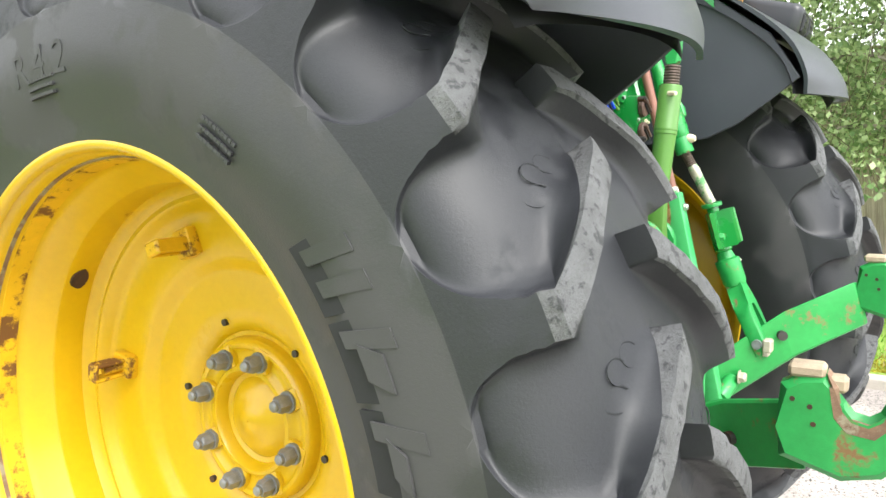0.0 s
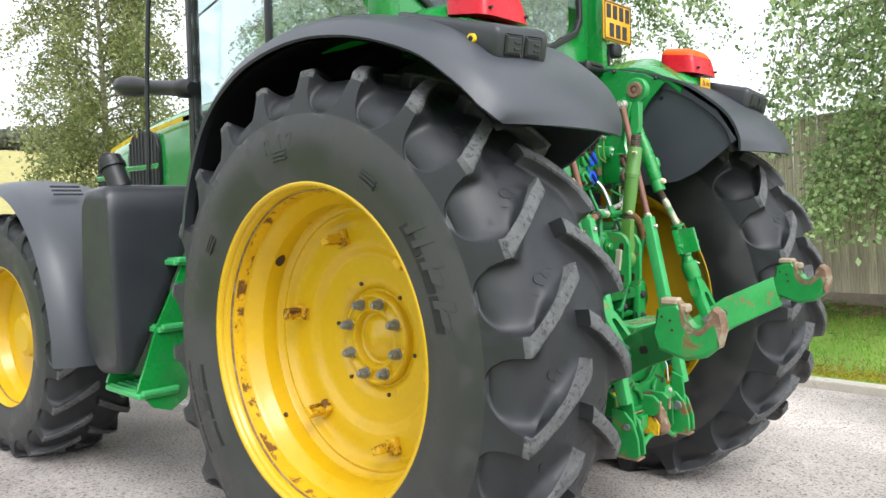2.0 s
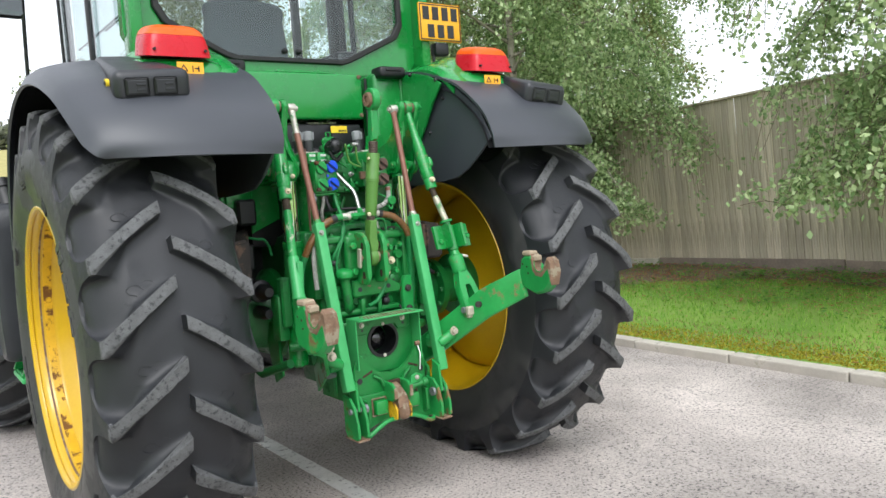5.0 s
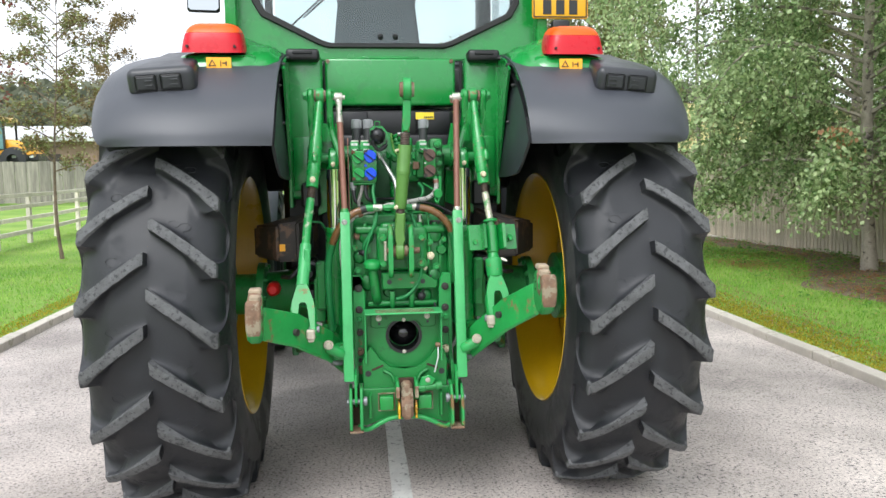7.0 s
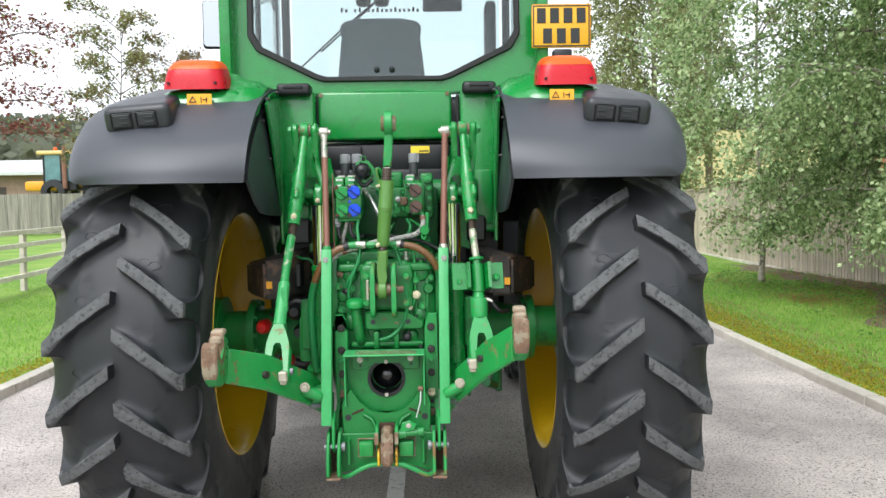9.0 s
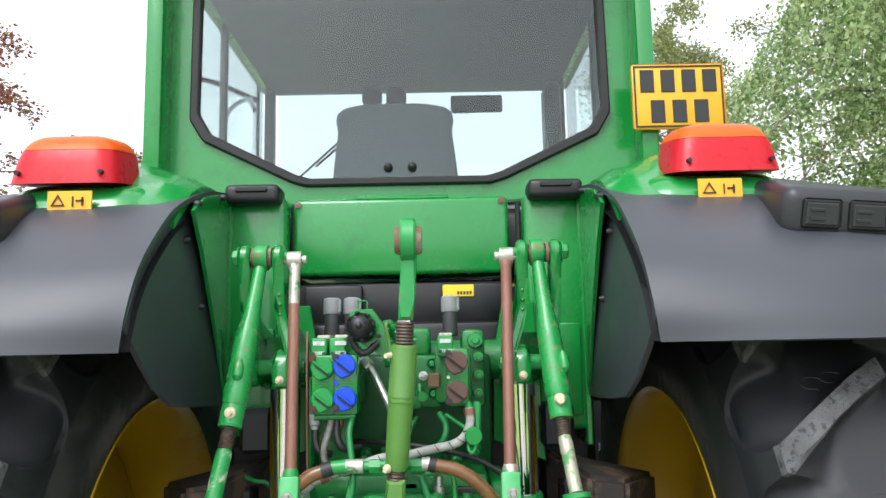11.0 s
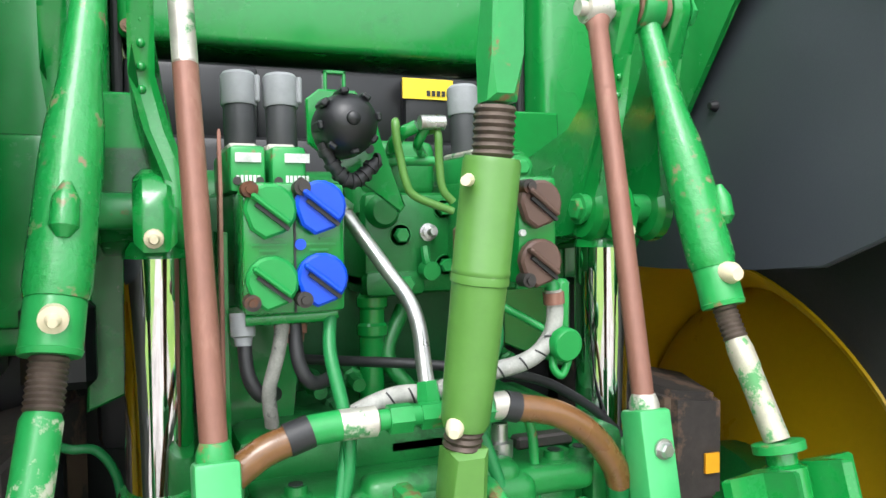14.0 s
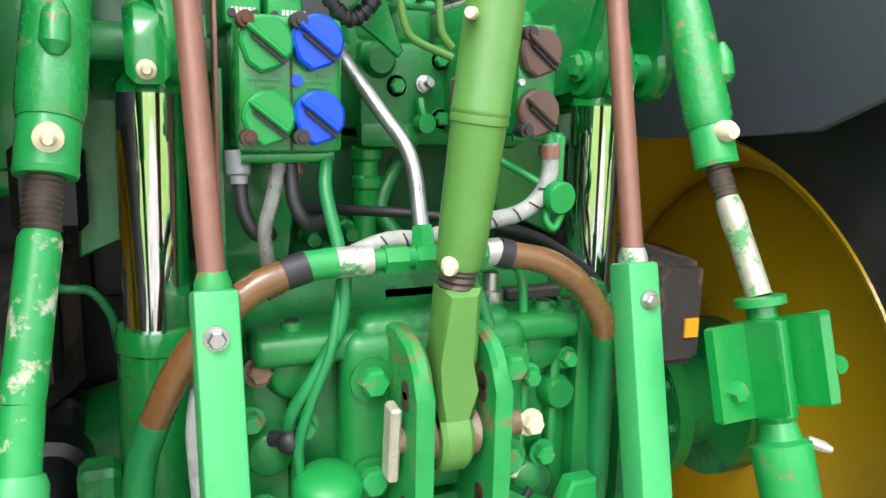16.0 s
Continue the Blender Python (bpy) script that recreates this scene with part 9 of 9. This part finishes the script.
piece("drain_hose", lambda bm: hose(bm, [(0.045, -0.47, 1.325), (0.062, -0.48, 1.27), (0.082, -0.485, 1.20), (0.088, -0.49, 1.13), (0.085, -0.49, 1.07), (0.065, -0.49, 1.01), (0.02, -0.50, 0.965), (-0.03, -0.51, 0.95)], 0.0085, n=8), hose_green, label="ribbed green hose", smooth=60)
piece("sensor_pipe", lambda bm: hose(bm, [(0.055, -0.44, 1.325), (0.10, -0.45, 1.33), (0.118, -0.455, 1.318), (0.122, -0.46, 1.26), (0.123, -0.465, 1.15), (0.115, -0.47, 1.10), (0.092, -0.48, 1.06)], 0.006, n=6), green_worn, smooth=60)
piece("sensor_plug", lambda bm: (box(bm, (0.098, -0.482, 1.085), (0.026, 0.018, 0.02), 0.003, Matrix.Rotation(radians(30), 4, "Y")), rod(bm, (0.085, -0.48, 1.065), (0.075, -0.48, 1.05), 0.006)), pale_pin, label="pale sensor plug", smooth=25)
piece("steel_canister", lambda bm: turned(bm, (0.085, -0.44, 1.245), (0.085, -0.44, 1.32), [(0, 0.014), (0.05, 0.0165), (0.7, 0.0165), (0.72, 0.010), (1, 0.010)], 18), steel, label="small bright steel canister", smooth=40)
piece("black_plug", lambda bm: (ball(bm, (-0.168, -0.475, 1.155), 0.014, 12), rod(bm, (-0.185, -0.46, 1.155), (-0.160, -0.48, 1.16), 0.009)), hose_black, label="black rubber sensor boot", smooth=60)
piece("black_plug", lambda bm: ball(bm, (0.085, -0.47, 0.955), 0.020, 12), hose_black, smooth=60)
piece("boot_cable", lambda bm: (hose(bm, [(0.14, -0.50, 0.93), (0.150, -0.51, 0.86), (0.130, -0.53, 0.78), (0.128, -0.54, 0.70)], 0.005), hose(bm, [(0.085, -0.47, 0.955), (0.10, -0.48, 1.0), (0.13, -0.48, 1.05)], 0.005)), hose_black, smooth=60)
piece("green_elbow", lambda bm: (hose(bm, [(-0.44, -0.16, 1.29), (-0.398, -0.20, 1.279), (-0.365, -0.20, 1.273), (-0.343, -0.20, 1.241), (-0.335, -0.20, 1.20)], 0.006)), hose_green, smooth=60)


piece("green_elbow", lambda bm: hose(bm, [(0.09, -0.36, 1.455), (0.105, -0.39, 1.43), (0.10, -0.40, 1.40), (0.085, -0.39, 1.375), (0.09, -0.36, 1.34)], 0.008), hose_green, smooth=60)
# plate below the valves and small castings behind
piece("valve_bracket", lambda bm: plate(bm, [(-0.222, 1.46), (-0.135, 1.46), (-0.128, 1.38), (-0.135, 1.29), (-0.210, 1.29)], 0.010, at_y(-0.302), 0.002), green, label="green bracket plate below the valves", smooth=25)
piece("bracket_flange", lambda bm: box(bm, (-0.221, -0.345, 1.40), (0.006, 0.10, 0.30), 0.001), green, smooth=0)
# casting behind the valves wears the shaded green
piece("back_casting", lambda bm: box(bm, (0.0, -0.13, 1.45), (0.46, 0.10, 0.30), 0.02, seg=2), shaded_green, label="green casting behind the valves, coloured darker for shade", smooth=30)
for x, z in ((-0.10, 1.35), (-0.075, 1.32), (0.13, 1.33), (0.18, 1.36), (-0.05, 1.355)):
    piece("small_fitting", lambda bm: turned(bm, (x, -0.24, z), (x, -0.31, z - 0.005), [(0, 0.015), (0.5, 0.014), (0.55, 0.010), (1, 0.009)], 8), green_cast, smooth=25)

# cover plate, guard strip and added black boxes that darken the gaps behind the valves
def gap_boxes(bm):
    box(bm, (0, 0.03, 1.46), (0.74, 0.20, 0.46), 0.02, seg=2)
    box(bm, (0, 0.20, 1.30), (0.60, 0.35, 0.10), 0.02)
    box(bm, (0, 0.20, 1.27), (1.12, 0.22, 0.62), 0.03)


piece("underbody", gap_boxes, black_plastic, label="added black boxes filling the dark gaps behind the hydraulics", smooth=30)
piece("guard_strip", lambda bm: plate(bm, [(-0.400, 1.30), (-0.388, 1.30), (-0.385, 1.60), (-0.405, 1.66), (-0.412, 1.60)], 0.004, at_x(-0.226), 0.001), rust_rod, label="thin rusty edge strip", smooth=20)
for s in (-1, 1):
    piece("inner_gusset", lambda bm: plate(bm, [(s * 0.235, 1.36), (s * 0.245, 1.60), (s * 0.27, 1.74), (s * 0.36, 1.74), (s * 0.38, 1.30)], 0.014, at_y(-0.10), 0.003), green, smooth=25)
    piece("frame_rail", lambda bm: box(bm, (s * 0.232, -0.30, 1.15), (0.05, 0.30, 0.30), 0.015, seg=2), green_cast)
    piece("dark_pump", lambda bm: (turned(bm, (s * 0.42, -0.20, 1.05), (s * 0.42, -0.34, 1.05), [(0, 0.05), (0.4, 0.05), (0.45, 0.035), (0.8, 0.035), (1, 0.02)], 16), box(bm, (s * 0.43, -0.15, 1.20), (0.05, 0.07, 0.12), 0.01), turned(bm, (s * 0.41, -0.18, 0.95), (s * 0.41, -0.30, 0.95), [(0, 0.03), (0.6, 0.03), (1, 0.02)], 14)), black_plastic, label="black electric connectors beside the housing", smooth=35)
    piece("side_block", lambda bm: (box(bm, (s * 0.37, -0.32, 0.93), (0.05, 0.08, 0.20), 0.01, seg=2), rod(bm, (s * 0.35, -0.36, 0.80), (s * 0.29, -0.40, 0.80), 0.020)), green_cast)
